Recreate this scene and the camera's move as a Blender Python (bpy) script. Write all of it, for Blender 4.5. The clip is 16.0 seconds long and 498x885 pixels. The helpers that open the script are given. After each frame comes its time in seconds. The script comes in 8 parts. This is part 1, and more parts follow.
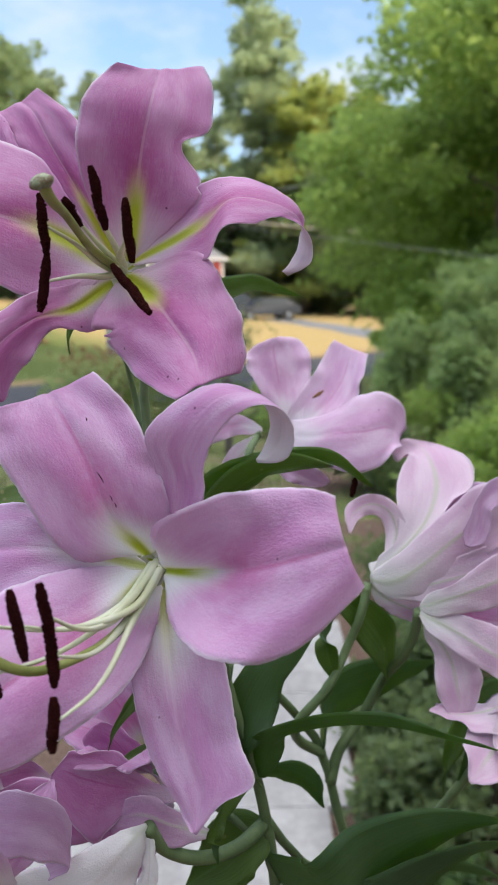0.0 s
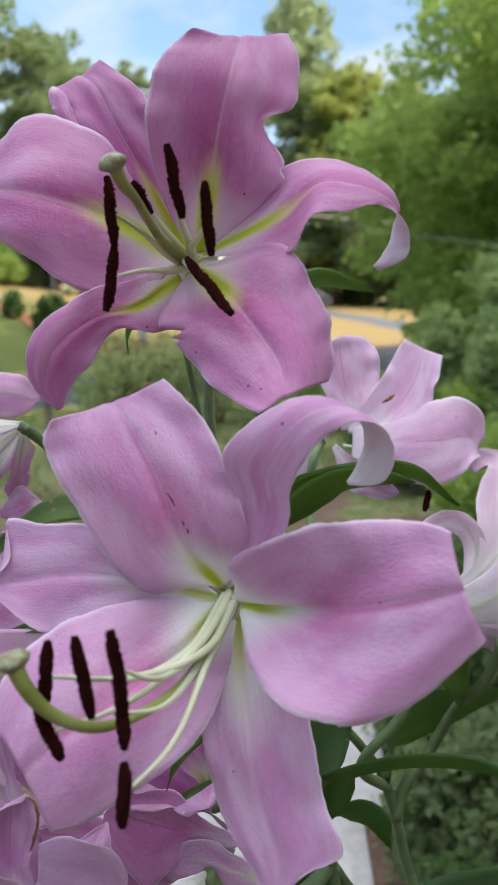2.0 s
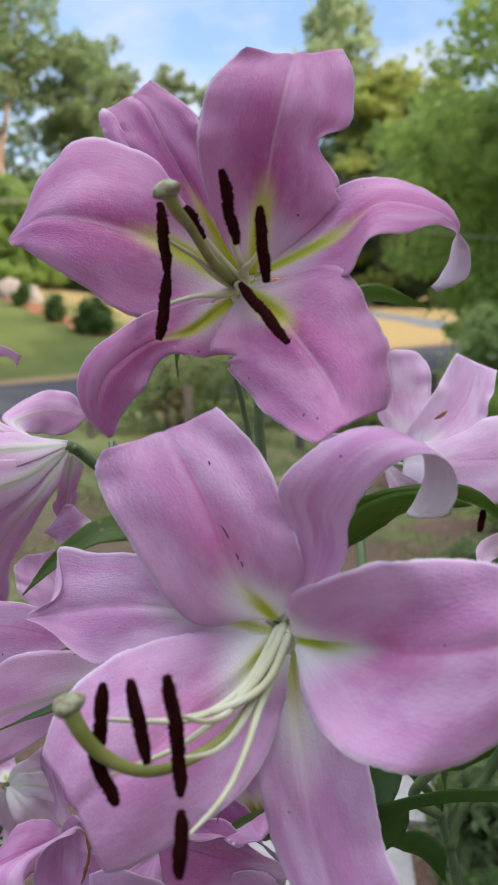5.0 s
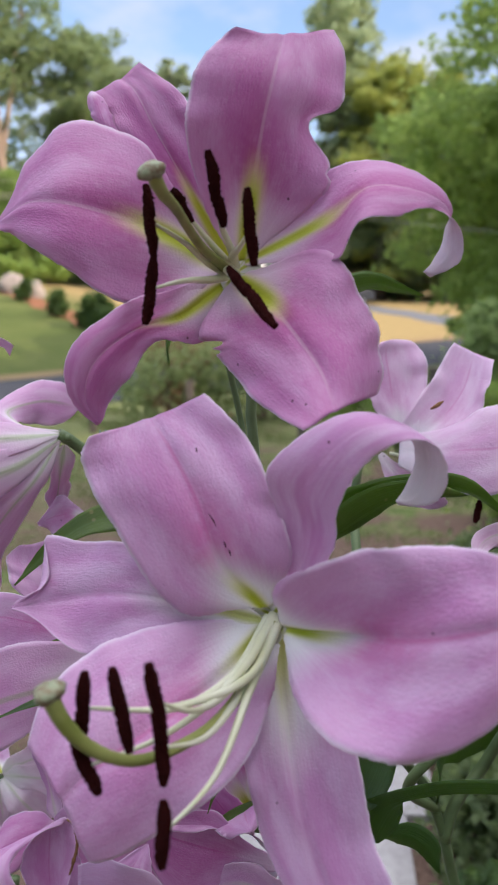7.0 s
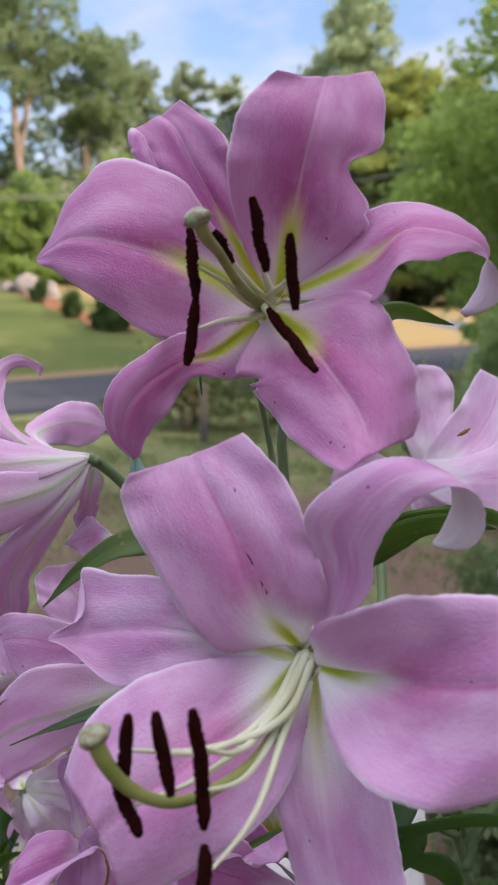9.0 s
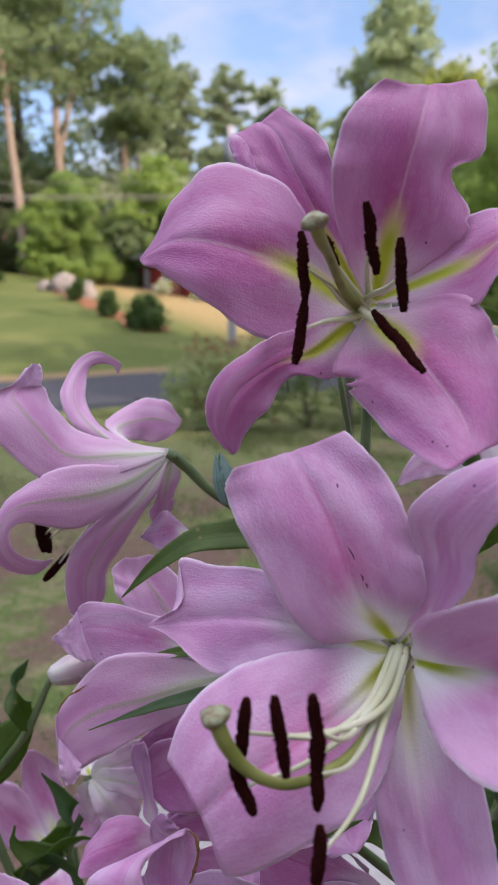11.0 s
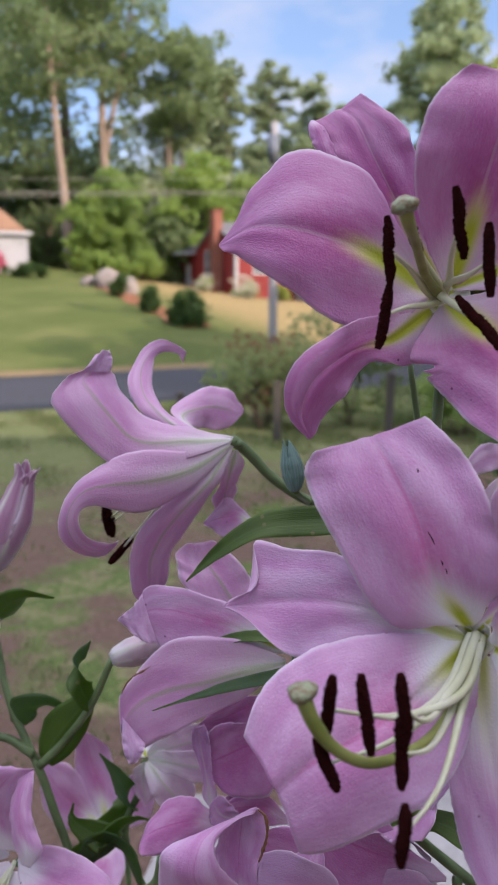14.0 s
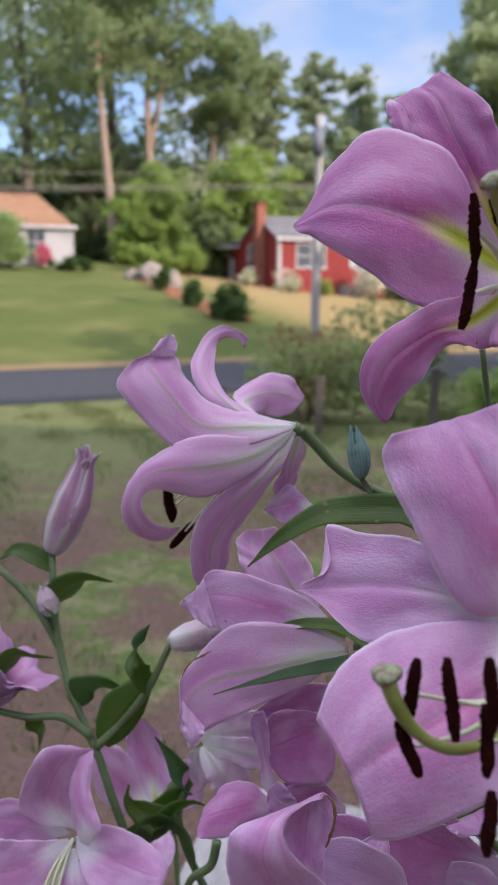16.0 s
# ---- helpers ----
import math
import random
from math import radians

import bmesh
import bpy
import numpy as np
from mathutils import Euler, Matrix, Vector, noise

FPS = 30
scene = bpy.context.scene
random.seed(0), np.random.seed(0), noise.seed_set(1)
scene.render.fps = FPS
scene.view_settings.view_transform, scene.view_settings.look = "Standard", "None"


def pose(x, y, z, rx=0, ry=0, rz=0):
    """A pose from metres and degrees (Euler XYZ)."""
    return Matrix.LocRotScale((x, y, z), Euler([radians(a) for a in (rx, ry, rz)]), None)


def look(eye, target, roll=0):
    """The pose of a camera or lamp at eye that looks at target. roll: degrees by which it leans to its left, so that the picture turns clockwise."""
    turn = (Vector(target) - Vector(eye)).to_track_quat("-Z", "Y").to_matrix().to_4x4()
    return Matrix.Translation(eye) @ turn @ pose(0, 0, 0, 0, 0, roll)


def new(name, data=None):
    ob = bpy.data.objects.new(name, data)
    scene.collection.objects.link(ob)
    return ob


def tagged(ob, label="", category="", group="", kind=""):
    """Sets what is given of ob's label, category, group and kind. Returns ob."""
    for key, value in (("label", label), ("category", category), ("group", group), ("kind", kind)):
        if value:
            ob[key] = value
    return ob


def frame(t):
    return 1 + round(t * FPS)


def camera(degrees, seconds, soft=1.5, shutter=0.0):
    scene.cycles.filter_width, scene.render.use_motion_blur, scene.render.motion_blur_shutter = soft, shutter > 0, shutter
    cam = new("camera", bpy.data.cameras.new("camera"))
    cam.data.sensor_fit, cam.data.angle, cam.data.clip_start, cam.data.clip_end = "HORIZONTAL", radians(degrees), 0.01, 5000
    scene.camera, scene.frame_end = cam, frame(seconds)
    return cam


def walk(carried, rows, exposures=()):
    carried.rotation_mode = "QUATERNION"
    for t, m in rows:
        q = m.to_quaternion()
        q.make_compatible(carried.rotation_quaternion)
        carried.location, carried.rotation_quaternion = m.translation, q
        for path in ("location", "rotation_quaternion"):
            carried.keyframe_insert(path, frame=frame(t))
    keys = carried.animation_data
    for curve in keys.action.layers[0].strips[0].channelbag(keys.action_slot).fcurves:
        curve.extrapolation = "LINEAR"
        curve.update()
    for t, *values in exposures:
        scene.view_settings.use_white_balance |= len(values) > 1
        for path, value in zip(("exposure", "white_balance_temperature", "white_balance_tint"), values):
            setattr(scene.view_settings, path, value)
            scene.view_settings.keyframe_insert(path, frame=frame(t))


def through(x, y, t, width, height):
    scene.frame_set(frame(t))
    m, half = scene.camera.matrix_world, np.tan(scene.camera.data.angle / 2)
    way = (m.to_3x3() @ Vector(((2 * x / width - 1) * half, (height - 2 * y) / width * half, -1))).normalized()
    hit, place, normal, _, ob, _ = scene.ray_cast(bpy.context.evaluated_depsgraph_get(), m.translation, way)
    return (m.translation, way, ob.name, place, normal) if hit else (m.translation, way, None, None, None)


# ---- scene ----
cam = camera(37.2, 16.0, soft=1.2)
METRES, EYE, TILT, LEAN, TURN = 0.22, 1.45, -11.4, 1.4, 0.0
ROWS = [
    (0.0, 0.0, 0.0, 0.0, 0.0, 0.0, -0.0),
    (0.5, -0.0279, 0.086, 0.0033, 0.52, -0.17, -0.27),
    (1.0, -0.0765, 0.1726, 0.0143, 1.02, -0.44, -0.63),
    (1.5, -0.1051, 0.1956, 0.0503, 1.6, -0.58, -0.74),
    (2.0, -0.1171, 0.1917, 0.0518, 2.23, -0.71, -0.87),
    (2.5, -0.1369, 0.1956, 0.0515, 2.93, -0.8, -0.94),
    (3.0, -0.1623, 0.1996, 0.0679, 3.65, -0.88, -1.05),
    (3.5, -0.1811, 0.2444, 0.0689, 4.31, -0.85, -1.08),
    (4.0, -0.1604, 0.239, 0.1081, 4.82, -0.7, -1.03),
    (6.5, -0.14, 0.2107, 0.0927, 5.38, -0.69, -0.77),
    (7.0, -0.1252, 0.2502, 0.0899, 5.44, -1.06, -0.82),
    (7.5, -0.1306, 0.2647, 0.1154, 5.51, -1.25, -0.9),
    (8.0, -0.1363, 0.2575, 0.13, 5.65, -1.18, -1.05),
    (8.5, -0.1545, 0.2403, 0.1527, 5.92, -1.05, -1.31),
    (9.0, -0.1736, 0.231, 0.1577, 6.35, -0.87, -1.64),
    (9.5, -0.2315, 0.2204, 0.1464, 6.88, -0.77, -2.04),
    (10.0, -0.261, 0.203, 0.1434, 7.52, -0.78, -2.38),
    (12.5, -0.3628, 0.1474, 0.1447, 10.23, -0.9, -3.43),
    (13.0, -0.3732, 0.1541, 0.1226, 10.66, -0.95, -3.56),
    (13.5, -0.3779, 0.1502, 0.1081, 11.13, -1.07, -3.7),
    (14.0, -0.3812, 0.1412, 0.1114, 11.7, -1.24, -3.91),
    (14.5, -0.411, 0.1408, 0.1035, 12.42, -1.4, -4.19),
    (15.0, -0.4371, 0.1425, 0.0909, 13.26, -1.59, -4.42),
    (15.5, -0.4449, 0.14, 0.0851, 14.12, -1.77, -4.57),
    (16.0, -0.4499, 0.1357, 0.0803, 14.83, -1.91, -4.66),
]
walk(cam, [(t, pose(0, 0, EYE, TILT, LEAN, TURN) @ pose(METRES * x, METRES * y, METRES * z, 90 + pitch, roll, yaw)) for t, x, y, z, yaw, pitch, roll in ROWS],
     [(0.0, 1.36, 6610, 12), (2.0, 1.32, 6610, 11), (4.0, 1.25, 6600, 14), (6.5, 1.21, 6550, 18), (9.0, 1.17, 6550, 22), (13.0, 1.05, 6400, 24), (16.0, 0.99, 6270, 23)])
# the lens is focused on the two nearest flowers
cam.data.dof.use_dof = True
cam.data.dof.focus_distance = 0.39
cam.data.dof.aperture_fstop = 15.5

# ---- sky and sun ----
SUN_AZ, SUN_EL = 118.0, 27.0          # clockwise from +y, above the horizon
world = bpy.data.worlds.new("sky")
scene.world = world
world.use_nodes = True
wn, wl = world.node_tree.nodes, world.node_tree.links
wn.clear()
w_out, w_bg, w_sky = wn.new("ShaderNodeOutputWorld"), wn.new("ShaderNodeBackground"), wn.new("ShaderNodeTexSky")
w_sky.sky_type, w_sky.sun_disc = "NISHITA", False
w_sky.sun_elevation, w_sky.sun_rotation = radians(SUN_EL), radians(SUN_AZ)
w_sky.air_density, w_sky.dust_density, w_sky.ozone_density = 0.9, 0.4, 2.5
w_map, w_tc = wn.new("ShaderNodeMapping"), wn.new("ShaderNodeTexCoord")
w_map.inputs["Scale"].default_value = (1.6, 1.6, 4.0)
w_noise = wn.new("ShaderNodeTexNoise")
w_noise.inputs["Scale"].default_value, w_noise.inputs["Detail"].default_value, w_noise.inputs["Roughness"].default_value = 1.7, 6.0, 0.55
w_ramp = wn.new("ShaderNodeValToRGB")
w_ramp.color_ramp.elements[0].position, w_ramp.color_ramp.elements[1].position = 0.46, 0.68
w_mix = wn.new("ShaderNodeMix")
w_mix.data_type = "RGBA"
wl.new(w_tc.outputs["Generated"], w_map.inputs["Vector"])
wl.new(w_map.outputs["Vector"], w_noise.inputs["Vector"])
wl.new(w_noise.outputs["Fac"], w_ramp.inputs["Fac"])
# thin high cloud: wisps low down, a bright veil overhead
w_sep = wn.new("ShaderNodeSeparateXYZ")
w_up, w_max, w_col = wn.new("ShaderNodeMapRange"), wn.new("ShaderNodeMath"), wn.new("ShaderNodeMix")
w_up.interpolation_type = "SMOOTHSTEP"
for socket, value in zip(w_up.inputs[1:5], (0.45, 0.92, 0.0, 0.95)):
    socket.default_value = value
w_max.operation = "MAXIMUM"
w_col.data_type = "RGBA"
w_col.inputs["A"].default_value, w_col.inputs["B"].default_value = (2.75, 2.9, 3.1, 1), (9.2, 9.55, 10.3, 1)
wl.new(w_tc.outputs["Generated"], w_sep.inputs["Vector"])
wl.new(w_sep.outputs["Z"], w_up.inputs["Value"])
wl.new(w_ramp.outputs["Color"], w_max.inputs[0])
wl.new(w_up.outputs["Result"], w_max.inputs[1])
wl.new(w_up.outputs["Result"], w_col.inputs["Factor"])
wl.new(w_col.outputs["Result"], w_mix.inputs["B"])
wl.new(w_max.outputs["Value"], w_mix.inputs["Factor"])
w_haze = wn.new("ShaderNodeMix")
w_haze.data_type = "RGBA"
w_haze.inputs["Factor"].default_value, w_haze.inputs["B"].default_value = 0.55, (1.08, 1.68, 2.35, 1)
wl.new(w_sky.outputs["Color"], w_haze.inputs["A"])
wl.new(w_haze.outputs["Result"], w_mix.inputs["A"])
wl.new(w_mix.outputs["Result"], w_bg.inputs["Color"])
wl.new(w_bg.outputs["Background"], w_out.inputs["Surface"])
w_bg.inputs["Strength"].default_value = 0.14

sun = new("sun", bpy.data.lights.new("sun", "SUN"))
sun.data.energy, sun.data.angle, sun.data.color = 2.7, radians(0.6), (1.0, 0.86, 0.66)
s_dir = Vector((math.sin(radians(SUN_AZ)) * math.cos(radians(SUN_EL)), math.cos(radians(SUN_AZ)) * math.cos(radians(SUN_EL)), math.sin(radians(SUN_EL))))
sun.matrix_world = look(s_dir * 60, (0, 0, 0))


# ---- materials ----
class Mat:
    """A node material with short ways to add and join nodes."""

    def __init__(self, name):
        self.mat = bpy.data.materials.new(name)
        self.mat.use_nodes = True
        self.n, self.l = self.mat.node_tree.nodes, self.mat.node_tree.links
        self.n.clear()
        self.out = self.n.new("ShaderNodeOutputMaterial")
        self.bsdf = self.n.new("ShaderNodeBsdfPrincipled")
        self.l.new(self.bsdf.outputs[0], self.out.inputs["Surface"])

    def put(self, socket, value):
        if isinstance(value, bpy.types.NodeSocket):
            self.l.new(value, socket)
        elif isinstance(value, (tuple, list)) and len(value) == 3 and socket.type == "RGBA":
            socket.default_value = (*value, 1)
        else:
            socket.default_value = value

    def add(self, kind, **inputs):
        node = self.n.new(kind)
        for key, value in inputs.items():
            self.put(node.inputs[key.replace("_", " ")], value)
        return node

    def math(self, op, a, b=0.0, c=0.0):
        node = self.n.new("ShaderNodeMath")
        node.operation = op
        for socket, value in zip(node.inputs, (a, b, c)):
            self.put(socket, value)
        return node.outputs[0]

    def mix(self, fac, a, b, mode="MIX"):
        node = self.n.new("ShaderNodeMix")
        node.data_type, node.blend_type = "RGBA", mode
        self.put(node.inputs[0], fac), self.put(node.inputs[6], a), self.put(node.inputs[7], b)
        return node.outputs[2]

    def span(self, value, lo, hi, a=0.0, b=1.0, soft=True):
        node = self.n.new("ShaderNodeMapRange")
        node.interpolation_type = "SMOOTHSTEP" if soft else "LINEAR"
        for socket, v in zip(node.inputs, (value, lo, hi, a, b)):
            self.put(socket, v)
        return node.outputs[0]

    def coords(self, kind="Object", scale=(1, 1, 1)):
        tc = self.n.new("ShaderNodeTexCoord")
        mp = self.n.new("ShaderNodeMapping")
        mp.inputs["Scale"].default_value = scale
        self.l.new(tc.outputs[kind], mp.inputs["Vector"])
        return mp.outputs["Vector"]

    def noise(self, vec, scale, detail=4.0, rough=0.55):
        node = self.add("ShaderNodeTexNoise", Vector=vec, Scale=scale, Detail=detail, Roughness=rough)
        return node.outputs["Fac"]

    def bump(self, height, strength=0.3, distance=0.01):
        node = self.add("ShaderNodeBump", Height=height, Strength=strength, Distance=distance)
        self.l.new(node.outputs["Normal"], self.bsdf.inputs["Normal"])
        return node.outputs["Normal"]

    def set(self, colour, rough=0.6, spec=0.3, metal=0.0):
        self.put(self.bsdf.inputs["Base Color"], colour)
        self.put(self.bsdf.inputs["Roughness"], rough)
        self.put(self.bsdf.inputs["Specular IOR Level"], spec)
        self.put(self.bsdf.inputs["Metallic"], metal)
        return self

    def thin(self, colour, amount):
        """Let light through, as leaves and petals do."""
        tr = self.add("ShaderNodeBsdfTranslucent", Color=colour)
        for link in list(self.l):
            if link.to_socket == self.bsdf.inputs["Normal"]:
                self.l.new(link.from_socket, tr.inputs["Normal"])
        mx = self.n.new("ShaderNodeMixShader")
        mx.inputs[0].default_value = amount
        self.l.new(self.bsdf.outputs[0], mx.inputs[1]), self.l.new(tr.outputs[0], mx.inputs[2])
        self.l.new(mx.outputs[0], self.out.inputs["Surface"])
        return self


def petal_material(name, main, pale, rib, inner=True, green=1.0, white=1.0, glow=0.215, keeled=0.5, reach=1.0, keel_w=0.13, lime=1.0, rim=0.95, through=0.26, spread=0.25, blush=0.75, crease=1.0, keel=(0.7, 0.66, 0.6)):
    """Lily petal: u runs across (0 to 1), v from the throat to the tip."""
    m = Mat(name)
    sep = m.add("ShaderNodeSeparateXYZ", Vector=m.coords("UV"))
    u, v = sep.outputs[0], sep.outputs[1]
    off = m.math("ABSOLUTE", m.math("SUBTRACT", m.math("MULTIPLY", u, 2.0), 1.0))
    streak = m.noise(m.coords("UV", (52, 5.0, 1)), 1.0, 5.0, 0.6)
    crinkle = m.noise(m.coords("UV", (70, 30, 1)), 1.0, 3.0, 0.6)
    fleck = m.noise(m.coords("UV", (150, 24, 1)), 1.0, 3.0, 0.6)
    cloud = m.noise(m.coords("UV", (3.2, 2.2, 1)), 1.0, 4.0, 0.6)
    fine = m.noise(m.coords("Object", (1, 1, 1)), 900.0, 2.0)
    col = m.mix(m.span(cloud, 0.34, 0.68), main, pale)
    col = m.mix(m.math("MULTIPLY", m.span(streak, 0.38, 0.7), 0.1), col, rib)
    col = m.mix(m.math("MULTIPLY", m.span(fleck, 0.46, 0.66), 0.15), col, (0.78, 0.66, 0.78))
    col = m.mix(m.math("MULTIPLY", m.span(off, 0.45, 1.0), 0.5), col, pale)
    col = m.mix(m.math("MULTIPLY", m.math("MULTIPLY", m.span(off, rim, 1.0), m.span(v, 0.25, 0.5)), 0.8), col, (0.86, 0.76, 0.84))
    along = m.math("ADD", m.math("MULTIPLY", v, 1.0 / reach), m.math("MULTIPLY", m.math("SUBTRACT", streak, 0.5), 0.09))
    if inner:
        # deeper flush beside the midrib, a pale line on it
        flush = m.math("MULTIPLY", m.span(off, 0.62, 0.0), m.span(v, 0.2, 0.38))
        ragged = m.span(m.noise(m.coords("UV", (9, 16, 1)), 1.0, 4.0, 0.65), 0.3, 0.6)
        flush = m.math("MULTIPLY", flush, m.math("ADD", m.math("MULTIPLY", ragged, 0.6), 0.4))
        col = m.mix(m.math("MULTIPLY", m.math("MULTIPLY", flush, m.span(v, 0.88, 0.4)), blush), col, rib)
        line = m.math("MULTIPLY", m.span(off, 0.035, 0.012), m.math("MULTIPLY", m.span(v, 0.3, 0.5), m.span(v, 1.0, 0.8)))
        col = m.mix(m.math("MULTIPLY", line, 0.5 if lime > 1 else 0.55 * crease), col, (0.75, 0.5, 0.62) if lime > 1 else rib)
        # white throat and its green furrow
        throat = m.math("MULTIPLY", m.span(m.math("ADD", along, m.math("MULTIPLY", off, 0.2)), 0.46, 0.2), white)
        col = m.mix(throat, col, (0.88, 0.87, 0.87))
        wide = m.math("MULTIPLY", off, m.math("ADD", m.math("MULTIPLY", v, 2.6), 0.3))
        yellow = m.math("MULTIPLY", m.span(wide, 0.28 * lime, 0.04), m.span(along, glow + 0.12, glow - 0.1))
        col = m.mix(m.math("MULTIPLY", yellow, min(0.9, 0.62 * green * lime)), col, (0.78, 0.79, 0.24))
        furrow = m.math("MULTIPLY", m.math("MULTIPLY", m.span(wide, 0.19 * lime, 0.05), m.span(along, glow, glow - 0.14)), 0.9)
        col = m.mix(m.math("MULTIPLY", furrow, green), col, (0.5, 0.57, 0.015))
        specks = m.add("ShaderNodeTexVoronoi", Vector=m.coords("Object"), Scale=75.0)
        dot = m.math("MULTIPLY", m.span(specks.outputs["Distance"], 0.065, 0.03), m.span(m.noise(m.coords("Object"), 30.0, 1.0), 0.5, 0.56))
        col = m.mix(m.math("MULTIPLY", dot, 0.85), col, (0.12, 0.03, 0.06))
    else:
        spine = m.math("MULTIPLY", m.math("MULTIPLY", m.span(off, keel_w, 0.02), m.span(v, 0.08, 0.25)), m.span(v, 1.3, 0.6) if rim < 0.9 else m.span(v, 0.98, 0.6))
        col = m.mix(m.math("MULTIPLY", m.span(m.math("ADD", along, m.math("MULTIPLY", off, spread)), 0.56, 0.08), white), col, (0.85, 0.85, 0.82))
        col = m.mix(m.math("MULTIPLY", spine, keeled), col, keel)
        ridge = m.math("MULTIPLY", m.span(off, 0.3, 0.1), m.span(v, 0.55, 0.05))
        col = m.mix(m.math("MULTIPLY", ridge, 0.26 * green), col, (0.42, 0.52, 0.26))
    # fine parallel veins and a velvety sheen
    veins = m.noise(m.coords("UV", (120, 3.0, 1)), 1.0, 3.0, 0.5)
    col = m.mix(m.math("MULTIPLY", m.math("MULTIPLY", m.span(veins, 0.5, 0.68), m.span(v, 0.1, 0.4)), 0.1), col, rib)
    glint = m.noise(m.coords("Object", (1, 1, 1)), 420.0, 3.0, 0.6)
    m.set(col, m.span(glint, 0.35, 0.7, 0.31, 0.48), 0.5)
    m.bsdf.inputs["Sheen Weight"].default_value = 0.28
    m.bsdf.inputs["Sheen Roughness"].default_value = 0.45
    m.bsdf.inputs["Sheen Tint"].default_value = (1.0, 0.9, 1.0, 1)
    m.bump(m.math("ADD", m.math("ADD", m.math("MULTIPLY", streak, 0.1), m.math("MULTIPLY", veins, 0.08)), m.math("ADD", m.math("MULTIPLY", m.math("MULTIPLY", crinkle, m.span(v, 0.15, 0.8)), 0.55), m.math("MULTIPLY", m.math("ADD", fine, glint), 0.42))), 0.5, 0.001)
    m.thin(col, through)
    return m.mat


PINK_DEEP = petal_material("petal_deep_pink", (0.6, 0.175, 0.44), (0.72, 0.37, 0.61), (0.5, 0.06, 0.29), green=1.05, white=0.62, glow=0.4, lime=1.2, through=0.36)
PINK_DEEP_OUT = petal_material("petal_deep_pink_outside", (0.56, 0.27, 0.53), (0.63, 0.37, 0.61), (0.5, 0.17, 0.42), inner=False, white=0.55)
PINK_SOFT = petal_material("petal_soft_pink", (0.59, 0.245, 0.495), (0.7, 0.44, 0.65), (0.6, 0.15, 0.37), lime=1.0, green=1.1)
PINK_PALE = petal_material("petal_pale_pink", (0.62, 0.3, 0.55), (0.73, 0.5, 0.7), (0.58, 0.15, 0.4))
PINK_SEPAL = petal_material("sepal_soft_pink", (0.58, 0.26, 0.51), (0.69, 0.46, 0.66), (0.55, 0.14, 0.37), blush=0.18, crease=0.2, green=0.7, reach=1.35)
PINK_PLAIN = petal_material("petal_soft_pink_plain", (0.6, 0.26, 0.52), (0.71, 0.46, 0.67), (0.56, 0.15, 0.4), green=0.0, white=0.75, blush=0.3)
PINK_ROSE = petal_material("petal_rose_pink_plain", (0.55, 0.17, 0.43), (0.66, 0.33, 0.58), (0.5, 0.07, 0.31), green=0.0, white=0.4, blush=0.4)
PINK_UNDER = petal_material("petal_pale_underside", (0.77, 0.66, 0.74), (0.83, 0.76, 0.81), (0.66, 0.42, 0.58), inner=False, green=0.0, white=0.4, keeled=0.3)
PINK_BACK = petal_material("petal_pale_pink_white_throat", (0.65, 0.36, 0.58), (0.77, 0.58, 0.73), (0.62, 0.22, 0.46), green=0.0, blush=0.3, glow=0.1, white=0.6)
PINK_RIBBED_OUT = petal_material("petal_white_ribbed_outside", (0.7, 0.45, 0.61), (0.8, 0.64, 0.73), (0.64, 0.36, 0.53), inner=False, white=0.95, keeled=0.75, spread=0.18, reach=1.55, keel_w=0.12, green=0.9, through=0.34, keel=(0.6, 0.62, 0.48))
PINK_PALE_OUT = petal_material("petal_pale_pink_outside", (0.66, 0.31, 0.56), (0.76, 0.49, 0.68), (0.56, 0.17, 0.43), inner=False, white=0.85, keeled=0.65, keel_w=0.09, rim=0.93, green=2.3, keel=(0.4, 0.4, 0.25))
PINK_SHORT = petal_material("petal_soft_pink_short_throat", (0.58, 0.245, 0.5), (0.69, 0.44, 0.65), (0.55, 0.14, 0.37), reach=0.42, blush=0.12, crease=0.2)
PINK_TIP = petal_material("petal_folded_tip", (0.6, 0.34, 0.56), (0.7, 0.5, 0.68), (0.56, 0.18, 0.43), inner=False, green=0.0, white=0.0, keeled=0.0)
PINK_SOFT_OUT = petal_material("petal_soft_pink_outside", (0.6, 0.31, 0.54), (0.7, 0.47, 0.65), (0.56, 0.18, 0.43), inner=False, white=0.85, keeled=0.7)
BUD_SKIN = petal_material("bud_skin", (0.42, 0.17, 0.3), (0.53, 0.3, 0.42), (0.33, 0.1, 0.22), inner=False, white=0.5, keeled=1.0, keel_w=0.3, rim=0.66)
BUD_PALE = petal_material("bud_pale_skin", (0.62, 0.45, 0.5), (0.68, 0.53, 0.56), (0.55, 0.35, 0.42), inner=False, white=0.8, keeled=0.8)
THROAT = petal_material("throat_pale_green", (0.66, 0.67, 0.5), (0.76, 0.76, 0.67), (0.56, 0.6, 0.36), white=0.4)
WHITE_OUT = petal_material("petal_white_outside", (0.8, 0.8, 0.75), (0.85, 0.85, 0.81), (0.72, 0.7, 0.66), inner=False, through=0.4, green=0.5)

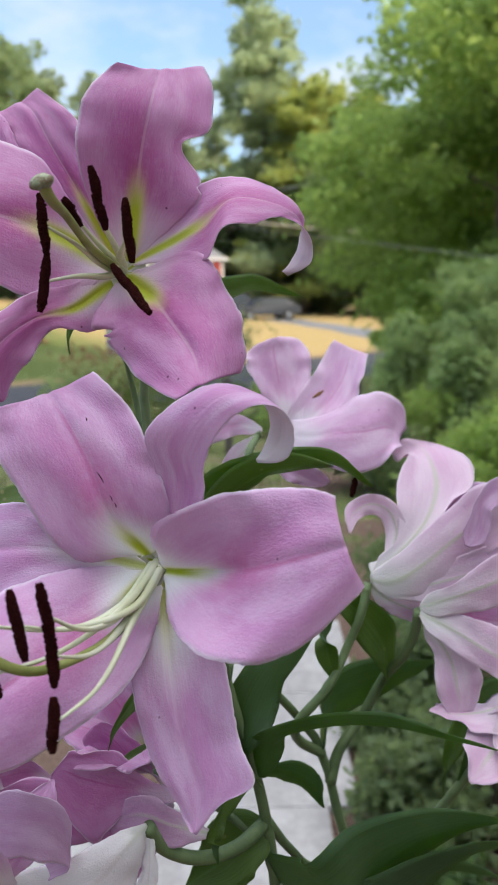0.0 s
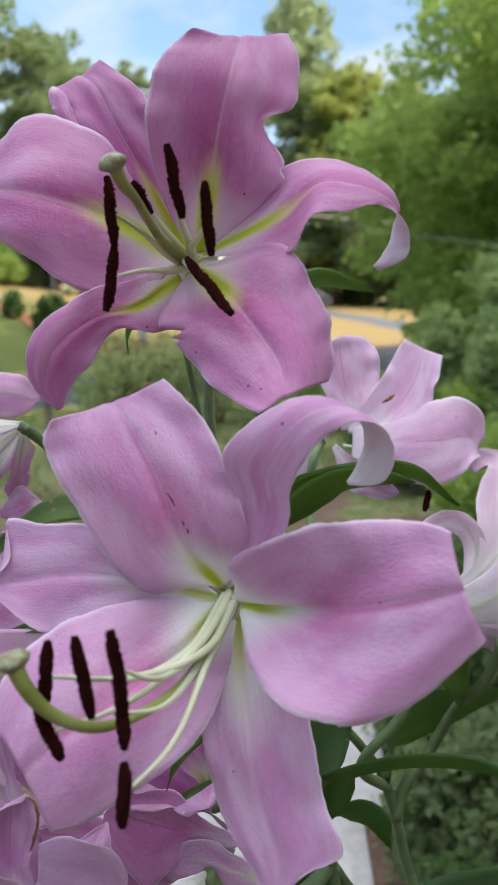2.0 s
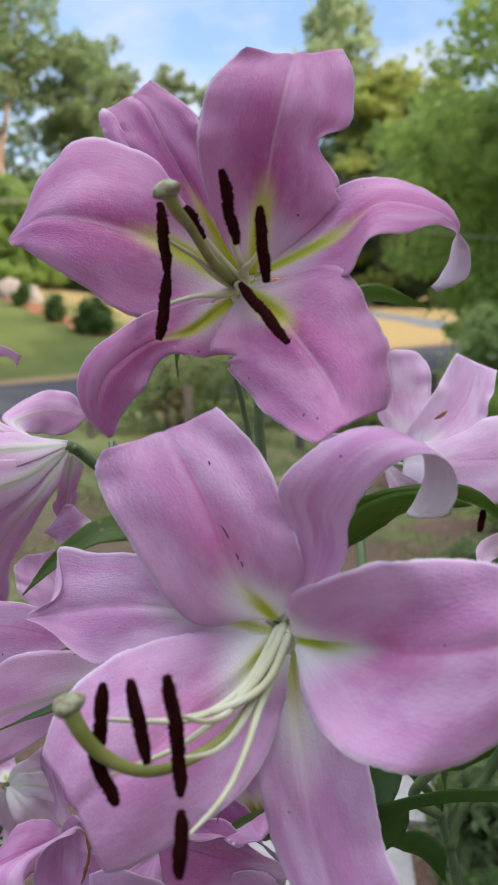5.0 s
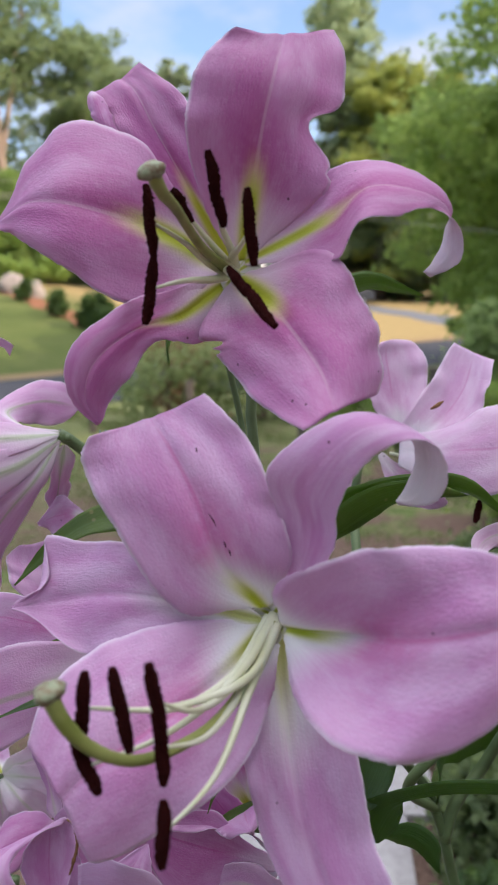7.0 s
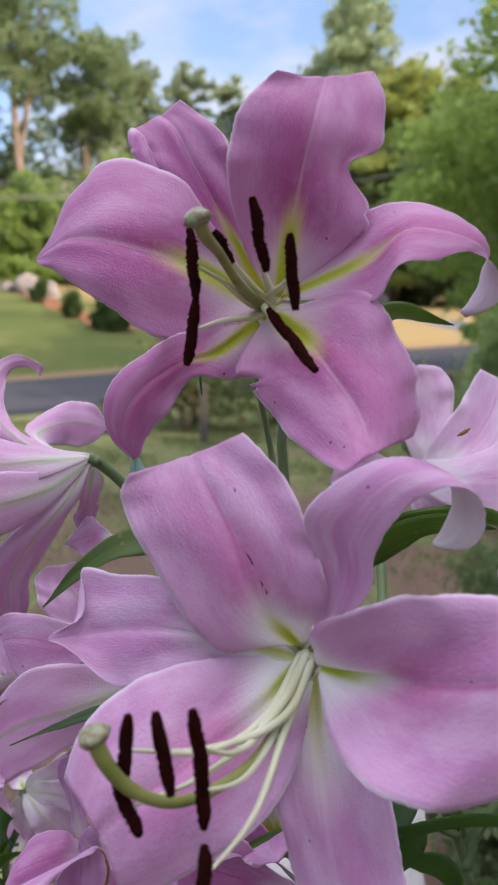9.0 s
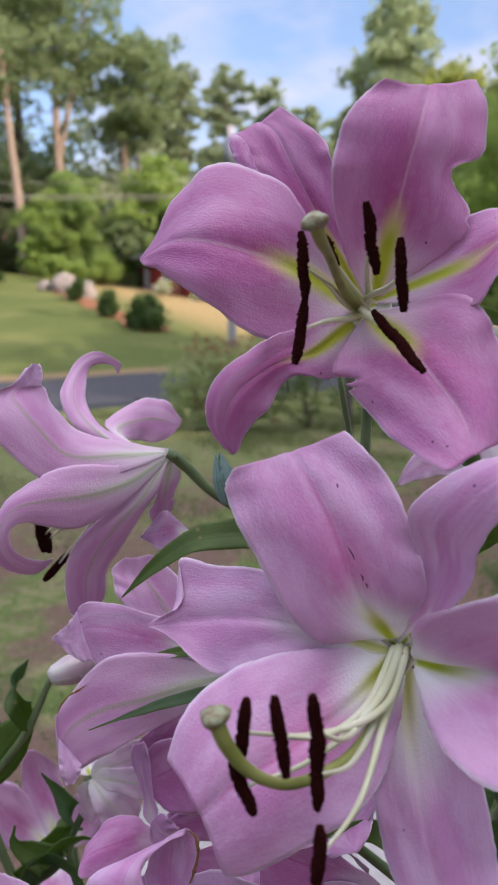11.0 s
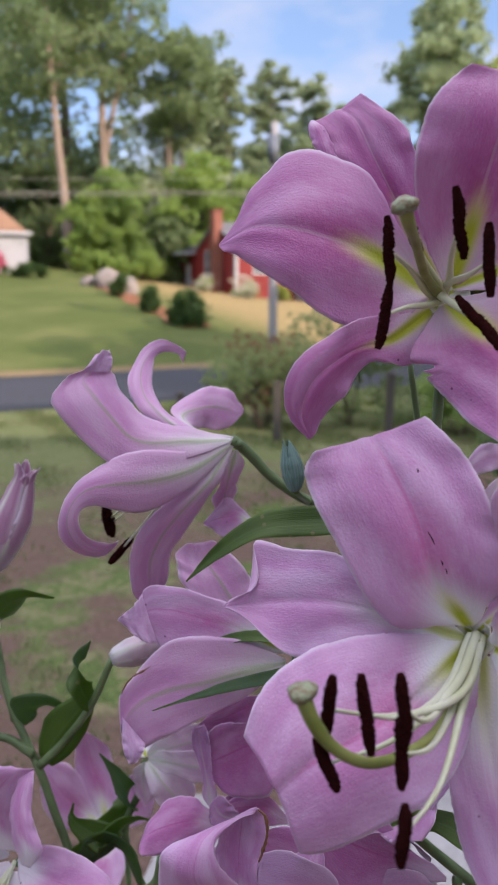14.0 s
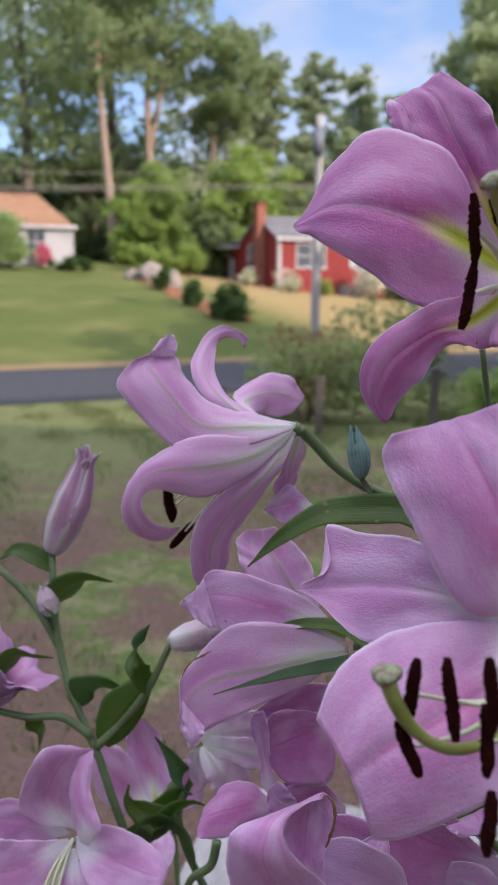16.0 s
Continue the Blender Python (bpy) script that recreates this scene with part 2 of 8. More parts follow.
m = Mat("lily_leaf")
sep = m.add("ShaderNodeSeparateXYZ", Vector=m.coords("UV"))
vein = m.noise(m.coords("UV", (34, 1.2, 1)), 1.0, 4.0)
patch = m.noise(m.coords("Object"), 35.0, 4.0)
col = m.mix(m.span(patch, 0.3, 0.75), (0.05, 0.1, 0.016), (0.1, 0.17, 0.03))
col = m.mix(m.math("MULTIPLY", m.span(vein, 0.4, 0.7), 0.35), col, (0.12, 0.2, 0.035))
hole = m.add("ShaderNodeTexVoronoi", Vector=m.coords("Object"), Scale=60.0)
col = m.mix(m.span(hole.outputs["Distance"], 0.11, 0.06), col, (0.3, 0.26, 0.1))
off = m.math("ABSOLUTE", m.math("SUBTRACT", m.math("MULTIPLY", sep.outputs[0], 2.0), 1.0))
col = m.mix(m.math("MULTIPLY", m.span(off, 0.1, 0.03), 0.5), col, (0.14, 0.24, 0.07))
m.set(col, 0.38, 0.5)
m.bump(vein, 0.4, 0.0015)
m.thin(m.mix(0.75, col, (0.3, 0.5, 0.03)), 0.42)
LEAF = m.mat

m = Mat("lily_leaf_underside")
vein = m.noise(m.coords("UV", (30, 1.2, 1)), 1.0, 4.0)
patch = m.noise(m.coords("Object"), 35.0, 4.0)
col = m.mix(m.span(patch, 0.3, 0.75), (0.048, 0.1, 0.045), (0.09, 0.155, 0.075))
ribs = m.noise(m.coords("UV", (60, 0.8, 1)), 1.0, 2.0)
col = m.mix(m.math("MULTIPLY", m.span(ribs, 0.5, 0.64), 0.4), col, (0.12, 0.2, 0.095))
m.set(col, 0.45, 0.38)
m.bump(vein, 0.4, 0.0015)
m.thin(m.mix(0.75, col, (0.3, 0.5, 0.03)), 0.45)
LEAF_UNDER = m.mat

m = Mat("blue_green_bud")
vein = m.noise(m.coords("UV", (16, 1.2, 1)), 1.0, 4.0)
m.set(m.mix(m.span(vein, 0.3, 0.7), (0.09, 0.17, 0.14), (0.2, 0.31, 0.27)), 0.5, 0.3)
m.bump(vein, 0.4, 0.001)
BUD_GREEN = m.mat

m = Mat("lily_stem")
grain = m.noise(m.coords("Object", (1, 1, 0.15)), 420.0, 3.0)
patch = m.noise(m.coords("Object"), 30.0, 3.0)
m.set(m.mix(m.span(patch, 0.3, 0.7), (0.08, 0.125, 0.05), (0.15, 0.21, 0.09)), 0.45, 0.35)
m.bump(grain, 0.3, 0.001)
STEM = m.mat

m = Mat("pale_green_filament")
patch = m.noise(m.coords("Object"), 60.0, 3.0)
m.set(m.mix(m.span(patch, 0.3, 0.7), (0.64, 0.67, 0.43), (0.73, 0.75, 0.57)), 0.4, 0.35)
m.thin((0.6, 0.65, 0.3), 0.15)
FILAMENT = m.mat

m = Mat("green_style")
patch = m.noise(m.coords("Object"), 50.0, 3.0)
m.set(m.mix(m.span(patch, 0.3, 0.7), (0.18, 0.21, 0.045), (0.3, 0.33, 0.1)), 0.4, 0.35)
STYLE = m.mat

m = Mat("stigma")
patch = m.noise(m.coords("Object"), 700.0, 3.0)
m.set(m.mix(m.span(m.noise(m.coords("Object"), 260.0, 3.0), 0.45, 0.6), m.mix(patch, (0.2, 0.24, 0.13), (0.38, 0.41, 0.27)), (0.2, 0.15, 0.085)), 0.5, 0.3)
m.bump(patch, 0.5, 0.001)
STIGMA = m.mat

m = Mat("anther_pollen")
patch = m.noise(m.coords("Object"), 1500.0, 3.0)
m.set(m.mix(patch, (0.012, 0.003, 0.003), (0.06, 0.01, 0.008)), 0.9, 0.05)
m.bump(patch, 0.9, 0.002)
POLLEN = m.mat

m = Mat("withered_edge")
patch = m.noise(m.coords("Object"), 600.0, 3.0)
m.set(m.mix(patch, (0.14, 0.06, 0.025), (0.34, 0.19, 0.1)), 0.8, 0.1)
WITHERED = m.mat


# ---- making meshes ----
def mesh_from(name, verts, faces, mats, mat_of=None, uvs=None, smooth=True):
    me = bpy.data.meshes.new(name)
    me.from_pydata([tuple(map(float, p)) for p in verts], [], [tuple(map(int, q)) for q in faces])
    for mt in mats:
        me.materials.append(mt)
    if mat_of is not None:
        me.polygons.foreach_set("material_index", np.asarray(mat_of, dtype=np.int32))
    if smooth:
        me.polygons.foreach_set("use_smooth", np.ones(len(me.polygons), dtype=bool))
    if uvs is not None:
        layer = me.uv_layers.new(name="UVMap")
        loops = np.empty(len(me.loops), dtype=np.int32)
        me.loops.foreach_get("vertex_index", loops)
        layer.data.foreach_set("uv", np.asarray(uvs, dtype=np.float32)[loops].ravel())
    me.update()
    return me


def child(name, me, parent, label=""):
    ob = new(name, me)
    ob.parent = parent
    if label:
        tagged(ob, label)
    return ob


def part(name, bm, material, parent, label="", smooth=False):
    me = bpy.data.meshes.new(name)
    bm.to_mesh(me)
    bm.free()
    me.materials.append(material)
    if smooth:
        me.polygons.foreach_set("use_smooth", np.ones(len(me.polygons), dtype=bool))
    ob = new(name, me)
    ob.parent = parent
    if label:
        tagged(ob, label)
    return ob


def smooth_line(points, count):
    """A Catmull-Rom line through the points, count samples, even in chord length."""
    p = np.asarray(points, float)
    k = np.r_[0, np.cumsum(np.maximum(np.linalg.norm(np.diff(p[:, :3], axis=0), axis=1), 1e-6))]
    k /= k[-1]
    return k, lambda s, q=p: catmull(k, q, s)


def catmull(k, p, s):
    p, s = np.asarray(p, float), np.asarray(s, float)
    m = np.empty_like(p)
    d = np.diff(p, axis=0) / np.diff(k)[:, None]
    m[0], m[-1] = d[0], d[-1]
    if len(p) > 2:
        w = (np.diff(k)[1:] / (k[2:] - k[:-2]))[:, None]
        m[1:-1] = d[:-1] * w + d[1:] * (1 - w)
    i = np.clip(np.searchsorted(k, s, side="right") - 1, 0, len(k) - 2)
    h = (k[i + 1] - k[i])[:, None]
    x = ((s - k[i]) / h[:, 0])[:, None]
    return (p[i] * (1 + 2 * x) * (1 - x) ** 2 + m[i] * h * x * (1 - x) ** 2 + p[i + 1] * x * x * (3 - 2 * x) + m[i + 1] * h * x * x * (x - 1))


def unit(a):
    a = np.asarray(a, float)
    return a / np.maximum(np.linalg.norm(a, axis=-1, keepdims=True), 1e-9)


def blade_mesh(name, mid, left, right, mats, cols=15, thick=0.0005, groove=0.0006, ruffle=0.0008, waves=5.0, seed=0, corner=0.0, fold=0.0, notches=(), swell=0.0006, puff=0.0):
    """A petal or leaf: rows of a middle line and two edges, closed all round to a thin body. mats: face, back."""
    rows = len(mid)
    rnd = np.random.RandomState(seed)
    u = np.linspace(-1, 1, cols)
    v = np.linspace(0, 1, rows)
    half, cup = (right - left) / 2, (right + left) / 2 - mid
    if corner:
        shrink = 1 - corner * np.clip((v - 0.82) / 0.18, 0, 1) ** 3
        half, cup = half * shrink[:, None], cup * shrink[:, None]
    across = np.repeat(u[None], rows, 0)
    for where, at_v, deep, wide in notches:
        bite = deep * np.exp(-np.abs((v - at_v) / wide) ** 3)
        side_w = np.clip(across * where, 0, 1) ** 2
        across = across * (1 - bite[:, None] * side_w)
    uu = across[..., None]
    bow = uu ** 2 * (1 - fold) + np.abs(uu) * fold
    grid = mid[:, None] + uu * half[:, None] + bow * cup[:, None]
    du, dv = np.gradient(grid, axis=1), np.gradient(grid, axis=0)
    nrm = unit(np.cross(du, dv))
    ph = rnd.rand(4) * 6.28
    wave = (np.sin(v[:, None] * waves * 6.28 + ph[0] + (u > 0) * ph[1]) + 0.6 * np.sin(v[:, None] * waves * 10.7 + ph[2] + (u > 0) * ph[3])) * np.abs(u) ** 3
    wave = wave * np.sin(np.clip(v[:, None] * 1.15, 0, 1) * np.pi * 0.5) * ruffle
    rib = -groove * np.exp(-((u / 0.085) ** 2))[None] * np.clip(v * 6, 0, 1)[:, None]
    low = swell * np.sin(v[:, None] * 9 + ph[2] + u[None] * 3) * np.sin(u[None] * 5 + ph[3])
    breadth = np.clip(np.linalg.norm(half, axis=1) / 0.03, 0, 1)[:, None]
    lobes = puff * (np.sin(np.pi * np.abs(u) ** 1.2)[None] - 0.2 * np.exp(-((u / 0.2) ** 2))[None]) * np.exp(-((v[:, None] - 0.22) / 0.17) ** 2)
    grid = grid + nrm * (wave + rib * breadth + low * breadth + lobes)[..., None]
    # a nibbled, slightly uneven rim
    grid[:, 0] += (rnd.rand(rows, 3) - 0.5) * 0.0005
    grid[:, -1] += (rnd.rand(rows, 3) - 0.5) * 0.0005
    du, dv = np.gradient(grid, axis=1), np.gradient(grid, axis=0)
    nrm = unit(np.cross(du, dv))
    edge = np.minimum(1.0, (1 - np.abs(u)) * 3 + 0.35)[None, :, None]
    front, back = grid + nrm * thick / 2 * edge, grid - nrm * thick / 2 * edge
    verts = np.concatenate([front.reshape(-1, 3), back.reshape(-1, 3)])
    uv = np.stack(np.broadcast_arrays((u[None] + 1) / 2, v[:, None]), -1).reshape(-1, 2)
    a = (np.arange(rows - 1)[:, None] * cols + np.arange(cols - 1)[None]).ravel()
    f = np.stack([a, a + 1, a + cols + 1, a + cols], 1)
    n = rows * cols
    b = f[:, ::-1] + n
    ring = np.r_[np.arange(cols), np.arange(1, rows) * cols + cols - 1, (rows - 1) * cols + np.arange(cols - 2, -1, -1), np.arange(rows - 2, 0, -1) * cols]
    nxt = np.roll(ring, -1)
    rim = np.stack([nxt, ring, ring + n, nxt + n], 1)
    faces = np.concatenate([f, b, rim])
    which = np.r_[np.zeros(len(f)), np.ones(len(b)), np.ones(len(rim))]
    return mesh_from(name, verts, faces, mats, which, np.concatenate([uv, uv]))


def fitted_blade(name, stations, facing, mats, rows=41, seed=0, **more):
    """stations, in mm: spine x y z, turn, left across and along, right across and along, cup."""
    st = np.asarray(stations, float)
    s = st[:, :3] / 1000
    tan = unit(np.gradient(s, axis=0))
    ref = unit(np.cross(tan, np.asarray(facing)))
    nn = np.cross(ref, tan)
    a = np.radians(st[:, 3:4])
    w = ref * np.cos(a) + nn * np.sin(a)
    up = np.cross(w, tan)
    cup = st[:, 8:9] / 1000 * up
    left = s + w * st[:, 4:5] / 1000 + tan * st[:, 5:6] / 1000 + cup
    right = s + w * st[:, 6:7] / 1000 + tan * st[:, 7:8] / 1000 + cup
    k, _ = smooth_line(s, rows)
    v = np.linspace(0, 1, rows)
    return blade_mesh(name, catmull(k, s, v), catmull(k, left, v), catmull(k, right, v), mats, seed=seed, **more)


def tube_mesh(name, points, radii, mats, sides=8, rows=None, rough=0.0, seed=0, samples=None):
    """A round stem along a smooth line; radii at even steps."""
    p = np.asarray(points, float)
    k, _ = smooth_line(p, 2)
    rows = rows or max(8, 5 * len(p))
    v = np.linspace(0, 1, rows)
    line = catmull(k, p, v)
    rad = np.interp(v, np.linspace(0, 1, len(radii)), radii)
    tan = unit(np.gradient(line, axis=0))
    side = unit(np.cross(tan[0], (0.3, 0.5, 0.81)))
    rnd = np.random.RandomState(seed)
    verts = []
    for i in range(rows):
        side = unit(side - tan[i] * (side @ tan[i]))
        other = np.cross(tan[i], side)
        ang = np.arange(sides) * 2 * np.pi / sides
        r = rad[i] * (1 + rough * (rnd.rand(sides) - 0.5))
        verts.append(line[i] + side * (np.cos(ang) * r)[:, None] + other * (np.sin(ang) * r)[:, None])
    verts = np.concatenate(verts + [line[:1], line[-1:]])
    a = (np.arange(rows - 1)[:, None] * sides + np.arange(sides)[None])
    b = (np.arange(rows - 1)[:, None] * sides + (np.arange(sides)[None] + 1) % sides)
    f = np.stack([a, b, b + sides, a + sides], -1).reshape(-1, 4).tolist()
    n = rows * sides
    f += [(n, (j + 1) % sides, j) for j in range(sides)]
    f += [(n + 1, n - sides + j, n - sides + (j + 1) % sides) for j in range(sides)]
    return mesh_from(name, verts, f, mats)


def anther_mesh(a, b, seed, fat=1.0):
    """A pollen-covered anther: a grooved, knobbly sausage from a to b, slightly bowed."""
    a, b = np.asarray(a, float), np.asarray(b, float)
    rnd = np.random.RandomState(seed)
    side = unit(np.cross(b - a, (0.2, 1, 0.1)))
    bowed = [a + (b - a) * k + side * 0.0011 * (rnd.rand() - 0.4) for k in (0.3, 0.55, 0.78)]
    me = tube_mesh("anther", [a, *bowed, b], [fat * q for q in (0.0012, 0.002, 0.0022, 0.0021, 0.0022, 0.002, 0.0012)], [POLLEN], sides=18, rows=56, rough=0.5, seed=seed)
    # loose crumbs of pollen on the skin
    skin = np.array([q.co for q in me.vertices])
    faces = [tuple(q.vertices) for q in me.polygons]
    bpy.data.meshes.remove(me)
    at = skin[rnd.randint(0, len(skin), 150)]
    corners = np.array([(1, 0, 0), (-1, 0, 0), (0, 1, 0), (0, -1, 0), (0, 0, 1), (0, 0, -1)], float)
    crumbs = (at[:, None] + corners[None] * (0.00018 + 0.0003 * rnd.rand(150, 1, 1) ** 2) * fat).reshape(-1, 3)
    sides8 = [(0, 2, 4), (2, 1, 4), (1, 3, 4), (3, 0, 4), (2, 0, 5), (1, 2, 5), (3, 1, 5), (0, 3, 5)]
    faces += [tuple(len(skin) + 6 * i + k for k in q) for i in range(150) for q in sides8]
    return mesh_from("anther", np.concatenate([skin, crumbs]), faces, [POLLEN])


def stigma_mesh(tip, way):
    bm = bmesh.new()
    bmesh.ops.create_uvsphere(bm, u_segments=18, v_segments=10, radius=0.0053)
    for vert in bm.verts:
        ang = math.atan2(vert.co.y, vert.co.x)
        lobes = 1 + 0.13 * math.cos(3 * ang)
        vert.co.x *= lobes
        vert.co.y *= lobes
        vert.co.z *= 0.62
        vert.co *= 1 + 0.16 * noise.noise(vert.co * 420 + Vector(tip) * 50)
        if vert.co.z > 0:
            vert.co.z -= 0.0007 * (1 - min(1, math.hypot(vert.co.x, vert.co.y) / 0.003))
    turn = Vector(way).to_track_quat("Z", "Y").to_matrix().to_4x4()
    bmesh.ops.transform(bm, matrix=Matrix.Translation(tip) @ turn, verts=bm.verts)
    me = bpy.data.meshes.new("stigma")
    bm.to_mesh(me)
    bm.free()
    me.materials.append(STIGMA)
    me.polygons.foreach_set("use_smooth", np.ones(len(me.polygons), dtype=bool))
    return me


def stamens(parent, throat, anthers, style, flower_seed, bundled=True):
    """Six filaments with their anthers, and the pistil, under a flower; all relative to its throat."""
    for i, (a, b) in enumerate(anthers):
        a, b = np.asarray(a) / 1000, np.asarray(b) / 1000
        hold = (a + b) / 2
        st = np.asarray(style) / 1000
        spread = np.array([math.cos(i * 1.05 + 0.5), 0.25, math.sin(i * 1.05 + 0.5)]) * 0.004
        low = st[1] * 0.9 + spread + np.array([0.0, -0.003, 0.004])
        high = st[1] * 0.4 + hold * 0.6 + spread * 0.6 + np.array([0.002, -0.002, -0.003])
        if not bundled:
            low = st[0] * 0.3 + spread * 0.7 + (hold - st[0] * 0.3) * 0.3 - hold * [0.1, 0, 0.1]
            high = st[0] * 0.3 + (hold - st[0] * 0.3) * 0.7 - hold * [0.06, 0, 0.06]
        child("filament", tube_mesh("filament", [st[0] * 0.3 + spread * 0.6, low, high, hold], [0.0024, 0.0018, 0.0012, 0.0006], [FILAMENT], sides=8, rows=24), parent)
        child("anther", anther_mesh(a, b, flower_seed * 10 + i), parent, "dark maroon pollen-dusted anther")
    st = np.asarray(style) / 1000
    child("style", tube_mesh("style", st, [0.0026, 0.0022, 0.002, 0.0021, 0.003], [STYLE], sides=12, rows=30), parent, "pale green style")
    child("stigma", stigma_mesh(st[-1], st[-1] - st[-2]), parent, "grey-green three-lobed stigma")


def receptacle_mesh(back, length=0.012, radius=0.006):
    """The green knob where petals meet the pedicel; back: the way from the throat to the stem."""
    b = np.asarray(back, float)
    return tube_mesh("lily_flower", [b * 0.004, b * length * 0.6, b * length], [radius * 0.9, radius, radius * 0.55], [STEM], sides=12, rows=8)


def plain_lily(plant, base, toward, petals, size=1.0, roll=0.0, label="", inside=None, outside=None, seed=0, pollen=True, reach=0.085):
    """A trumpet lily seen from afar. petals: (angle round the axis, opening angles at base and tip, length, half-width, sway)."""
    base = np.asarray(base, float)
    axis = unit(np.asarray(toward, float) - base)
    side = unit(np.cross(axis, (0, 0, 1)))
    top = np.cross(side, axis)
    fl = child("lily_flower", receptacle_mesh(-axis), plant, label)
    fl.location = base - np.array(plant.location)
    for i, (ang, a0, a1, length, wide, sway) in enumerate(petals):
        n = 26
        s = np.linspace(0, 1, n)
        turn = np.radians(a0 + (a1 - a0) * s ** 1.7)
        r = np.r_[0, np.cumsum(np.sin(turn[:-1]))] * length * size / (n - 1) + 0.004
        z = np.r_[0, np.cumsum(np.cos(turn[:-1]))] * length * size / (n - 1)
        phi = np.radians(ang + roll + sway * s ** 2)
        out = np.cos(phi)[:, None] * top + np.sin(phi)[:, None] * side
        tang = -np.sin(phi)[:, None] * top + np.cos(phi)[:, None] * side
        mid = axis * z[:, None] + out * r[:, None]
        w = wide * size * (0.16 + 0.84 * np.sin(np.pi * np.clip(s, 0, 1) ** 0.85) ** 0.8) * np.where(s > 0.86, np.sqrt(np.clip((1.0 - s) / 0.14, 0.0, 1)), 1)
        w = np.maximum(w, 0.0004)
        inward = unit(np.cross(np.gradient(mid, axis=0), tang))
        inward *= np.sign((inward[n // 3] * axis).sum()) or 1
        rise = w * np.interp(s, [0, 0.4, 0.75, 1], [0.75, 0.4, -0.1, -0.35])
        left, right = mid - tang * w[:, None] + inward * rise[:, None], mid + tang * w[:, None] + inward * rise[:, None]
        # the face of the mesh looks inward
        nrm = np.cross((right - left)[n // 2], np.gradient(mid, axis=0)[n // 2])
        if nrm @ inward[n // 2] < 0:
            left, right = right, left
        me = blade_mesh("petal", mid, left, right, [inside or PINK_SOFT, outside or PINK_SOFT_OUT], cols=11, groove=0.0008, ruffle=0.0016, waves=3.0, seed=seed * 7 + i)
        child("petal", me, fl)
    if pollen:
        rnd = np.random.RandomState(seed + 50)
        for i in range(6):
            phi = math.radians(i * 60 + 20 + roll)
            out = math.cos(phi) * top + math.sin(phi) * side
            hold = axis * reach * size + out * 0.026 * size + np.array([0, 0, -0.012 * size])
            child("filament", tube_mesh("filament", [axis * 0.004, axis * reach * 0.55 * size + out * 0.012, hold], [0.0014, 0.0011, 0.0007], [FILAMENT], sides=6, rows=10), fl)
            dirn = unit(np.array([0.25 * rnd.randn(), 0.25 * rnd.randn(), -1]))
            child("anther", anther_mesh(hold - dirn * 0.011, hold + dirn * 0.011, seed * 9 + i), fl, "dark maroon pollen-dusted anther")
        tip = axis * (reach + 0.022) * size + np.array([0, 0, 0.012])
        child("style", tube_mesh("style", [axis * 0.004, axis * reach * 0.6 * size, tip], [0.0022, 0.0019, 0.002, 0.003], [STYLE], sides=8, rows=14), fl)
        child("stigma", stigma_mesh(tip, axis), fl)
    return fl


def leaf(plant, points, width, roll=0.0, fold=0.35, seed=0, under_up=False, label="", tip=0.02):
    """A strap-shaped lily leaf along a line; roll turns it about that line."""
    p = np.asarray(points, float)
    k, _ = smooth_line(p, 2)
    n = 25
    s = np.linspace(0, 1, n)
    mid = catmull(k, p, s)
    tan = unit(np.gradient(mid, axis=0))
    flat = unit(np.cross(tan, (0.05, 0.1, 1)))
    up = np.cross(flat, tan)
    a = math.radians(roll)
    side = flat * math.cos(a) + up * math.sin(a)
    nrm = np.cross(side, tan)
    w = width / 2 * np.maximum(np.sin(np.pi * np.clip(0.07 + 0.93 * s, 0, 1) ** 0.78) ** 0.95, tip)
    rise = (w * fold)[:, None] * nrm
    mats = [LEAF_UNDER, LEAF] if under_up else [LEAF, LEAF_UNDER]
    origin = p[0]
    me = blade_mesh("leaf", mid - origin, mid - side * w[:, None] + rise - origin, mid + side * w[:, None] + rise - origin, mats, cols=9, thick=0.0005, groove=0.0004, ruffle=0.0008, waves=2.0, seed=seed, fold=0.6)
    ob = child("leaf", me, plant, label)
    ob.location = origin - np.array(plant.location)
    return ob


def stem(plant, points, radii, name="stem", label=""):
    origin = np.asarray(points[0], float)
    ob = child(name, tube_mesh(name, np.asarray(points) - origin, radii, [STEM], sides=12), plant, label)
    ob.location = origin - np.array(plant.location)
    return ob


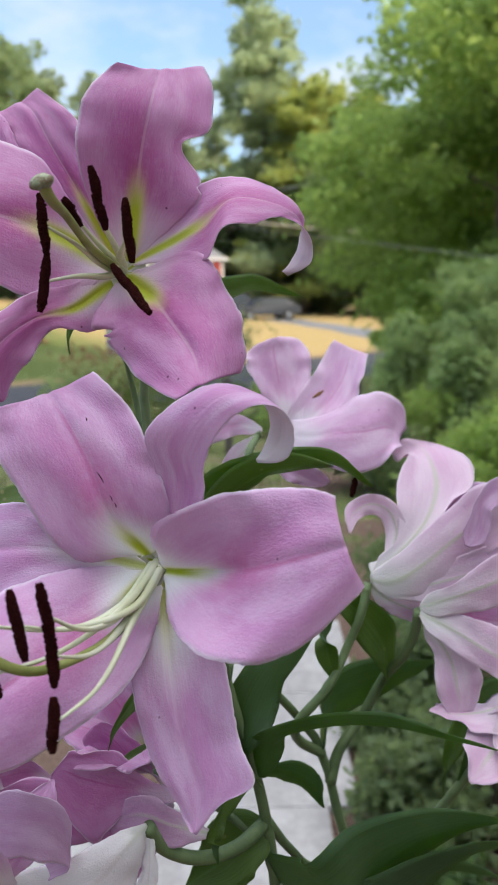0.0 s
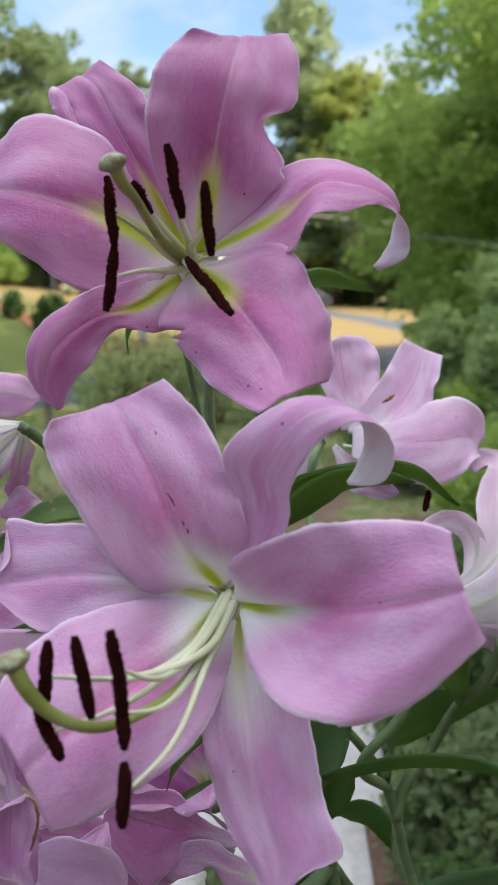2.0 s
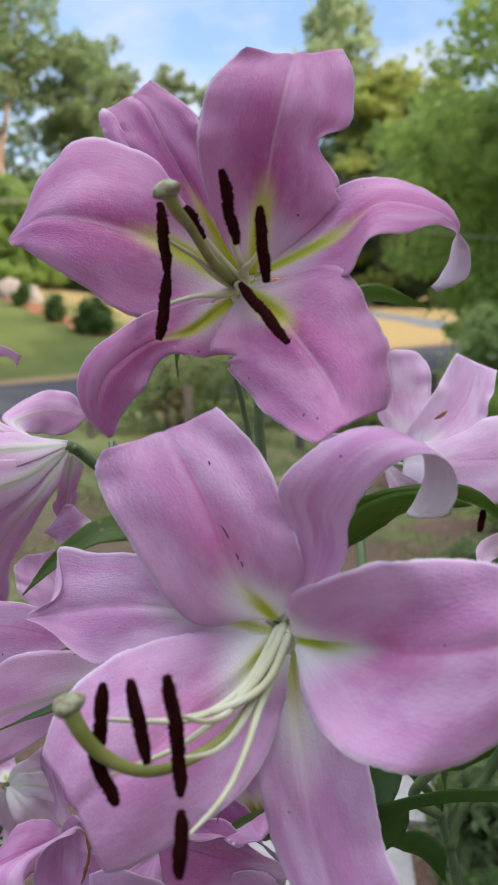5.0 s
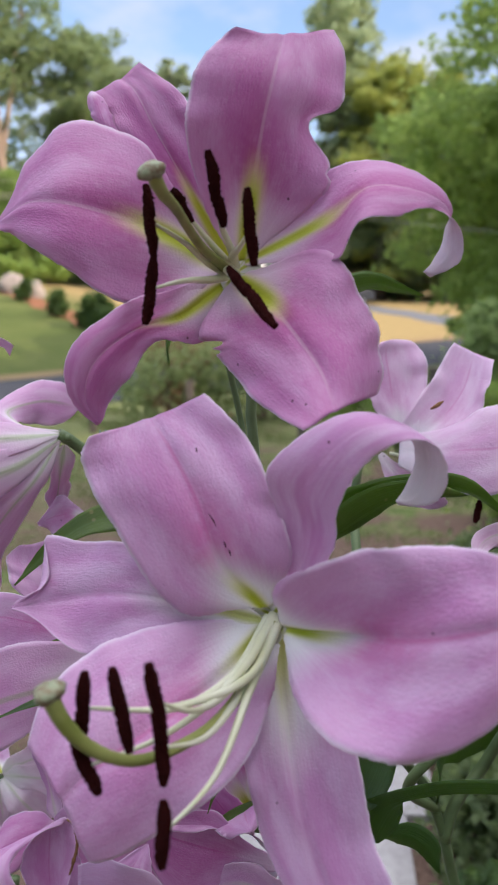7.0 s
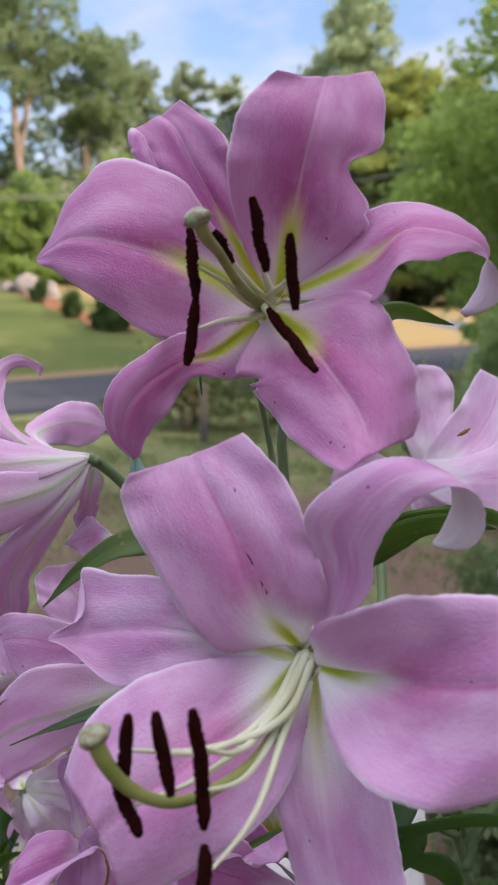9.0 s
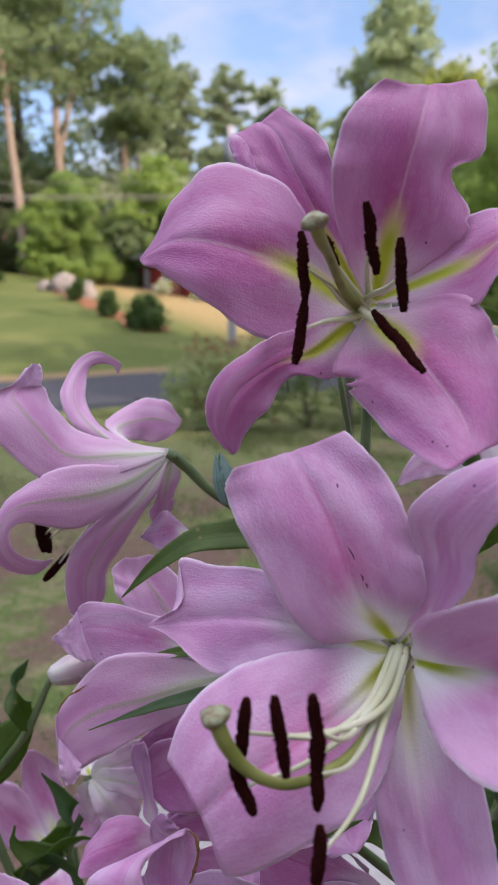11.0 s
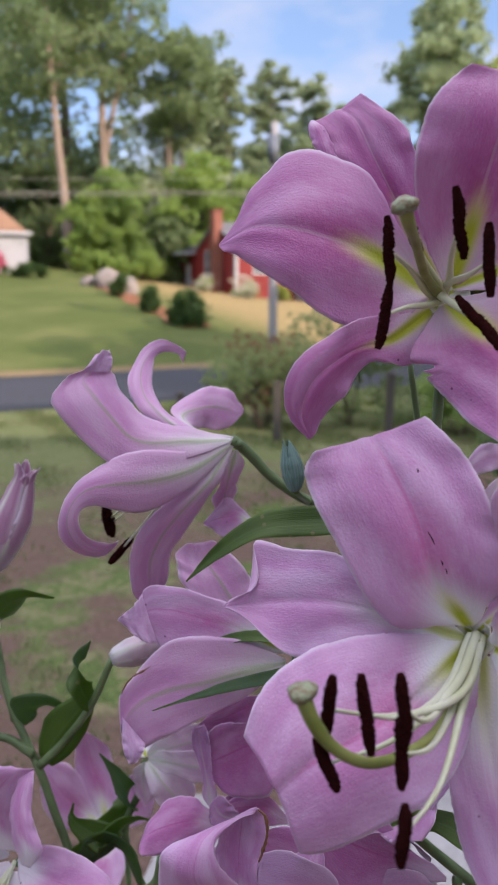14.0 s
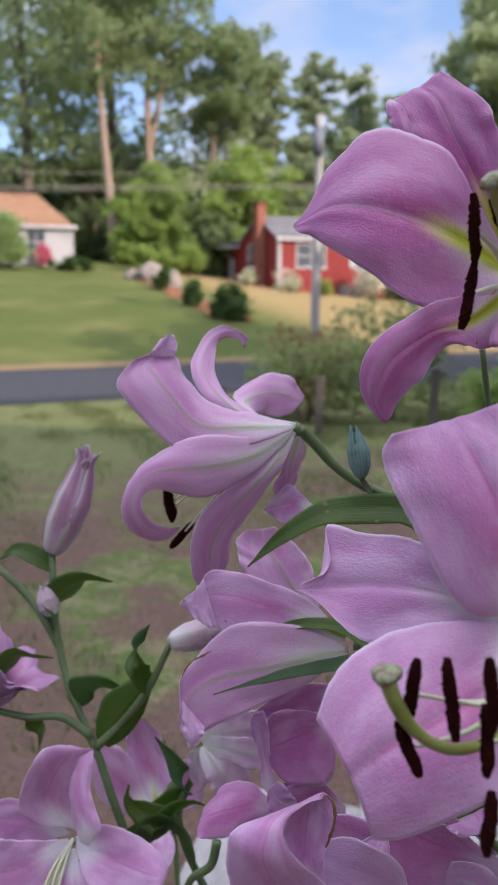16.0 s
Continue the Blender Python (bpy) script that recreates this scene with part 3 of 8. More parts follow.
def bud_part(plant, points, radius, mat, seed, label, part_tips=0.3):
    """A bud along a line: three outer sepals wrapped round three inner ones, their tips a little apart."""
    p = np.asarray(points, float)
    o = p[0]
    k, _ = smooth_line(p, 2)
    n = 29
    v = np.linspace(0, 1, n)
    line = catmull(k, p - o, v)
    tan = unit(np.gradient(line, axis=0))
    length = np.linalg.norm(np.diff(line, axis=0), axis=1).sum()
    rnd = np.random.RandomState(seed)
    bud = child("bud", tube_mesh("bud", line[:20:2], [radius * 0.4, radius * 0.75, radius * 0.8, radius * 0.6], [mat], sides=12), plant, label)
    bud.location = o - np.array(plant.location)
    first = unit(np.cross(tan[0], (0.3, 0.5, 0.81)))
    for ring in range(2):
        for j in range(3):
            side = first
            reach = 1.0 - 0.1 * ring - 0.07 * rnd.rand()
            rows = []
            for i in range(n):
                side = unit(side - tan[i] * (side @ tan[i]))
                other = np.cross(tan[i], side)
                a = math.radians(120 * j + 60 * ring + 10 * seed)
                r = radius * float(np.interp(v[i], [0, 0.06, 0.28, 0.52, 0.78, 1], [0.34, 0.62, 0.96, 1.0, 0.66, 0.16])) * (1 - 0.1 * ring)
                r += part_tips * radius * max(0.0, (v[i] - 0.8) / 0.2) ** 2
                span_a = math.radians(float(np.interp(v[i], [0, 0.1, 0.5, 0.8, 0.93, 1], [62, 66, 64, 56, 40, 6])))
                spot = line[i] - line[0]
                spot = line[0] + spot * reach

                def ray_at(b, f=1.0):
                    return spot + (side * math.cos(b) + other * math.sin(b)) * r * f
                rows.append((ray_at(a, 1.05), ray_at(a - span_a, 0.97), ray_at(a + span_a, 0.97)))
            mid, left, right = (np.array([q[c] for q in rows]) for c in range(3))
            nrm = np.cross((right - left)[n // 2], np.gradient(mid, axis=0)[n // 2])
            if nrm @ (mid[n // 2] - line[n // 2]) < 0:
                left, right = right, left
            child("sepal", blade_mesh("sepal", mid, left, right, [mat, mat], cols=13, thick=0.0006, groove=-0.0004, ruffle=0.0003, seed=seed * 10 + j + 3 * ring), bud)
    return bud


def plant_root(label, x, y, group="lilies in the bed"):
    root = new("lily_plant")
    root.location = (x, y, 0)
    return tagged(root, label, "lily", group)


# ---- materials of the garden and the street ----
def ground_material():
    m = Mat("lawn_and_bare_soil")
    pos = m.coords("Object")
    sep = m.add("ShaderNodeSeparateXYZ", Vector=pos)
    x, y = sep.outputs[0], sep.outputs[1]
    across = m.math("ADD", m.math("MULTIPLY", x, -0.61), m.math("MULTIPLY", y, 0.79))
    big, mid_n, fine = m.noise(pos, 0.35, 4.0), m.noise(pos, 2.2, 5.0, 0.65), m.noise(pos, 45.0, 4.0, 0.7)
    grass = m.mix(m.span(fine, 0.3, 0.7), (0.06, 0.098, 0.026), (0.14, 0.185, 0.058))
    dry = m.mix(m.span(fine, 0.3, 0.7), (0.175, 0.165, 0.08), (0.28, 0.255, 0.135))
    soil = m.mix(m.span(fine, 0.25, 0.75), (0.1, 0.064, 0.048), (0.2, 0.134, 0.102))
    straw = m.mix(m.span(fine, 0.3, 0.7), (0.275, 0.2, 0.085), (0.36, 0.27, 0.125))
    tuft, patch = m.noise(pos, 6.5, 5.0, 0.72), m.noise(pos, 1.0, 4.0)
    turf = m.mix(m.span(tuft, 0.43, 0.54), m.mix(m.span(big, 0.4, 0.62), dry, m.mix(0.5, dry, grass)), grass)
    near = m.mix(m.span(m.math("ADD", m.math("MULTIPLY", mid_n, 0.3), m.math("ADD", m.math("MULTIPLY", patch, 0.6), m.math("SUBTRACT", m.math("MULTIPLY", tuft, 0.1), m.span(across, 2.9, 2.1, 0.0, 0.07)))), 0.485, 0.565), soil, turf)
    # thinner grass close to the bed, fuller towards the road
    thin = m.span(m.math("ADD", across, m.math("MULTIPLY", m.math("SUBTRACT", mid_n, 0.5), 9.0)), 4.0, 8.5)
    near = m.mix(thin, near, m.mix(m.span(tuft, 0.36, 0.62), m.mix(0.68, grass, dry), m.mix(0.15, grass, dry)))
    far = m.mix(m.span(big, 0.4, 0.75), (0.1, 0.124, 0.036), (0.165, 0.172, 0.06))
    far = m.mix(m.math("MULTIPLY", m.span(fine, 0.35, 0.7), 0.4), far, (0.06, 0.1, 0.025))
    along = m.math("ADD", m.math("MULTIPLY", x, 0.79), m.math("MULTIPLY", y, 0.61))
    far = m.mix(m.span(m.math("ADD", along, m.math("MULTIPLY", mid_n, 3.0)), 12.5, 17.0), far, straw)
    col = m.mix(m.span(across, 17.0, 17.5), near, far)
    verge = m.math("MULTIPLY", m.span(across, 19.6, 19.8), m.span(across, 20.9, 20.4))
    col = m.mix(m.math("MULTIPLY", verge, 0.8), col, (0.28, 0.19, 0.11))
    m.set(col, 0.95, 0.1)
    m.bump(m.math("ADD", m.math("MULTIPLY", fine, 0.5), mid_n), 0.8, 0.04)
    return m.mat


def simple(name, a, b, scale, rough=0.8, spec=0.2, bump=0.4, dist=0.01, detail=5.0, stretch=(1, 1, 1), metal=0.0, random=0.0):
    m = Mat(name)
    n1, n2 = m.noise(m.coords("Object", stretch), scale, detail, 0.62), m.noise(m.coords("Object", stretch), scale * 0.13, 3.0)
    col = m.mix(m.span(n1, 0.3, 0.7), a, b)
    col = m.mix(m.math("MULTIPLY", m.span(n2, 0.4, 0.7), 0.35), col, tuple(0.6 * c for c in a))
    if random:
        info = m.n.new("ShaderNodeObjectInfo")
        hsv = m.add("ShaderNodeHueSaturation", Color=col, Value=m.span(info.outputs["Random"], 0, 1, 1 - random, 1 + random, False))
        col = hsv.outputs[0]
    m.set(col, rough, spec, metal)
    m.bump(n1, bump, dist)
    return m.mat


def foliage(name, dark, light, through_light, vary=0.35):
    m = Mat(name)
    geo = m.n.new("ShaderNodeNewGeometry")
    n = m.noise(m.coords("Object"), 0.5, 3.0)
    col = m.mix(geo.outputs["Random Per Island"], dark, light)
    col = m.mix(m.math("MULTIPLY", m.span(n, 0.4, 0.7), 0.5), col, light)
    m.set(col, 0.6, 0.25)
    m.thin(through_light, 0.48)
    return m.mat


GROUND = ground_material()
ASPHALT = simple("asphalt", (0.045, 0.047, 0.055), (0.075, 0.077, 0.086), 60.0, 0.85, 0.2)
CONCRETE = simple("pale_concrete", (0.3, 0.285, 0.275), (0.4, 0.385, 0.37), 25.0, 0.9, 0.15, 0.25, 0.004)
BARK = simple("bark", (0.12, 0.09, 0.07), (0.25, 0.2, 0.16), 6.0, 0.95, 0.1, 0.9, 0.05, stretch=(1, 1, 0.2))
PALE_BARK = simple("pale_bark", (0.27, 0.2, 0.155), (0.4, 0.31, 0.245), 5.0, 0.95, 0.1, 0.9, 0.05, stretch=(1, 1, 0.2))
RED_SIDING = simple("red_painted_siding", (0.22, 0.024, 0.022), (0.28, 0.036, 0.032), 9.0, 0.6, 0.3, 0.15)
WHITE_PAINT = simple("white_paint", (0.42, 0.42, 0.43), (0.5, 0.5, 0.51), 7.0, 0.55, 0.3, 0.1)
GREY_SHINGLE = simple("grey_shingle", (0.14, 0.14, 0.15), (0.21, 0.21, 0.22), 14.0, 0.9, 0.15, 0.5, random=0.15)
TAN_SHINGLE = simple("tan_shingle", (0.29, 0.165, 0.1), (0.36, 0.215, 0.135), 14.0, 0.9, 0.15, 0.5, random=0.12)
BRICK = simple("chimney_brick", (0.22, 0.085, 0.06), (0.32, 0.14, 0.1), 20.0, 0.9, 0.15, 0.5, random=0.2)
POLE_WOOD = simple("weathered_grey_wood", (0.34, 0.32, 0.315), (0.45, 0.43, 0.42), 9.0, 0.9, 0.15, 0.6, 0.01, stretch=(1, 1, 0.1))
POST_WOOD = simple("brown_grey_timber", (0.1, 0.085, 0.075), (0.16, 0.135, 0.12), 12.0, 0.9, 0.15, 0.6, 0.005, stretch=(1, 1, 0.1))
METAL = simple("galvanised_metal", (0.15, 0.17, 0.2), (0.2, 0.22, 0.25), 12.0, 0.6, 0.4, 0.1, metal=0.3)
WIRE = simple("cable_sheath", (0.26, 0.24, 0.21), (0.34, 0.32, 0.28), 9.0, 0.6, 0.3, 0.1)
STONE = simple("pale_boulder", (0.25, 0.21, 0.185), (0.37, 0.32, 0.28), 5.0, 0.9, 0.15, 0.8, 0.05)
MULCH = simple("red_mulch", (0.2, 0.085, 0.045), (0.34, 0.16, 0.09), 30.0, 0.95, 0.1, 0.9, 0.03)
DARK_CAR = simple("dark_car_paint", (0.03, 0.035, 0.045), (0.05, 0.055, 0.07), 3.0, 0.45, 0.4, 0.0)
GREY_CAR = simple("blue_grey_car_paint", (0.02, 0.026, 0.038), (0.035, 0.042, 0.055), 3.0, 0.5, 0.3, 0.0)
RUBBER = simple("tyre_rubber", (0.015, 0.015, 0.015), (0.03, 0.03, 0.03), 20.0, 0.8, 0.2)
TAN_SIDING = simple("tan_siding", (0.5, 0.44, 0.36), (0.58, 0.52, 0.44), 8.0, 0.7, 0.2, 0.15)
m = Mat("window_glass")
m.set((0.06, 0.075, 0.09), 0.06, 0.6)
GLASS = m.mat

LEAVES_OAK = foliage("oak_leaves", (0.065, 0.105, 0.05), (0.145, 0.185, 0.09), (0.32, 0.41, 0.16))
# paler copy of the oak leaves, distance haze put into the colour
LEAVES_FAR_HAZED = foliage("far_oak_leaves_hazed", (0.095, 0.14, 0.075), (0.24, 0.3, 0.15), (0.38, 0.48, 0.2))
# the next two are paled: haze and sunlight mixed into the leaf colour
LEAVES_HAZY = foliage("sun_haze_needles", (0.21, 0.27, 0.15), (0.34, 0.41, 0.23), (0.46, 0.54, 0.28))
LEAVES_AIRY_HAZED = foliage("haze_paled_airy_leaves", (0.34, 0.4, 0.24), (0.52, 0.58, 0.38), (0.6, 0.66, 0.42))
LEAVES_GARDEN = foliage("garden_birch_leaves", (0.14, 0.215, 0.065), (0.26, 0.36, 0.12), (0.48, 0.62, 0.19))
# needles lightened to carry the haze of distance
LEAVES_PINE_HAZED = foliage("pine_needles_hazed", (0.15, 0.2, 0.12), (0.31, 0.37, 0.22), (0.45, 0.53, 0.28))
LEAVES_BRIGHT = foliage("bright_leaves", (0.135, 0.215, 0.055), (0.27, 0.37, 0.1), (0.48, 0.62, 0.16))
LEAVES_YELLOW = foliage("yellowish_leaves", (0.17, 0.2, 0.045), (0.31, 0.34, 0.09), (0.48, 0.54, 0.14))
LEAVES_DARK = foliage("dark_shrub_leaves", (0.03, 0.065, 0.022), (0.075, 0.125, 0.045), (0.16, 0.25, 0.06))
LEAVES_GREY = foliage("grey_green_leaves", (0.17, 0.25, 0.1), (0.3, 0.4, 0.17), (0.42, 0.54, 0.2))
LEAVES_RUST = foliage("rusty_twigs", (0.07, 0.04, 0.025), (0.14, 0.08, 0.045), (0.16, 0.09, 0.04))
BLOSSOM = foliage("white_blossom", (0.66, 0.62, 0.5), (0.8, 0.77, 0.66), (0.6, 0.58, 0.45))
BLOSSOM_PINK = foliage("pink_blossom", (0.6, 0.12, 0.2), (0.72, 0.25, 0.34), (0.7, 0.25, 0.32))
GRASS = foliage("grass_blades", (0.06, 0.09, 0.03), (0.14, 0.17, 0.07), (0.24, 0.3, 0.1))
DRY_GRASS = foliage("dry_grass_blades", (0.22, 0.2, 0.1), (0.36, 0.33, 0.19), (0.36, 0.34, 0.18))


# ---- the lie of the land ----
def ground_z(x, y):
    x, y = np.asarray(x, float), np.asarray(y, float)
    s, a = -0.61 * x + 0.79 * y, 0.79 * x + 0.61 * y
    near = np.interp(s, [-60, 1.5, 14.2, 19.8], [0.0, 0.0, -0.88, -0.88])
    slope = np.interp(a, [-60, 10, 19, 31, 60], [0.104, 0.104, 0.076, 0.03, 0.02])
    rise = np.clip(s - 20.0, 0, 32) * slope
    rise = np.where(s < 24, np.clip(s - 20.0, 0, 4) ** 2 / 8 * slope + np.clip(s - 20, 0, 4) * slope * 0.5, rise)
    return near + rise


def gz(x, y):
    return float(ground_z(x, y))


xs = np.unique(np.r_[np.linspace(-400, -60, 18), np.linspace(-60, 60, 121), np.linspace(60, 400, 18), np.linspace(-4, 4, 65)])
ys = np.unique(np.r_[np.linspace(-120, -10, 12), np.linspace(-10, 80, 121), np.linspace(80, 600, 24), np.linspace(0.5, 8, 61)])
gx, gy = np.meshgrid(xs, ys)
rnd = np.random.RandomState(3)
gh = ground_z(gx, gy)
gh = gh + np.where((gy > 1.2) & (gy < 12) & (np.abs(gx) < 12), 0.012 * (rnd.rand(*gx.shape) - 0.5), 0)
nx, ny = len(xs), len(ys)
a = (np.arange(ny - 1)[:, None] * nx + np.arange(nx - 1)[None]).ravel()
tagged(new("ground", mesh_from("ground", np.stack([gx, gy, gh], -1).reshape(-1, 3), np.stack([a, a + 1, a + nx + 1, a + nx], 1), [GROUND])),
       "patchy lawn with bare soil, sloping to a road", "ground", kind="structure")


def box(bm, x0, y0, z0, x1, y1, z1, bevel=0.0):
    made = bmesh.ops.create_cube(bm, size=1.0, matrix=Matrix.Translation(((x0 + x1) / 2, (y0 + y1) / 2, (z0 + z1) / 2)) @ Matrix.Diagonal((x1 - x0, y1 - y0, z1 - z0, 1)))
    if bevel:
        edges = list({e for v in made["verts"] for e in v.link_edges})
        bmesh.ops.bevel(bm, geom=edges, offset=bevel, segments=2, affect="EDGES")
    return bm


def boxed(*boxes, bevel=0.0):
    bm = bmesh.new()
    for b in boxes:
        box(bm, *b, bevel=bevel)
    return bm


# asphalt road with a crowned surface
L, W0, W1 = 140.0, 14.3, 19.7
along, acr = np.array([0.79, 0.61]), np.array([-0.61, 0.79])
rv, rf = [], []
n_a, n_c = 90, 7
for i in range(n_a):
    for j in range(n_c):
        c = j / (n_c - 1)
        p = along * (-L / 2 + L * i / (n_a - 1)) + acr * (W0 + (W1 - W0) * c + 0.06 * math.sin(i * 1.7 + j))
        rv.append((p[0], p[1], gz(p[0], p[1]) + 0.012 + 0.05 * (1 - (2 * c - 1) ** 2)))
for i in range(n_a - 1):
    for j in range(n_c - 1):
        q = i * n_c + j
        rf.append((q, q + n_c, q + n_c + 1, q + 1))
base = len(rv)
rv += [(x, y, z - 0.1) for x, y, z in rv]
for i in range(n_a - 1):
    for j in (0, n_c - 1):
        q = i * n_c + j
        rf.append((q, q + n_c, q + n_c + base, q + base))
tagged(new("road", mesh_from("road", rv, rf, [ASPHALT])), "smooth dark grey asphalt road through the lawns", "road", kind="structure")

# pale drive and cut grass across the road, beside the red house
dv, df = [], []
for i in range(30):
    f = i / 29
    cx, cy = 9.0 - 7.5 * f, 26.0 + 26.0 * f
    for sx in (-1.3, 1.3):
        dv.append((cx + sx + 0.15 * math.sin(i), cy, gz(cx + sx, cy) + 0.03))
    if i:
        q = 2 * i
        df.append((q - 2, q - 1, q + 1, q))
n_d = len(dv)
dv += [(x, y, z - 0.1) for x, y, z in dv]
df += [(2 * i, 2 * i + 2, 2 * i + 2 + n_d, 2 * i + n_d) for i in range(29)] + [(2 * i + 1, 2 * i + 3, 2 * i + 3 + n_d, 2 * i + 1 + n_d) for i in range(29)]
tagged(new("driveway", mesh_from("driveway", dv, df, [CONCRETE])), "pale concrete driveway curving up to parked cars", "driveway", kind="structure")

# concrete path below the lilies
path = tagged(new("pavement"), "pale concrete garden path in slabs beside the bed", "path", kind="structure")
for x0, y0, x1, y1 in ((-0.67, 1.1, -0.2715, 1.8485), (-0.27, 1.1, 0.19, 1.8485), (-0.27, 1.85, 0.28, 2.4585), (-0.22, 2.46, 0.36, 3.056)):
    part("slab", boxed((x0, y0, -0.06, x1, y1, 0.022), bevel=0.0015), CONCRETE, path)


# ---- trees and shrubs ----
def leaf_cloud(centres, radii, count, size, seed, squash=0.75, droop=0.0, long=1.6):
    """Many small bent leaves gathered round clumps, open between them."""
    r = np.random.RandomState(seed)
    centres, radii = np.asarray(centres, float), np.asarray(radii, float)
    pick = r.choice(len(centres), count, p=radii ** 2 / (radii ** 2).sum())
    d = unit(r.randn(count, 3))
    rad = radii[pick] * (0.45 + 0.6 * r.rand(count) ** 0.5)
    rad = rad * (1 + 0.5 * np.abs(r.randn(count)) * (r.rand(count) < 0.25))
    p = centres[pick] + d * rad[:, None] * np.array([1, 1, squash])
    p[:, 2] -= droop * rad * r.rand(count)
    t = unit(r.randn(count, 3) + np.array([0, 0, -droop]))
    s = unit(np.cross(t, r.randn(count, 3)))
    n = np.cross(t, s)
    sz = size * (0.6 + 0.8 * r.rand(count))[:, None]
    v = np.stack([p - t * sz * long / 2, p + s * sz / 2 + n * sz * 0.15, p + t * sz * long / 2, p - s * sz / 2 + n * sz * 0.15], 1).reshape(-1, 3)
    f = np.arange(count * 4).reshape(-1, 4)
    return v, f


def tree(name, x, y, height, crown_r, trunk_r, seed, leaves, bark=None, bare=0.4, kind="broad", count=9000, size=0.3, label="", lean=0.0, group="", fork=False, z0=None):
    """A tapered trunk with limbs and a ragged crown of many leaves."""
    r = np.random.RandomState(seed)
    base = np.array([x, y, gz(x, y) - 0.15 if z0 is None else z0])
    root = tagged(new(name), label, "tree", group)
    root.location = base
    bm_v, bm_f = [], []

    def limb(pts, radii, sides=8):
        me = tube_mesh("limb", pts, radii, [bark or BARK], sides=sides, rough=0.12, seed=int(r.randint(9999)))
        off = len(bm_v)
        bm_v.extend([tuple(q.co) for q in me.vertices])
        bm_f.extend([tuple(off + i for i in q.vertices) for q in me.polygons])
        bpy.data.meshes.remove(me)

    top = np.array([lean * height, r.randn() * 0.2, height * (0.95 if kind != "broad" else 0.8)])
    mid = top * 0.5 + np.array([r.randn(), r.randn(), 0]) * height * 0.012
    limb([np.zeros(3), mid * 0.5, mid, top], [trunk_r * 1.25, trunk_r, trunk_r * 0.75, trunk_r * 0.45, trunk_r * 0.12], 12)
    if fork:
        limb([mid * 0.8, mid * 1.2 + [1.2, 0, 0], top * 0.9 + [2.6, 0, 0]], [trunk_r * 0.6, trunk_r * 0.5, trunk_r * 0.2], 10)
    centres, radii = [], []
    levels = 64 if kind == "broad" else 70
    for i in range(levels):
        h = bare + (1 - bare) * (i + r.rand() * 0.8) / levels
        ang = r.rand() * 6.283
        if kind == "pine":
            reach = crown_r * (1.05 - 0.9 * (h - bare) / (1 - bare)) * (0.55 + 0.6 * r.rand())
            rise = -0.05
        elif kind == "spire":
            reach = crown_r * (1 - 0.8 * (h - bare) / (1 - bare)) * (0.7 + 0.4 * r.rand())
            rise = 0.3
        else:
            q = (h - bare) / (1 - bare)
            reach = crown_r * math.sqrt(max(0.08, 1 - (2 * q - 0.85) ** 2 / 1.5)) * (0.45 + 0.65 * r.rand())
            rise = 0.25
        start = np.array([*(top[:2] * h), height * (h * (0.95 if kind != "broad" else 0.82))])
        end = start + np.array([math.cos(ang) * reach, math.sin(ang) * reach, rise * reach])
        if i % 3 == 0:
            limb([start * [1, 1, 0.98], (start + end) / 2 + [0, 0, 0.08 * reach], end], [trunk_r * 0.28 * (1.2 - h), trunk_r * 0.16 * (1.2 - h), trunk_r * 0.04], 5)
        for f in (0.45, 0.75, 1.0):
            centres.append(start + (end - start) * f + r.randn(3) * 0.13 * crown_r * [1, 1, 0.7])
            radii.append(crown_r * (0.08 + 0.13 * r.rand()) * (0.75 if kind != "broad" else 1.0))
    child("trunk", mesh_from("trunk", bm_v, bm_f, [bark or BARK]), root)
    v, f = leaf_cloud(centres, radii, int(count * 1.35), size * 0.72, seed + 1, 0.45 if kind == "pine" else 0.7, 0.25 if kind == "broad" else 0.1, 1.6 if kind == "broad" else 2.6)
    child("crown", mesh_from("crown", v, f, [leaves], smooth=False), root)
    return root


def shrub(name, x, y, width, height, seed, leaves, count=2500, size=0.08, label="", category="shrub", group="", clumps=14, z0=None, twigs=6, loose=1.0):
    r = np.random.RandomState(seed)
    root = tagged(new(name), label, category, group)
    root.location = (x, y, (gz(x, y) if z0 is None else z0) - 0.02)
    bv, bf = [], []
    centres, radii = [], []
    for i in range(clumps):
        ang, rr, hh = r.rand() * 6.283, width / 2 * r.rand() ** 0.5 * 0.75, height * (0.2 + 0.62 * r.rand())
        rr *= 1.1 - 0.5 * hh / height
        c = np.array([math.cos(ang) * rr, math.sin(ang) * rr, hh])
        centres.append(c)
        radii.append(min(width, height) * (0.16 + 0.12 * r.rand()) * loose)
        if i < twigs:
            me = tube_mesh("twig", [(0, 0, 0), c * [0.5, 0.5, 0.6], c], [0.012 * height + 0.004, 0.008 * height + 0.002, 0.002], [BARK], sides=5, rows=6)
            off = len(bv)
            bv.extend([tuple(q.co) for q in me.vertices])
            bf.extend([tuple(off + k for k in q.vertices) for q in me.polygons])
            bpy.data.meshes.remove(me)
    child("branch", mesh_from("branch", bv, bf, [BARK]), root)
    v, f = leaf_cloud(centres, radii, count, size, seed + 5, 0.85)
    child("crown", mesh_from("crown", v, f, [leaves], smooth=False), root)
    return root


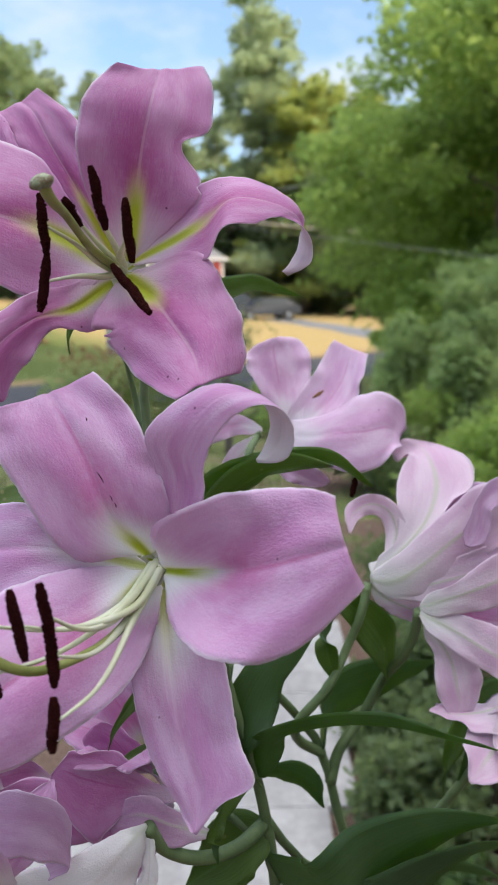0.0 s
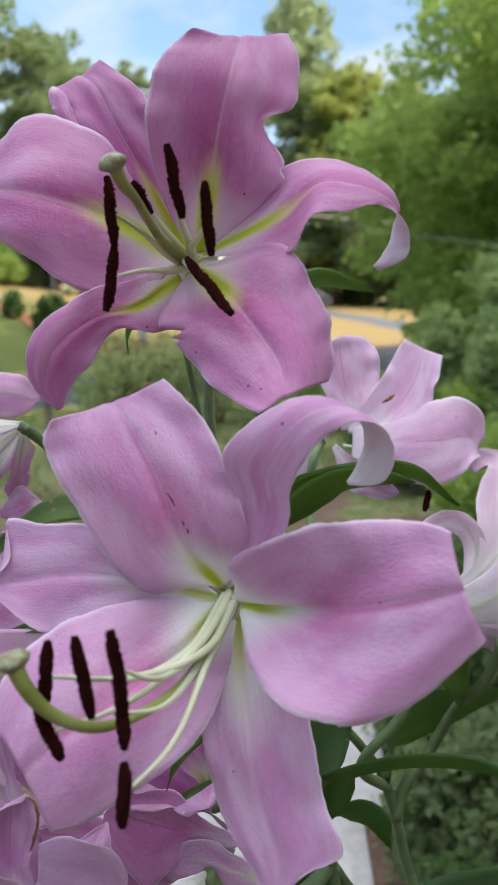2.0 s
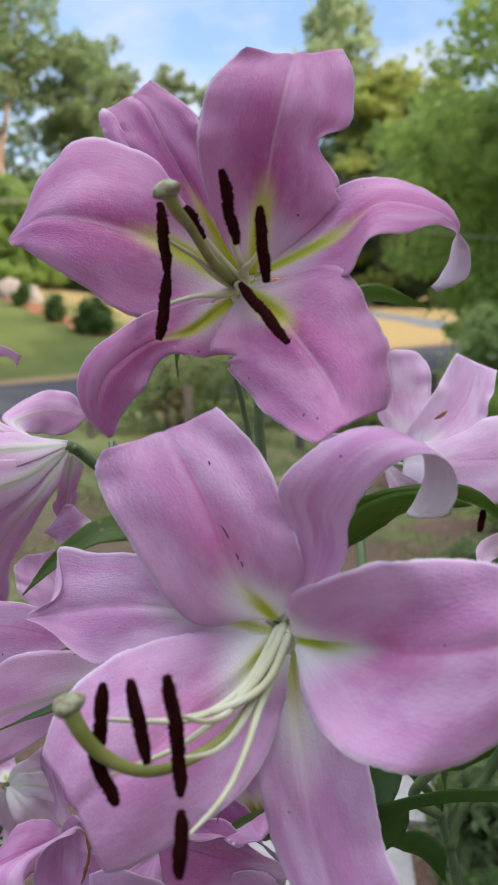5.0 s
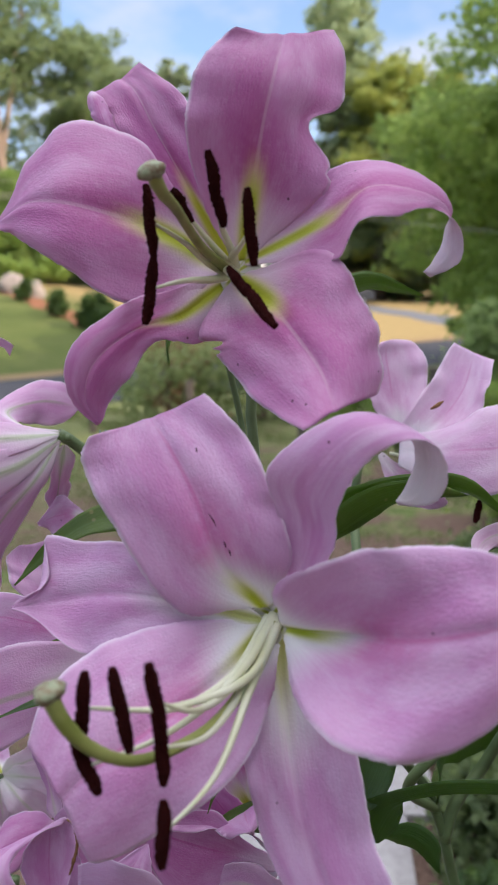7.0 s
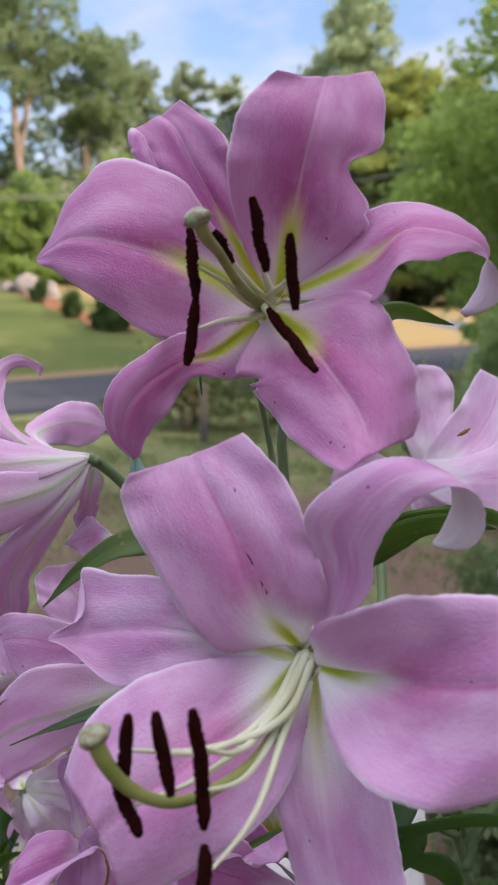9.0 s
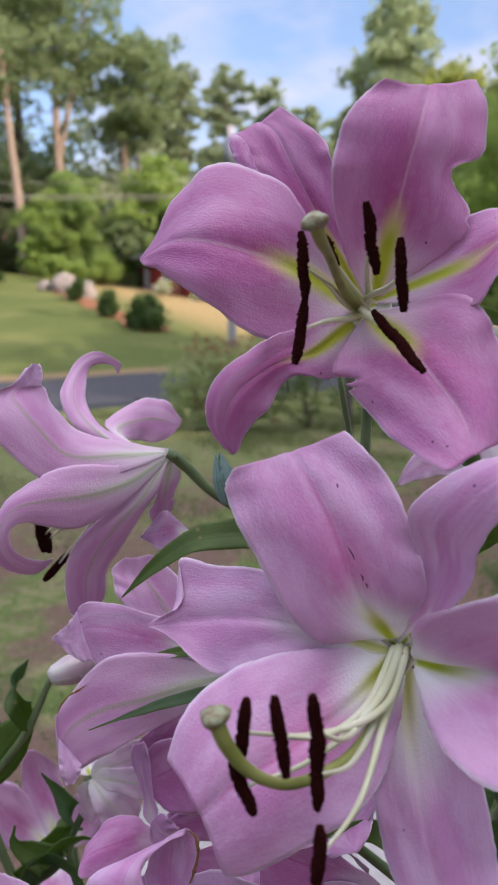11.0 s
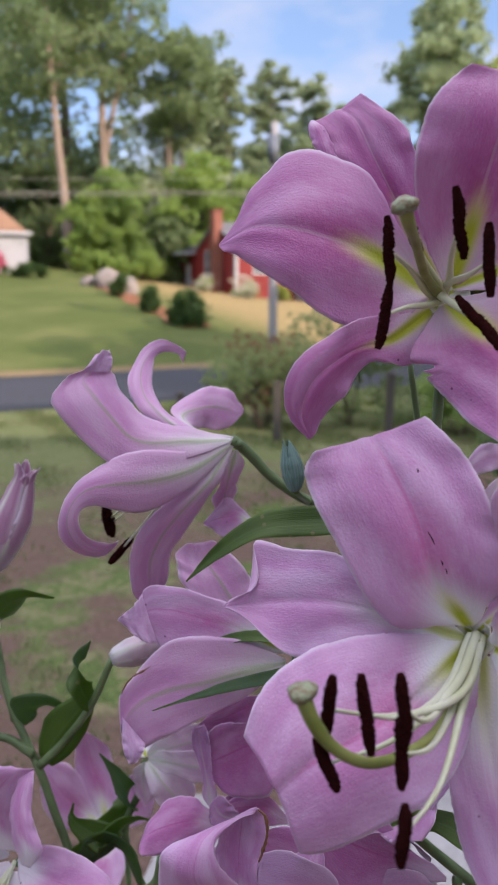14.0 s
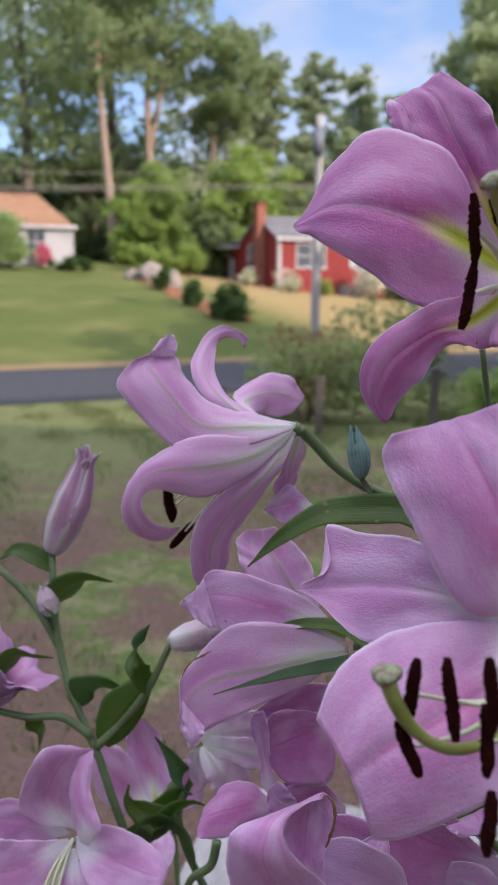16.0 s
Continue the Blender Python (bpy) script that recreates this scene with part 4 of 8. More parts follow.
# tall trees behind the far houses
tree("oak_tree", -24.2, 51.0, 27, 5.6, 0.3, 11, LEAVES_FAR_HAZED, PALE_BARK, 0.55, count=4300, size=0.36, label="tall slim oak with a bare pale trunk", lean=-0.05, group="tall trees behind the houses")
tree("oak_tree", -23.4, 56.0, 28, 4.9, 0.36, 12, LEAVES_FAR_HAZED, PALE_BARK, 0.58, count=4500, size=0.36, label="tall oak with a forked pale trunk", group="tall trees behind the houses", fork=True)
tree("oak_tree", -33.0, 54.0, 27, 7.5, 0.5, 13, LEAVES_FAR_HAZED, BARK, 0.3, count=3900, size=0.42, label="tall leafy oak behind the white house", group="tall trees behind the houses")
tree("oak_tree", -40.0, 60.0, 30, 9.0, 0.5, 14, LEAVES_FAR_HAZED, BARK, 0.15, count=3800, size=0.5, label="broad oak behind the white house", group="tall trees behind the houses")
tree("oak_tree", -29.5, 62.0, 31, 8.0, 0.5, 15, LEAVES_FAR_HAZED, BARK, 0.1, count=3600, size=0.5, label="broad dark oak at the wood's edge", group="tall trees behind the houses")
tree("oak_tree", -18.6, 58.0, 22.5, 4.0, 0.4, 16, LEAVES_FAR_HAZED, BARK, 0.6, count=5200, size=0.36, label="rounded oak standing above the others", group="tall trees behind the houses")
tree("maple_tree", -20.2, 50.0, 8.0, 2.7, 0.18, 17, LEAVES_GARDEN, BARK, 0.05, count=13000, size=0.2, label="bright green young maple behind the lawn", group="low trees behind the lawn")
tree("maple_tree", -21.6, 49.0, 6.5, 2.2, 0.16, 18, LEAVES_BRIGHT, BARK, 0.03, count=11000, size=0.2, label="low bright green maple at the lawn's edge", group="low trees behind the lawn")
tree("maple_tree", -15.2, 54.0, 10, 3.8, 0.25, 19, LEAVES_BRIGHT, BARK, 0.05, count=6000, size=0.34, label="mid-height green maple behind the red house", group="low trees behind the lawn")
tree("maple_tree", -18.4, 59.0, 17, 3.6, 0.3, 20, LEAVES_AIRY_HAZED, BARK, 0.1, count=5200, size=0.3, label="thin maple with haze-paled green leaves, sky showing through", group="low trees behind the lawn")
for i, (x, y, h, w, mt) in enumerate([(-28.0, 55.0, 9.0, 3.6, LEAVES_OAK), (-31.5, 58.0, 10.0, 4.0, LEAVES_FAR_HAZED), (-36.5, 58.0, 10.0, 4.2, LEAVES_OAK), (-25.5, 60.0, 9.5, 3.8, LEAVES_OAK), (-43.0, 56.0, 11.0, 4.5, LEAVES_FAR_HAZED)]):
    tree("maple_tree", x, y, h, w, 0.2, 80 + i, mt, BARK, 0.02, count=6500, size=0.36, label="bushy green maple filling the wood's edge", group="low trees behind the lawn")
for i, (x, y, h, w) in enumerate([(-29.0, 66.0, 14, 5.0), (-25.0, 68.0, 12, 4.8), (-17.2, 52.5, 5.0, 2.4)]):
    tree("maple_tree", x, y, h, w, 0.2, 95 + i, LEAVES_FAR_HAZED, BARK, 0.02, count=6500, size=0.34, label="leafy green maple closing the wood's edge", group="low trees behind the lawn")
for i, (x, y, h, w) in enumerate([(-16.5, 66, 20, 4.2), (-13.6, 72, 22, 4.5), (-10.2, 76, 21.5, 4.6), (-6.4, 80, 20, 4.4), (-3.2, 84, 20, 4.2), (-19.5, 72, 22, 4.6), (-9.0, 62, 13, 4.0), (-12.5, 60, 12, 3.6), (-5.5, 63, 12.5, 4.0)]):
    tree("pine_tree", x, y, h, w, 0.32, 30 + i, LEAVES_PINE_HAZED, BARK, 0.15, kind="pine", count=5600, size=0.32, label="tall pine with haze-tinted needles in the row behind the red house", group="pines behind the red house")
tree("pine_tree", 1.5, 66.0, 25, 8.6, 0.4, 41, LEAVES_HAZY, BARK, 0.12, kind="pine", count=11000, size=0.42, label="large pine above the wood, sun and haze put into its pale needles", group="pines behind the red house")
tree("pine_tree", 4.5, 60.0, 17, 6.0, 0.4, 42, LEAVES_YELLOW, BARK, 0.05, kind="pine", count=10000, size=0.38, label="broad pine at the wood's edge", group="pines behind the red house")
# the wood beyond the drive
for i, (x, y, h, w, mt) in enumerate([(-1.5, 68, 13, 5, LEAVES_OAK), (4.5, 62, 13, 5, LEAVES_OAK), (9, 56, 14, 5.5, LEAVES_OAK), (14, 58, 16, 6, LEAVES_YELLOW), (8, 66, 17, 6, LEAVES_YELLOW), (19, 52, 15, 6, LEAVES_OAK), (25, 50, 16, 6, LEAVES_OAK), (1, 74, 16, 6, LEAVES_YELLOW)]):
    tree("maple_tree", x, y, h, w, 0.3, 50 + i, mt, BARK, 0.04, count=8500, size=0.42, label="full green maple in the wood beyond the drive", group="maples beyond the drive")
for i, (x, y, h, w) in enumerate([(6.3, 65, 21.5, 5.2), (9.6, 63, 20.0, 5.0)]):
    tree("maple_tree", x, y, h, w, 0.3, 90 + i, LEAVES_YELLOW, BARK, 0.04, count=9000, size=0.42, label="sunlit yellow-green maple above the wood", group="maples beyond the drive")
# the large tree over the garden, and the taller one behind it
tree("birch_tree", 4.9, 14.5, 9.5, 3.6, 0.17, 60, LEAVES_BRIGHT, BARK, 0.04, count=26000, size=0.15, label="large drooping green birch near the garden fence", group="trees on the garden side")
tree("birch_tree", 6.6, 17.5, 11.0, 4.2, 0.2, 61, LEAVES_GARDEN, BARK, 0.05, count=20000, size=0.18, label="dense green birch behind the garden fence", group="trees on the garden side")
tree("birch_tree", 8.5, 13.0, 10.5, 4.0, 0.2, 62, LEAVES_GARDEN, BARK, 0.05, count=16000, size=0.18, label="dense green birch beside the garden", group="trees on the garden side")
tree("birch_tree", 5.2, 19.5, 8.0, 2.6, 0.14, 63, LEAVES_BRIGHT, BARK, 0.04, count=12000, size=0.16, label="light green birch leaning over the road verge", group="trees on the garden side")
# oaks added out of view to shade the garden from the low sun
for i, (x, y, h, w) in enumerate([(19, 1.0, 12, 4.5), (26, -3, 14, 6), (-6, -14, 11, 4.5), (3, -16, 12, 5)]):
    tree("oak_tree", x, y, h, w, 0.35, 70 + i, LEAVES_OAK, BARK, 0.05, count=6000, size=0.5, label="unseen oak added to shade the garden", group="oaks at the garden's edge")


# ---- houses ----
def pane_window(parent, at, w, h, matrix, glass=GLASS, shutters=None):
    """A sash window with frame, sill, bars and panes, set proud of a wall whose outward way is -y."""
    x, z = at
    frame_ob = part("window", boxed((x - w / 2 - 0.09, -0.07, z - 0.09, x - w / 2, 0.02, z + h + 0.09), (x + w / 2, -0.07, z - 0.09, x + w / 2 + 0.09, 0.02, z + h + 0.09),
                                    (x - w / 2, -0.07, z + h, x + w / 2, 0.02, z + h + 0.09), (x - w / 2 - 0.14, -0.11, z - 0.12, x + w / 2 + 0.14, 0.02, z)), WHITE_PAINT, parent, "white window frame and sill")
    frame_ob.matrix_local = matrix
    bars = part("glazing_bar", boxed((x - 0.025, -0.05, z, x + 0.025, -0.012, z + h), (x - w / 2, -0.055, z + h / 2 - 0.03, x + w / 2, -0.014, z + h / 2 + 0.03)), WHITE_PAINT, frame_ob)
    part("pane", boxed((x - w / 2, -0.03, z, x + w / 2, -0.008, z + h)), glass, frame_ob)
    if shutters:
        for sx in (-1, 1):
            c = x + sx * (w / 2 + 0.3)
            bm = boxed((c - 0.19, -0.05, z - 0.05, c + 0.19, -0.003, z + h + 0.05))
            part("shutter", bm, shutters, frame_ob, "grey louvred shutter")
    return frame_ob


def shingle_roof(parent, length, depth, eave, ridge, over, mat, matrix, courses=9, hip=0.0):
    """Two slopes laid in overlapping courses, with white barge boards."""
    run = depth / 2 + over
    th = math.atan2(ridge - eave, depth / 2)
    slope_len = run / math.cos(th)
    for side in (-1, 1):
        for c in range(courses):
            bm = bmesh.new()
            d0, d1 = slope_len * c / courses, slope_len * (c + 1) / courses + 0.06
            y0, y1 = side * (run - d0 * math.cos(th)), side * (run - d1 * math.cos(th))
            zb = eave - over * math.tan(th)
            z0, z1 = zb + d0 * math.sin(th) + 0.05, zb + d1 * math.sin(th) + 0.015
            in0, in1 = hip * d0 / slope_len, hip * min(1, d1 / slope_len)
            x0, x1, x2, x3 = -over * 0.7 + in0, length + over * 0.7 - in0, length + over * 0.7 - in1, -over * 0.7 + in1
            vs = [bm.verts.new(q) for q in ((x0, y0, z0), (x1, y0, z0), (x2, y1, z1), (x3, y1, z1), (x0, y0, z0 - 0.12), (x1, y0, z0 - 0.12), (x2, y1, z1 - 0.12), (x3, y1, z1 - 0.12))]
            for q in ((0, 1, 2, 3), (7, 6, 5, 4), (0, 4, 5, 1), (1, 5, 6, 2), (2, 6, 7, 3), (3, 7, 4, 0)):
                bm.faces.new([vs[i] for i in q])
            bmesh.ops.recalc_face_normals(bm, faces=bm.faces)
            ob = part("roof_course", bm, mat, parent)
            ob.matrix_local = matrix


def house(name, corner, yaw, length, depth, base, eave, ridge, wall_mat, roof_mat, label, trim=WHITE_PAINT, hip=0.0):
    """Front along local x from the corner, facing local -y; the gable ends at x = 0 and x = length."""
    root = tagged(new(name), label, "house")
    root.matrix_world = pose(corner[0], corner[1], base, 0, 0, yaw)
    mid = Matrix.Translation((0, depth / 2, 0))
    bm = bmesh.new()
    h = eave
    pts = [(0, 0), (length, 0), (length, depth), (0, depth)]
    lo = [bm.verts.new((x, y, -1.2)) for x, y in pts]
    hi = [bm.verts.new((x, y, h)) for x, y in pts]
    r0, r1 = bm.verts.new((hip, depth / 2, ridge - 0.05)), bm.verts.new((length - hip, depth / 2, ridge - 0.05))
    bm.faces.new((lo[0], lo[1], hi[1], hi[0])), bm.faces.new((lo[2], lo[3], hi[3], hi[2]))
    bm.faces.new((lo[1], lo[2], hi[2], r1, hi[1])), bm.faces.new((lo[3], lo[0], hi[0], r0, hi[3]))
    bmesh.ops.recalc_face_normals(bm, faces=bm.faces)
    part("wall", bm, wall_mat, root)
    # lapped boards stand proud of the walls
    rows = int(h / 0.2)
    fb, gb = bmesh.new(), bmesh.new()
    for i in range(rows):
        z = i * 0.2
        box(fb, 0.0, -0.022, z, length, -0.002, z + 0.19)
        box(gb, -0.022, 0.0, z, -0.002, depth, z + 0.19)
    i = 0
    while not hip and h + i * 0.2 < ridge - 0.25:
        f = (h + i * 0.2 + 0.2 - h) / (ridge - h)
        box(gb, -0.022, depth / 2 * f, h + i * 0.2, -0.002, depth - depth / 2 * f, h + i * 0.2 + 0.19)
        i += 1
    part("siding", fb, wall_mat, root)
    part("siding", gb, wall_mat, root)
    part("corner_board", boxed((-0.05, -0.05, -0.3, 0.16, -0.024, h), (-0.05, -0.05, -0.3, -0.024, 0.16, h)), trim, root, "white corner board")
    part("corner_board", boxed((length - 0.16, -0.05, -0.3, length + 0.03, -0.024, h)), trim, root, "white corner board")
    part("fascia", boxed((-0.3, -0.36, h - 0.22, length + 0.3, -0.3, h - 0.02)), trim, root, "white fascia board")
    shingle_roof(root, length, depth, h, ridge, 0.3, roof_mat, mid, hip=hip)
    return root


red = house("red_house", (-10.64, 44.9), 50.0 - 11.0, 11.4, 5.6, gz(-10.64, 44.9), 3.1, 4.45, RED_SIDING, GREY_SHINGLE, "low red clapboard house with a grey shingle roof")
side_m = pose(0, 0, 0, 0, 0, -90)
pane_window(red, (2.2, 1.35), 1.9, 1.3, Matrix.Identity(4), shutters=None)
pane_window(red, (6.2, 1.35), 1.5, 1.3, Matrix.Identity(4), shutters=WHITE_PAINT)
pane_window(red, (9.4, 1.35), 1.2, 1.3, Matrix.Identity(4), shutters=WHITE_PAINT)
pane_window(red, (-4.0, 1.2), 0.95, 1.5, side_m)
# lower wing behind the gable, under a shallow lean-to roof
bm = bmesh.new()
vs = [bm.verts.new(q) for y, top in ((5.603, 2.95), (10.8, 2.35)) for q in ((0, y, -1.2), (4.5, y, -1.2), (4.5, y, top), (0, y, top))]
for q in ((0, 1, 2, 3), (7, 6, 5, 4), (0, 4, 5, 1), (1, 5, 6, 2), (2, 6, 7, 3), (3, 7, 4, 0)):
    bm.faces.new([vs[i] for i in q])
bmesh.ops.recalc_face_normals(bm, faces=bm.faces)
part("wing_wall", bm, RED_SIDING, red)
bm = bmesh.new()
for i in range(11):
    box(bm, -0.022, 5.62, i * 0.2, -0.002, 10.78, i * 0.2 + 0.19)
part("siding", bm, RED_SIDING, red)
bm = bmesh.new()
vs = [bm.verts.new((x, y, z)) for y, z in ((5.95, 3.02), (11.1, 2.42)) for x, up_z in ((-0.3, 0), (4.8, 0)) for z in (z, z + 0.14)]
for q in ((0, 2, 3, 1), (4, 5, 7, 6), (0, 1, 5, 4), (2, 6, 7, 3), (1, 3, 7, 5), (0, 4, 6, 2)):
    bm.faces.new([vs[i] for i in q])
bmesh.ops.recalc_face_normals(bm, faces=bm.faces)
part("wing_roof", bm, GREY_SHINGLE, red, "shallow grey lean-to roof")
part("awning", boxed((-0.95, 6.0, 2.62, -0.03, 8.2, 2.78), bevel=0.02), WHITE_PAINT, red, "white awning over the side door")
part("side_door", boxed((-0.07, 7.0, -0.1, -0.024, 7.9, 2.0), bevel=0.01), WHITE_PAINT, red, "white side door")
pane_window(red, (-9.5, 0.95), 0.9, 1.1, side_m)
# brick chimney on the gable, each brick laid
part_core = boxed((-0.62, 1.75, -1.2, -0.06, 2.45, 5.05))
me = bpy.data.meshes.new("chimney")
part_core.to_mesh(me)
part_core.free()
me.materials.append(BRICK)
chimney = child("chimney", me, red, "tapering red brick chimney on the gable")
bb = bmesh.new()
for row in range(61):
    z = -1.1 + row * 0.1
    for k in range(4):
        y = 1.75 + k * 0.225 + (0.11 if row % 2 else 0)
        if y + 0.1 < 2.45:
            box(bb, -0.64, y, z, -0.6, min(y + 0.21, 2.46), z + 0.085)
bricks = part("brickwork", bb, BRICK, chimney)
part("cap", boxed((-0.7, 1.67, 5.05, 0.02, 2.53, 5.18), bevel=0.02), BRICK, chimney)
part("front_step", boxed((4.2, -1.3, -0.5, 5.6, -0.03, 0.25), bevel=0.02), CONCRETE, red)

white = house("white_house", (-29.2, 39.6), 30.0, 6.8, 7.0, gz(-23.3, 43.0) - 0.1, 2.6, 4.7, WHITE_PAINT, TAN_SHINGLE, "small white house with a tan roof among bushes", hip=2.3)
pane_window(white, (4.6, 0.95), 1.0, 1.3, Matrix.Identity(4))
pane_window(white, (2.0, 0.95), 1.0, 1.3, Matrix.Identity(4))

# unseen house block added beside the bed, keeps low sun off the flowers
sun_block = tagged(new("sun_blocking_house"), "unseen tan house block added to shade the lilies", "house")
sun_block.location = (0, 0, 0)
part("wall", boxed((6.0, -10.0, -0.3, 12.5, 2.2, 6.4)), TAN_SIDING, sun_block)
part("roof", boxed((5.6, -10.4, 6.4, 12.9, 2.6, 6.7), bevel=0.03), GREY_SHINGLE, sun_block)


# ---- street furniture ----
pole = tagged(new("utility_pole"), "grey wooden utility pole with a transformer and cables", "pole")
px_, py_ = -4.85, 26.0
pole.location = (px_, py_, gz(px_, py_))
child("post", tube_mesh("post", [(0, 0, -0.3), (0, 0, 4), (0.0, 0, 7.3)], [0.16, 0.15, 0.12], [POLE_WOOD], sides=14), pole)
bm = bmesh.new()
bmesh.ops.create_cone(bm, cap_ends=True, segments=20, radius1=0.19, radius2=0.19, depth=0.9)
bmesh.ops.bevel(bm, geom=[e for e in bm.edges if len(e.link_faces) == 2 and abs(e.verts[0].co.z - e.verts[1].co.z) < 0.01], offset=0.05, segments=2, affect="EDGES")
bmesh.ops.transform(bm, matrix=Matrix.Translation((0.02, -0.33, 6.4)), verts=bm.verts)
part("transformer", bm, METAL, pole, "pale grey transformer can", smooth=True)


def cable(x0, y0, z0, x1, y1, z1, sag, r, name="power_cable"):
    p0, p1 = np.array([x0, y0, z0]), np.array([x1, y1, z1])
    pts = [p0 + (p1 - p0) * f - np.array([0, 0, 4 * sag * f * (1 - f)]) for f in np.linspace(0, 1, 9)]
    o = pts[0]
    ob = new(name, tube_mesh(name, [q - o for q in pts], [r, r], [WIRE], sides=6, rows=40))
    ob.location = o
    return tagged(ob, "thin grey overhead cable strung from the pole", "cable", "overhead cables")


zt = gz(px_, py_)
cable(px_, py_, zt + 5.1, px_ - 60, py_ - 46.3, zt + 5.0, 1.15, 0.014)
cable(px_, py_, zt + 5.0, px_ - 60, py_ - 46.3, zt + 4.9, 1.15, 0.01)
cable(px_, py_, zt + 5.5, px_ - 60, py_ - 46.3, zt + 5.4, 1.2, 0.007)
cable(px_, py_, zt + 5.0, px_ + 60, py_ + 46.3, zt + 5.2, 1.0, 0.03)
cable(px_, py_, zt + 4.8, px_ + 14, py_ - 16, zt + 4.9, 0.3, 0.014)

cable(px_, py_, 4.3, 6.0, 2.0, 0.8, 0.02, 0.0045, "service_cable")

# fence posts at the near verge
for x, y, h in ((-1.66, 9.0, 0.72), (-0.27, 8.3, 0.86), (1.1, 7.7, 0.8), (-3.3, 10.2, 0.5)):
    f = tagged(new("fence_post"), "weathered grey timber fence post in the grass", "fence post", "garden fence posts")
    f.location = (x, y, gz(x, y))
    part("post", boxed((-0.045, -0.045, -0.1, 0.045, 0.045, h), bevel=0.008), POST_WOOD, f)
    part("cap", boxed((-0.055, -0.055, h, 0.055, 0.055, h + 0.02), bevel=0.005), POST_WOOD, f)


def car(x, y, yaw, paint, label, tall=1.5):
    root = tagged(new("car"), label, "car", "parked cars")
    root.matrix_world = pose(x, y, gz(x, y) + 0.02, 0, 0, yaw)
    bm = bmesh.new()
    prof = [(-2.2, 0.35), (-2.25, 0.75), (-1.9, 0.95), (-1.0, 1.0), (-0.5, tall - 0.08), (0.3, tall), (1.3, tall - 0.05), (1.9, 1.0), (2.2, 0.9), (2.25, 0.4)]
    rings = []
    for w in (-0.86, -0.8, 0.8, 0.86):
        rings.append([bm.verts.new((px, w * (0.82 if (pz > 1.05 and abs(w) > 0.8) else 1), pz)) for px, pz in prof])
    for a_, b_ in zip(rings[:-1], rings[1:]):
        for i in range(len(prof)):
            j = (i + 1) % len(prof)
            bm.faces.new((a_[i], a_[j], b_[j], b_[i]))
    bm.faces.new(rings[0][::-1]), bm.faces.new(rings[-1])
    bmesh.ops.recalc_face_normals(bm, faces=bm.faces)
    part("body", bm, paint, root, smooth=False)
    for sy in (-1, 1):
        part("side_window", boxed((-0.6, sy * 0.865 - 0.012, 1.05, 1.3, sy * 0.865 + 0.012, tall - 0.15), bevel=0.01), GLASS, root)
        for sx in (-1.35, 1.35):
            wb = bmesh.new()
            bmesh.ops.create_cone(wb, cap_ends=True, segments=18, radius1=0.33, radius2=0.33, depth=0.22, matrix=Matrix.Translation((sx, sy * 0.8, 0.33)) @ pose(0, 0, 0, 90))
            wheel = part("wheel", wb, RUBBER, root)
            rb = bmesh.new()
            bmesh.ops.create_cone(rb, cap_ends=True, segments=14, radius1=0.2, radius2=0.17, depth=0.25, matrix=Matrix.Translation((sx, sy * 0.8, 0.33)) @ pose(0, 0, 0, 90))
            part("rim", rb, METAL, wheel)
    for sy in (-0.6, 0.6):
        part("headlight", boxed((-2.27, sy - 0.16, 0.68, -2.2, sy + 0.16, 0.82), bevel=0.01), METAL, root)
    return root


car(1.0, 49.5, 20, GREY_CAR, "silver-blue car parked at the end of the drive")
car(-1.6, 50.5, 10, DARK_CAR, "dark car parked beside the red house", 1.65)

# ---- planting across the road ----
shrub("round_bush", -8.6, 27.9, 1.5, 1.35, 201, LEAVES_DARK, 3500, 0.12, "clipped round dark bush in red mulch", group="clipped bushes on the slope")
shrub("round_bush", -11.0, 30.5, 0.95, 1.1, 202, LEAVES_DARK, 2500, 0.1, "small clipped dark bush in red mulch", group="clipped bushes on the slope")
shrub("round_bush", -14.3, 35.3, 0.85, 1.25, 203, LEAVES_DARK, 2500, 0.1, "upright clipped dark bush beside a boulder", group="clipped bushes on the slope")
shrub("blossom_bush", -9.6, 43.2, 1.9, 1.3, 204, BLOSSOM, 420, 0.1, "cream flowering bush against the red house", group="flowering bushes", loose=1.25)
shrub("blossom_bush", -12.6, 44.4, 1.6, 1.1, 205, BLOSSOM, 260, 0.1, "cream flowering bush by the chimney", group="flowering bushes", loose=1.25)
shrub("green_bush", -12.6, 44.5, 1.5, 0.9, 215, LEAVES_BRIGHT, 1600, 0.1, "green leaves of the bush by the chimney")
shrub("green_bush", -9.7, 43.4, 1.7, 1.0, 214, LEAVES_BRIGHT, 2200, 0.1, "green leaves under the cream blossom")
shrub("green_bush", -7.6, 43.6, 1.6, 1.0, 206, LEAVES_YELLOW, 1800, 0.1, "yellow-green bush under the red house's window")
shrub("blossom_bush", -5.2, 46.0, 2.4, 2.6, 207, BLOSSOM, 2000, 0.12, "tall white flowering bush beside the red house", group="flowering bushes")
shrub("green_bush", -3.5, 47.6, 2.4, 1.8, 208, LEAVES_DARK, 2600, 0.12, "dark green bush at the end of the red house")
shrub("pink_bush", -24.4, 41.2, 1.1, 1.5, 209, BLOSSOM_PINK, 1500, 0.1, "pink flowering bush before the white house")
shrub("green_bush", -22.2, 40.4, 3.4, 0.9, 210, LEAVES_DARK, 3200, 0.11, "low dark bush in the bed below the white house")
shrub("green_bush", -25.9, 39.0, 3.6, 3.2, 211, LEAVES_GREY, 5000, 0.14, "large grey-green bush before the white house")
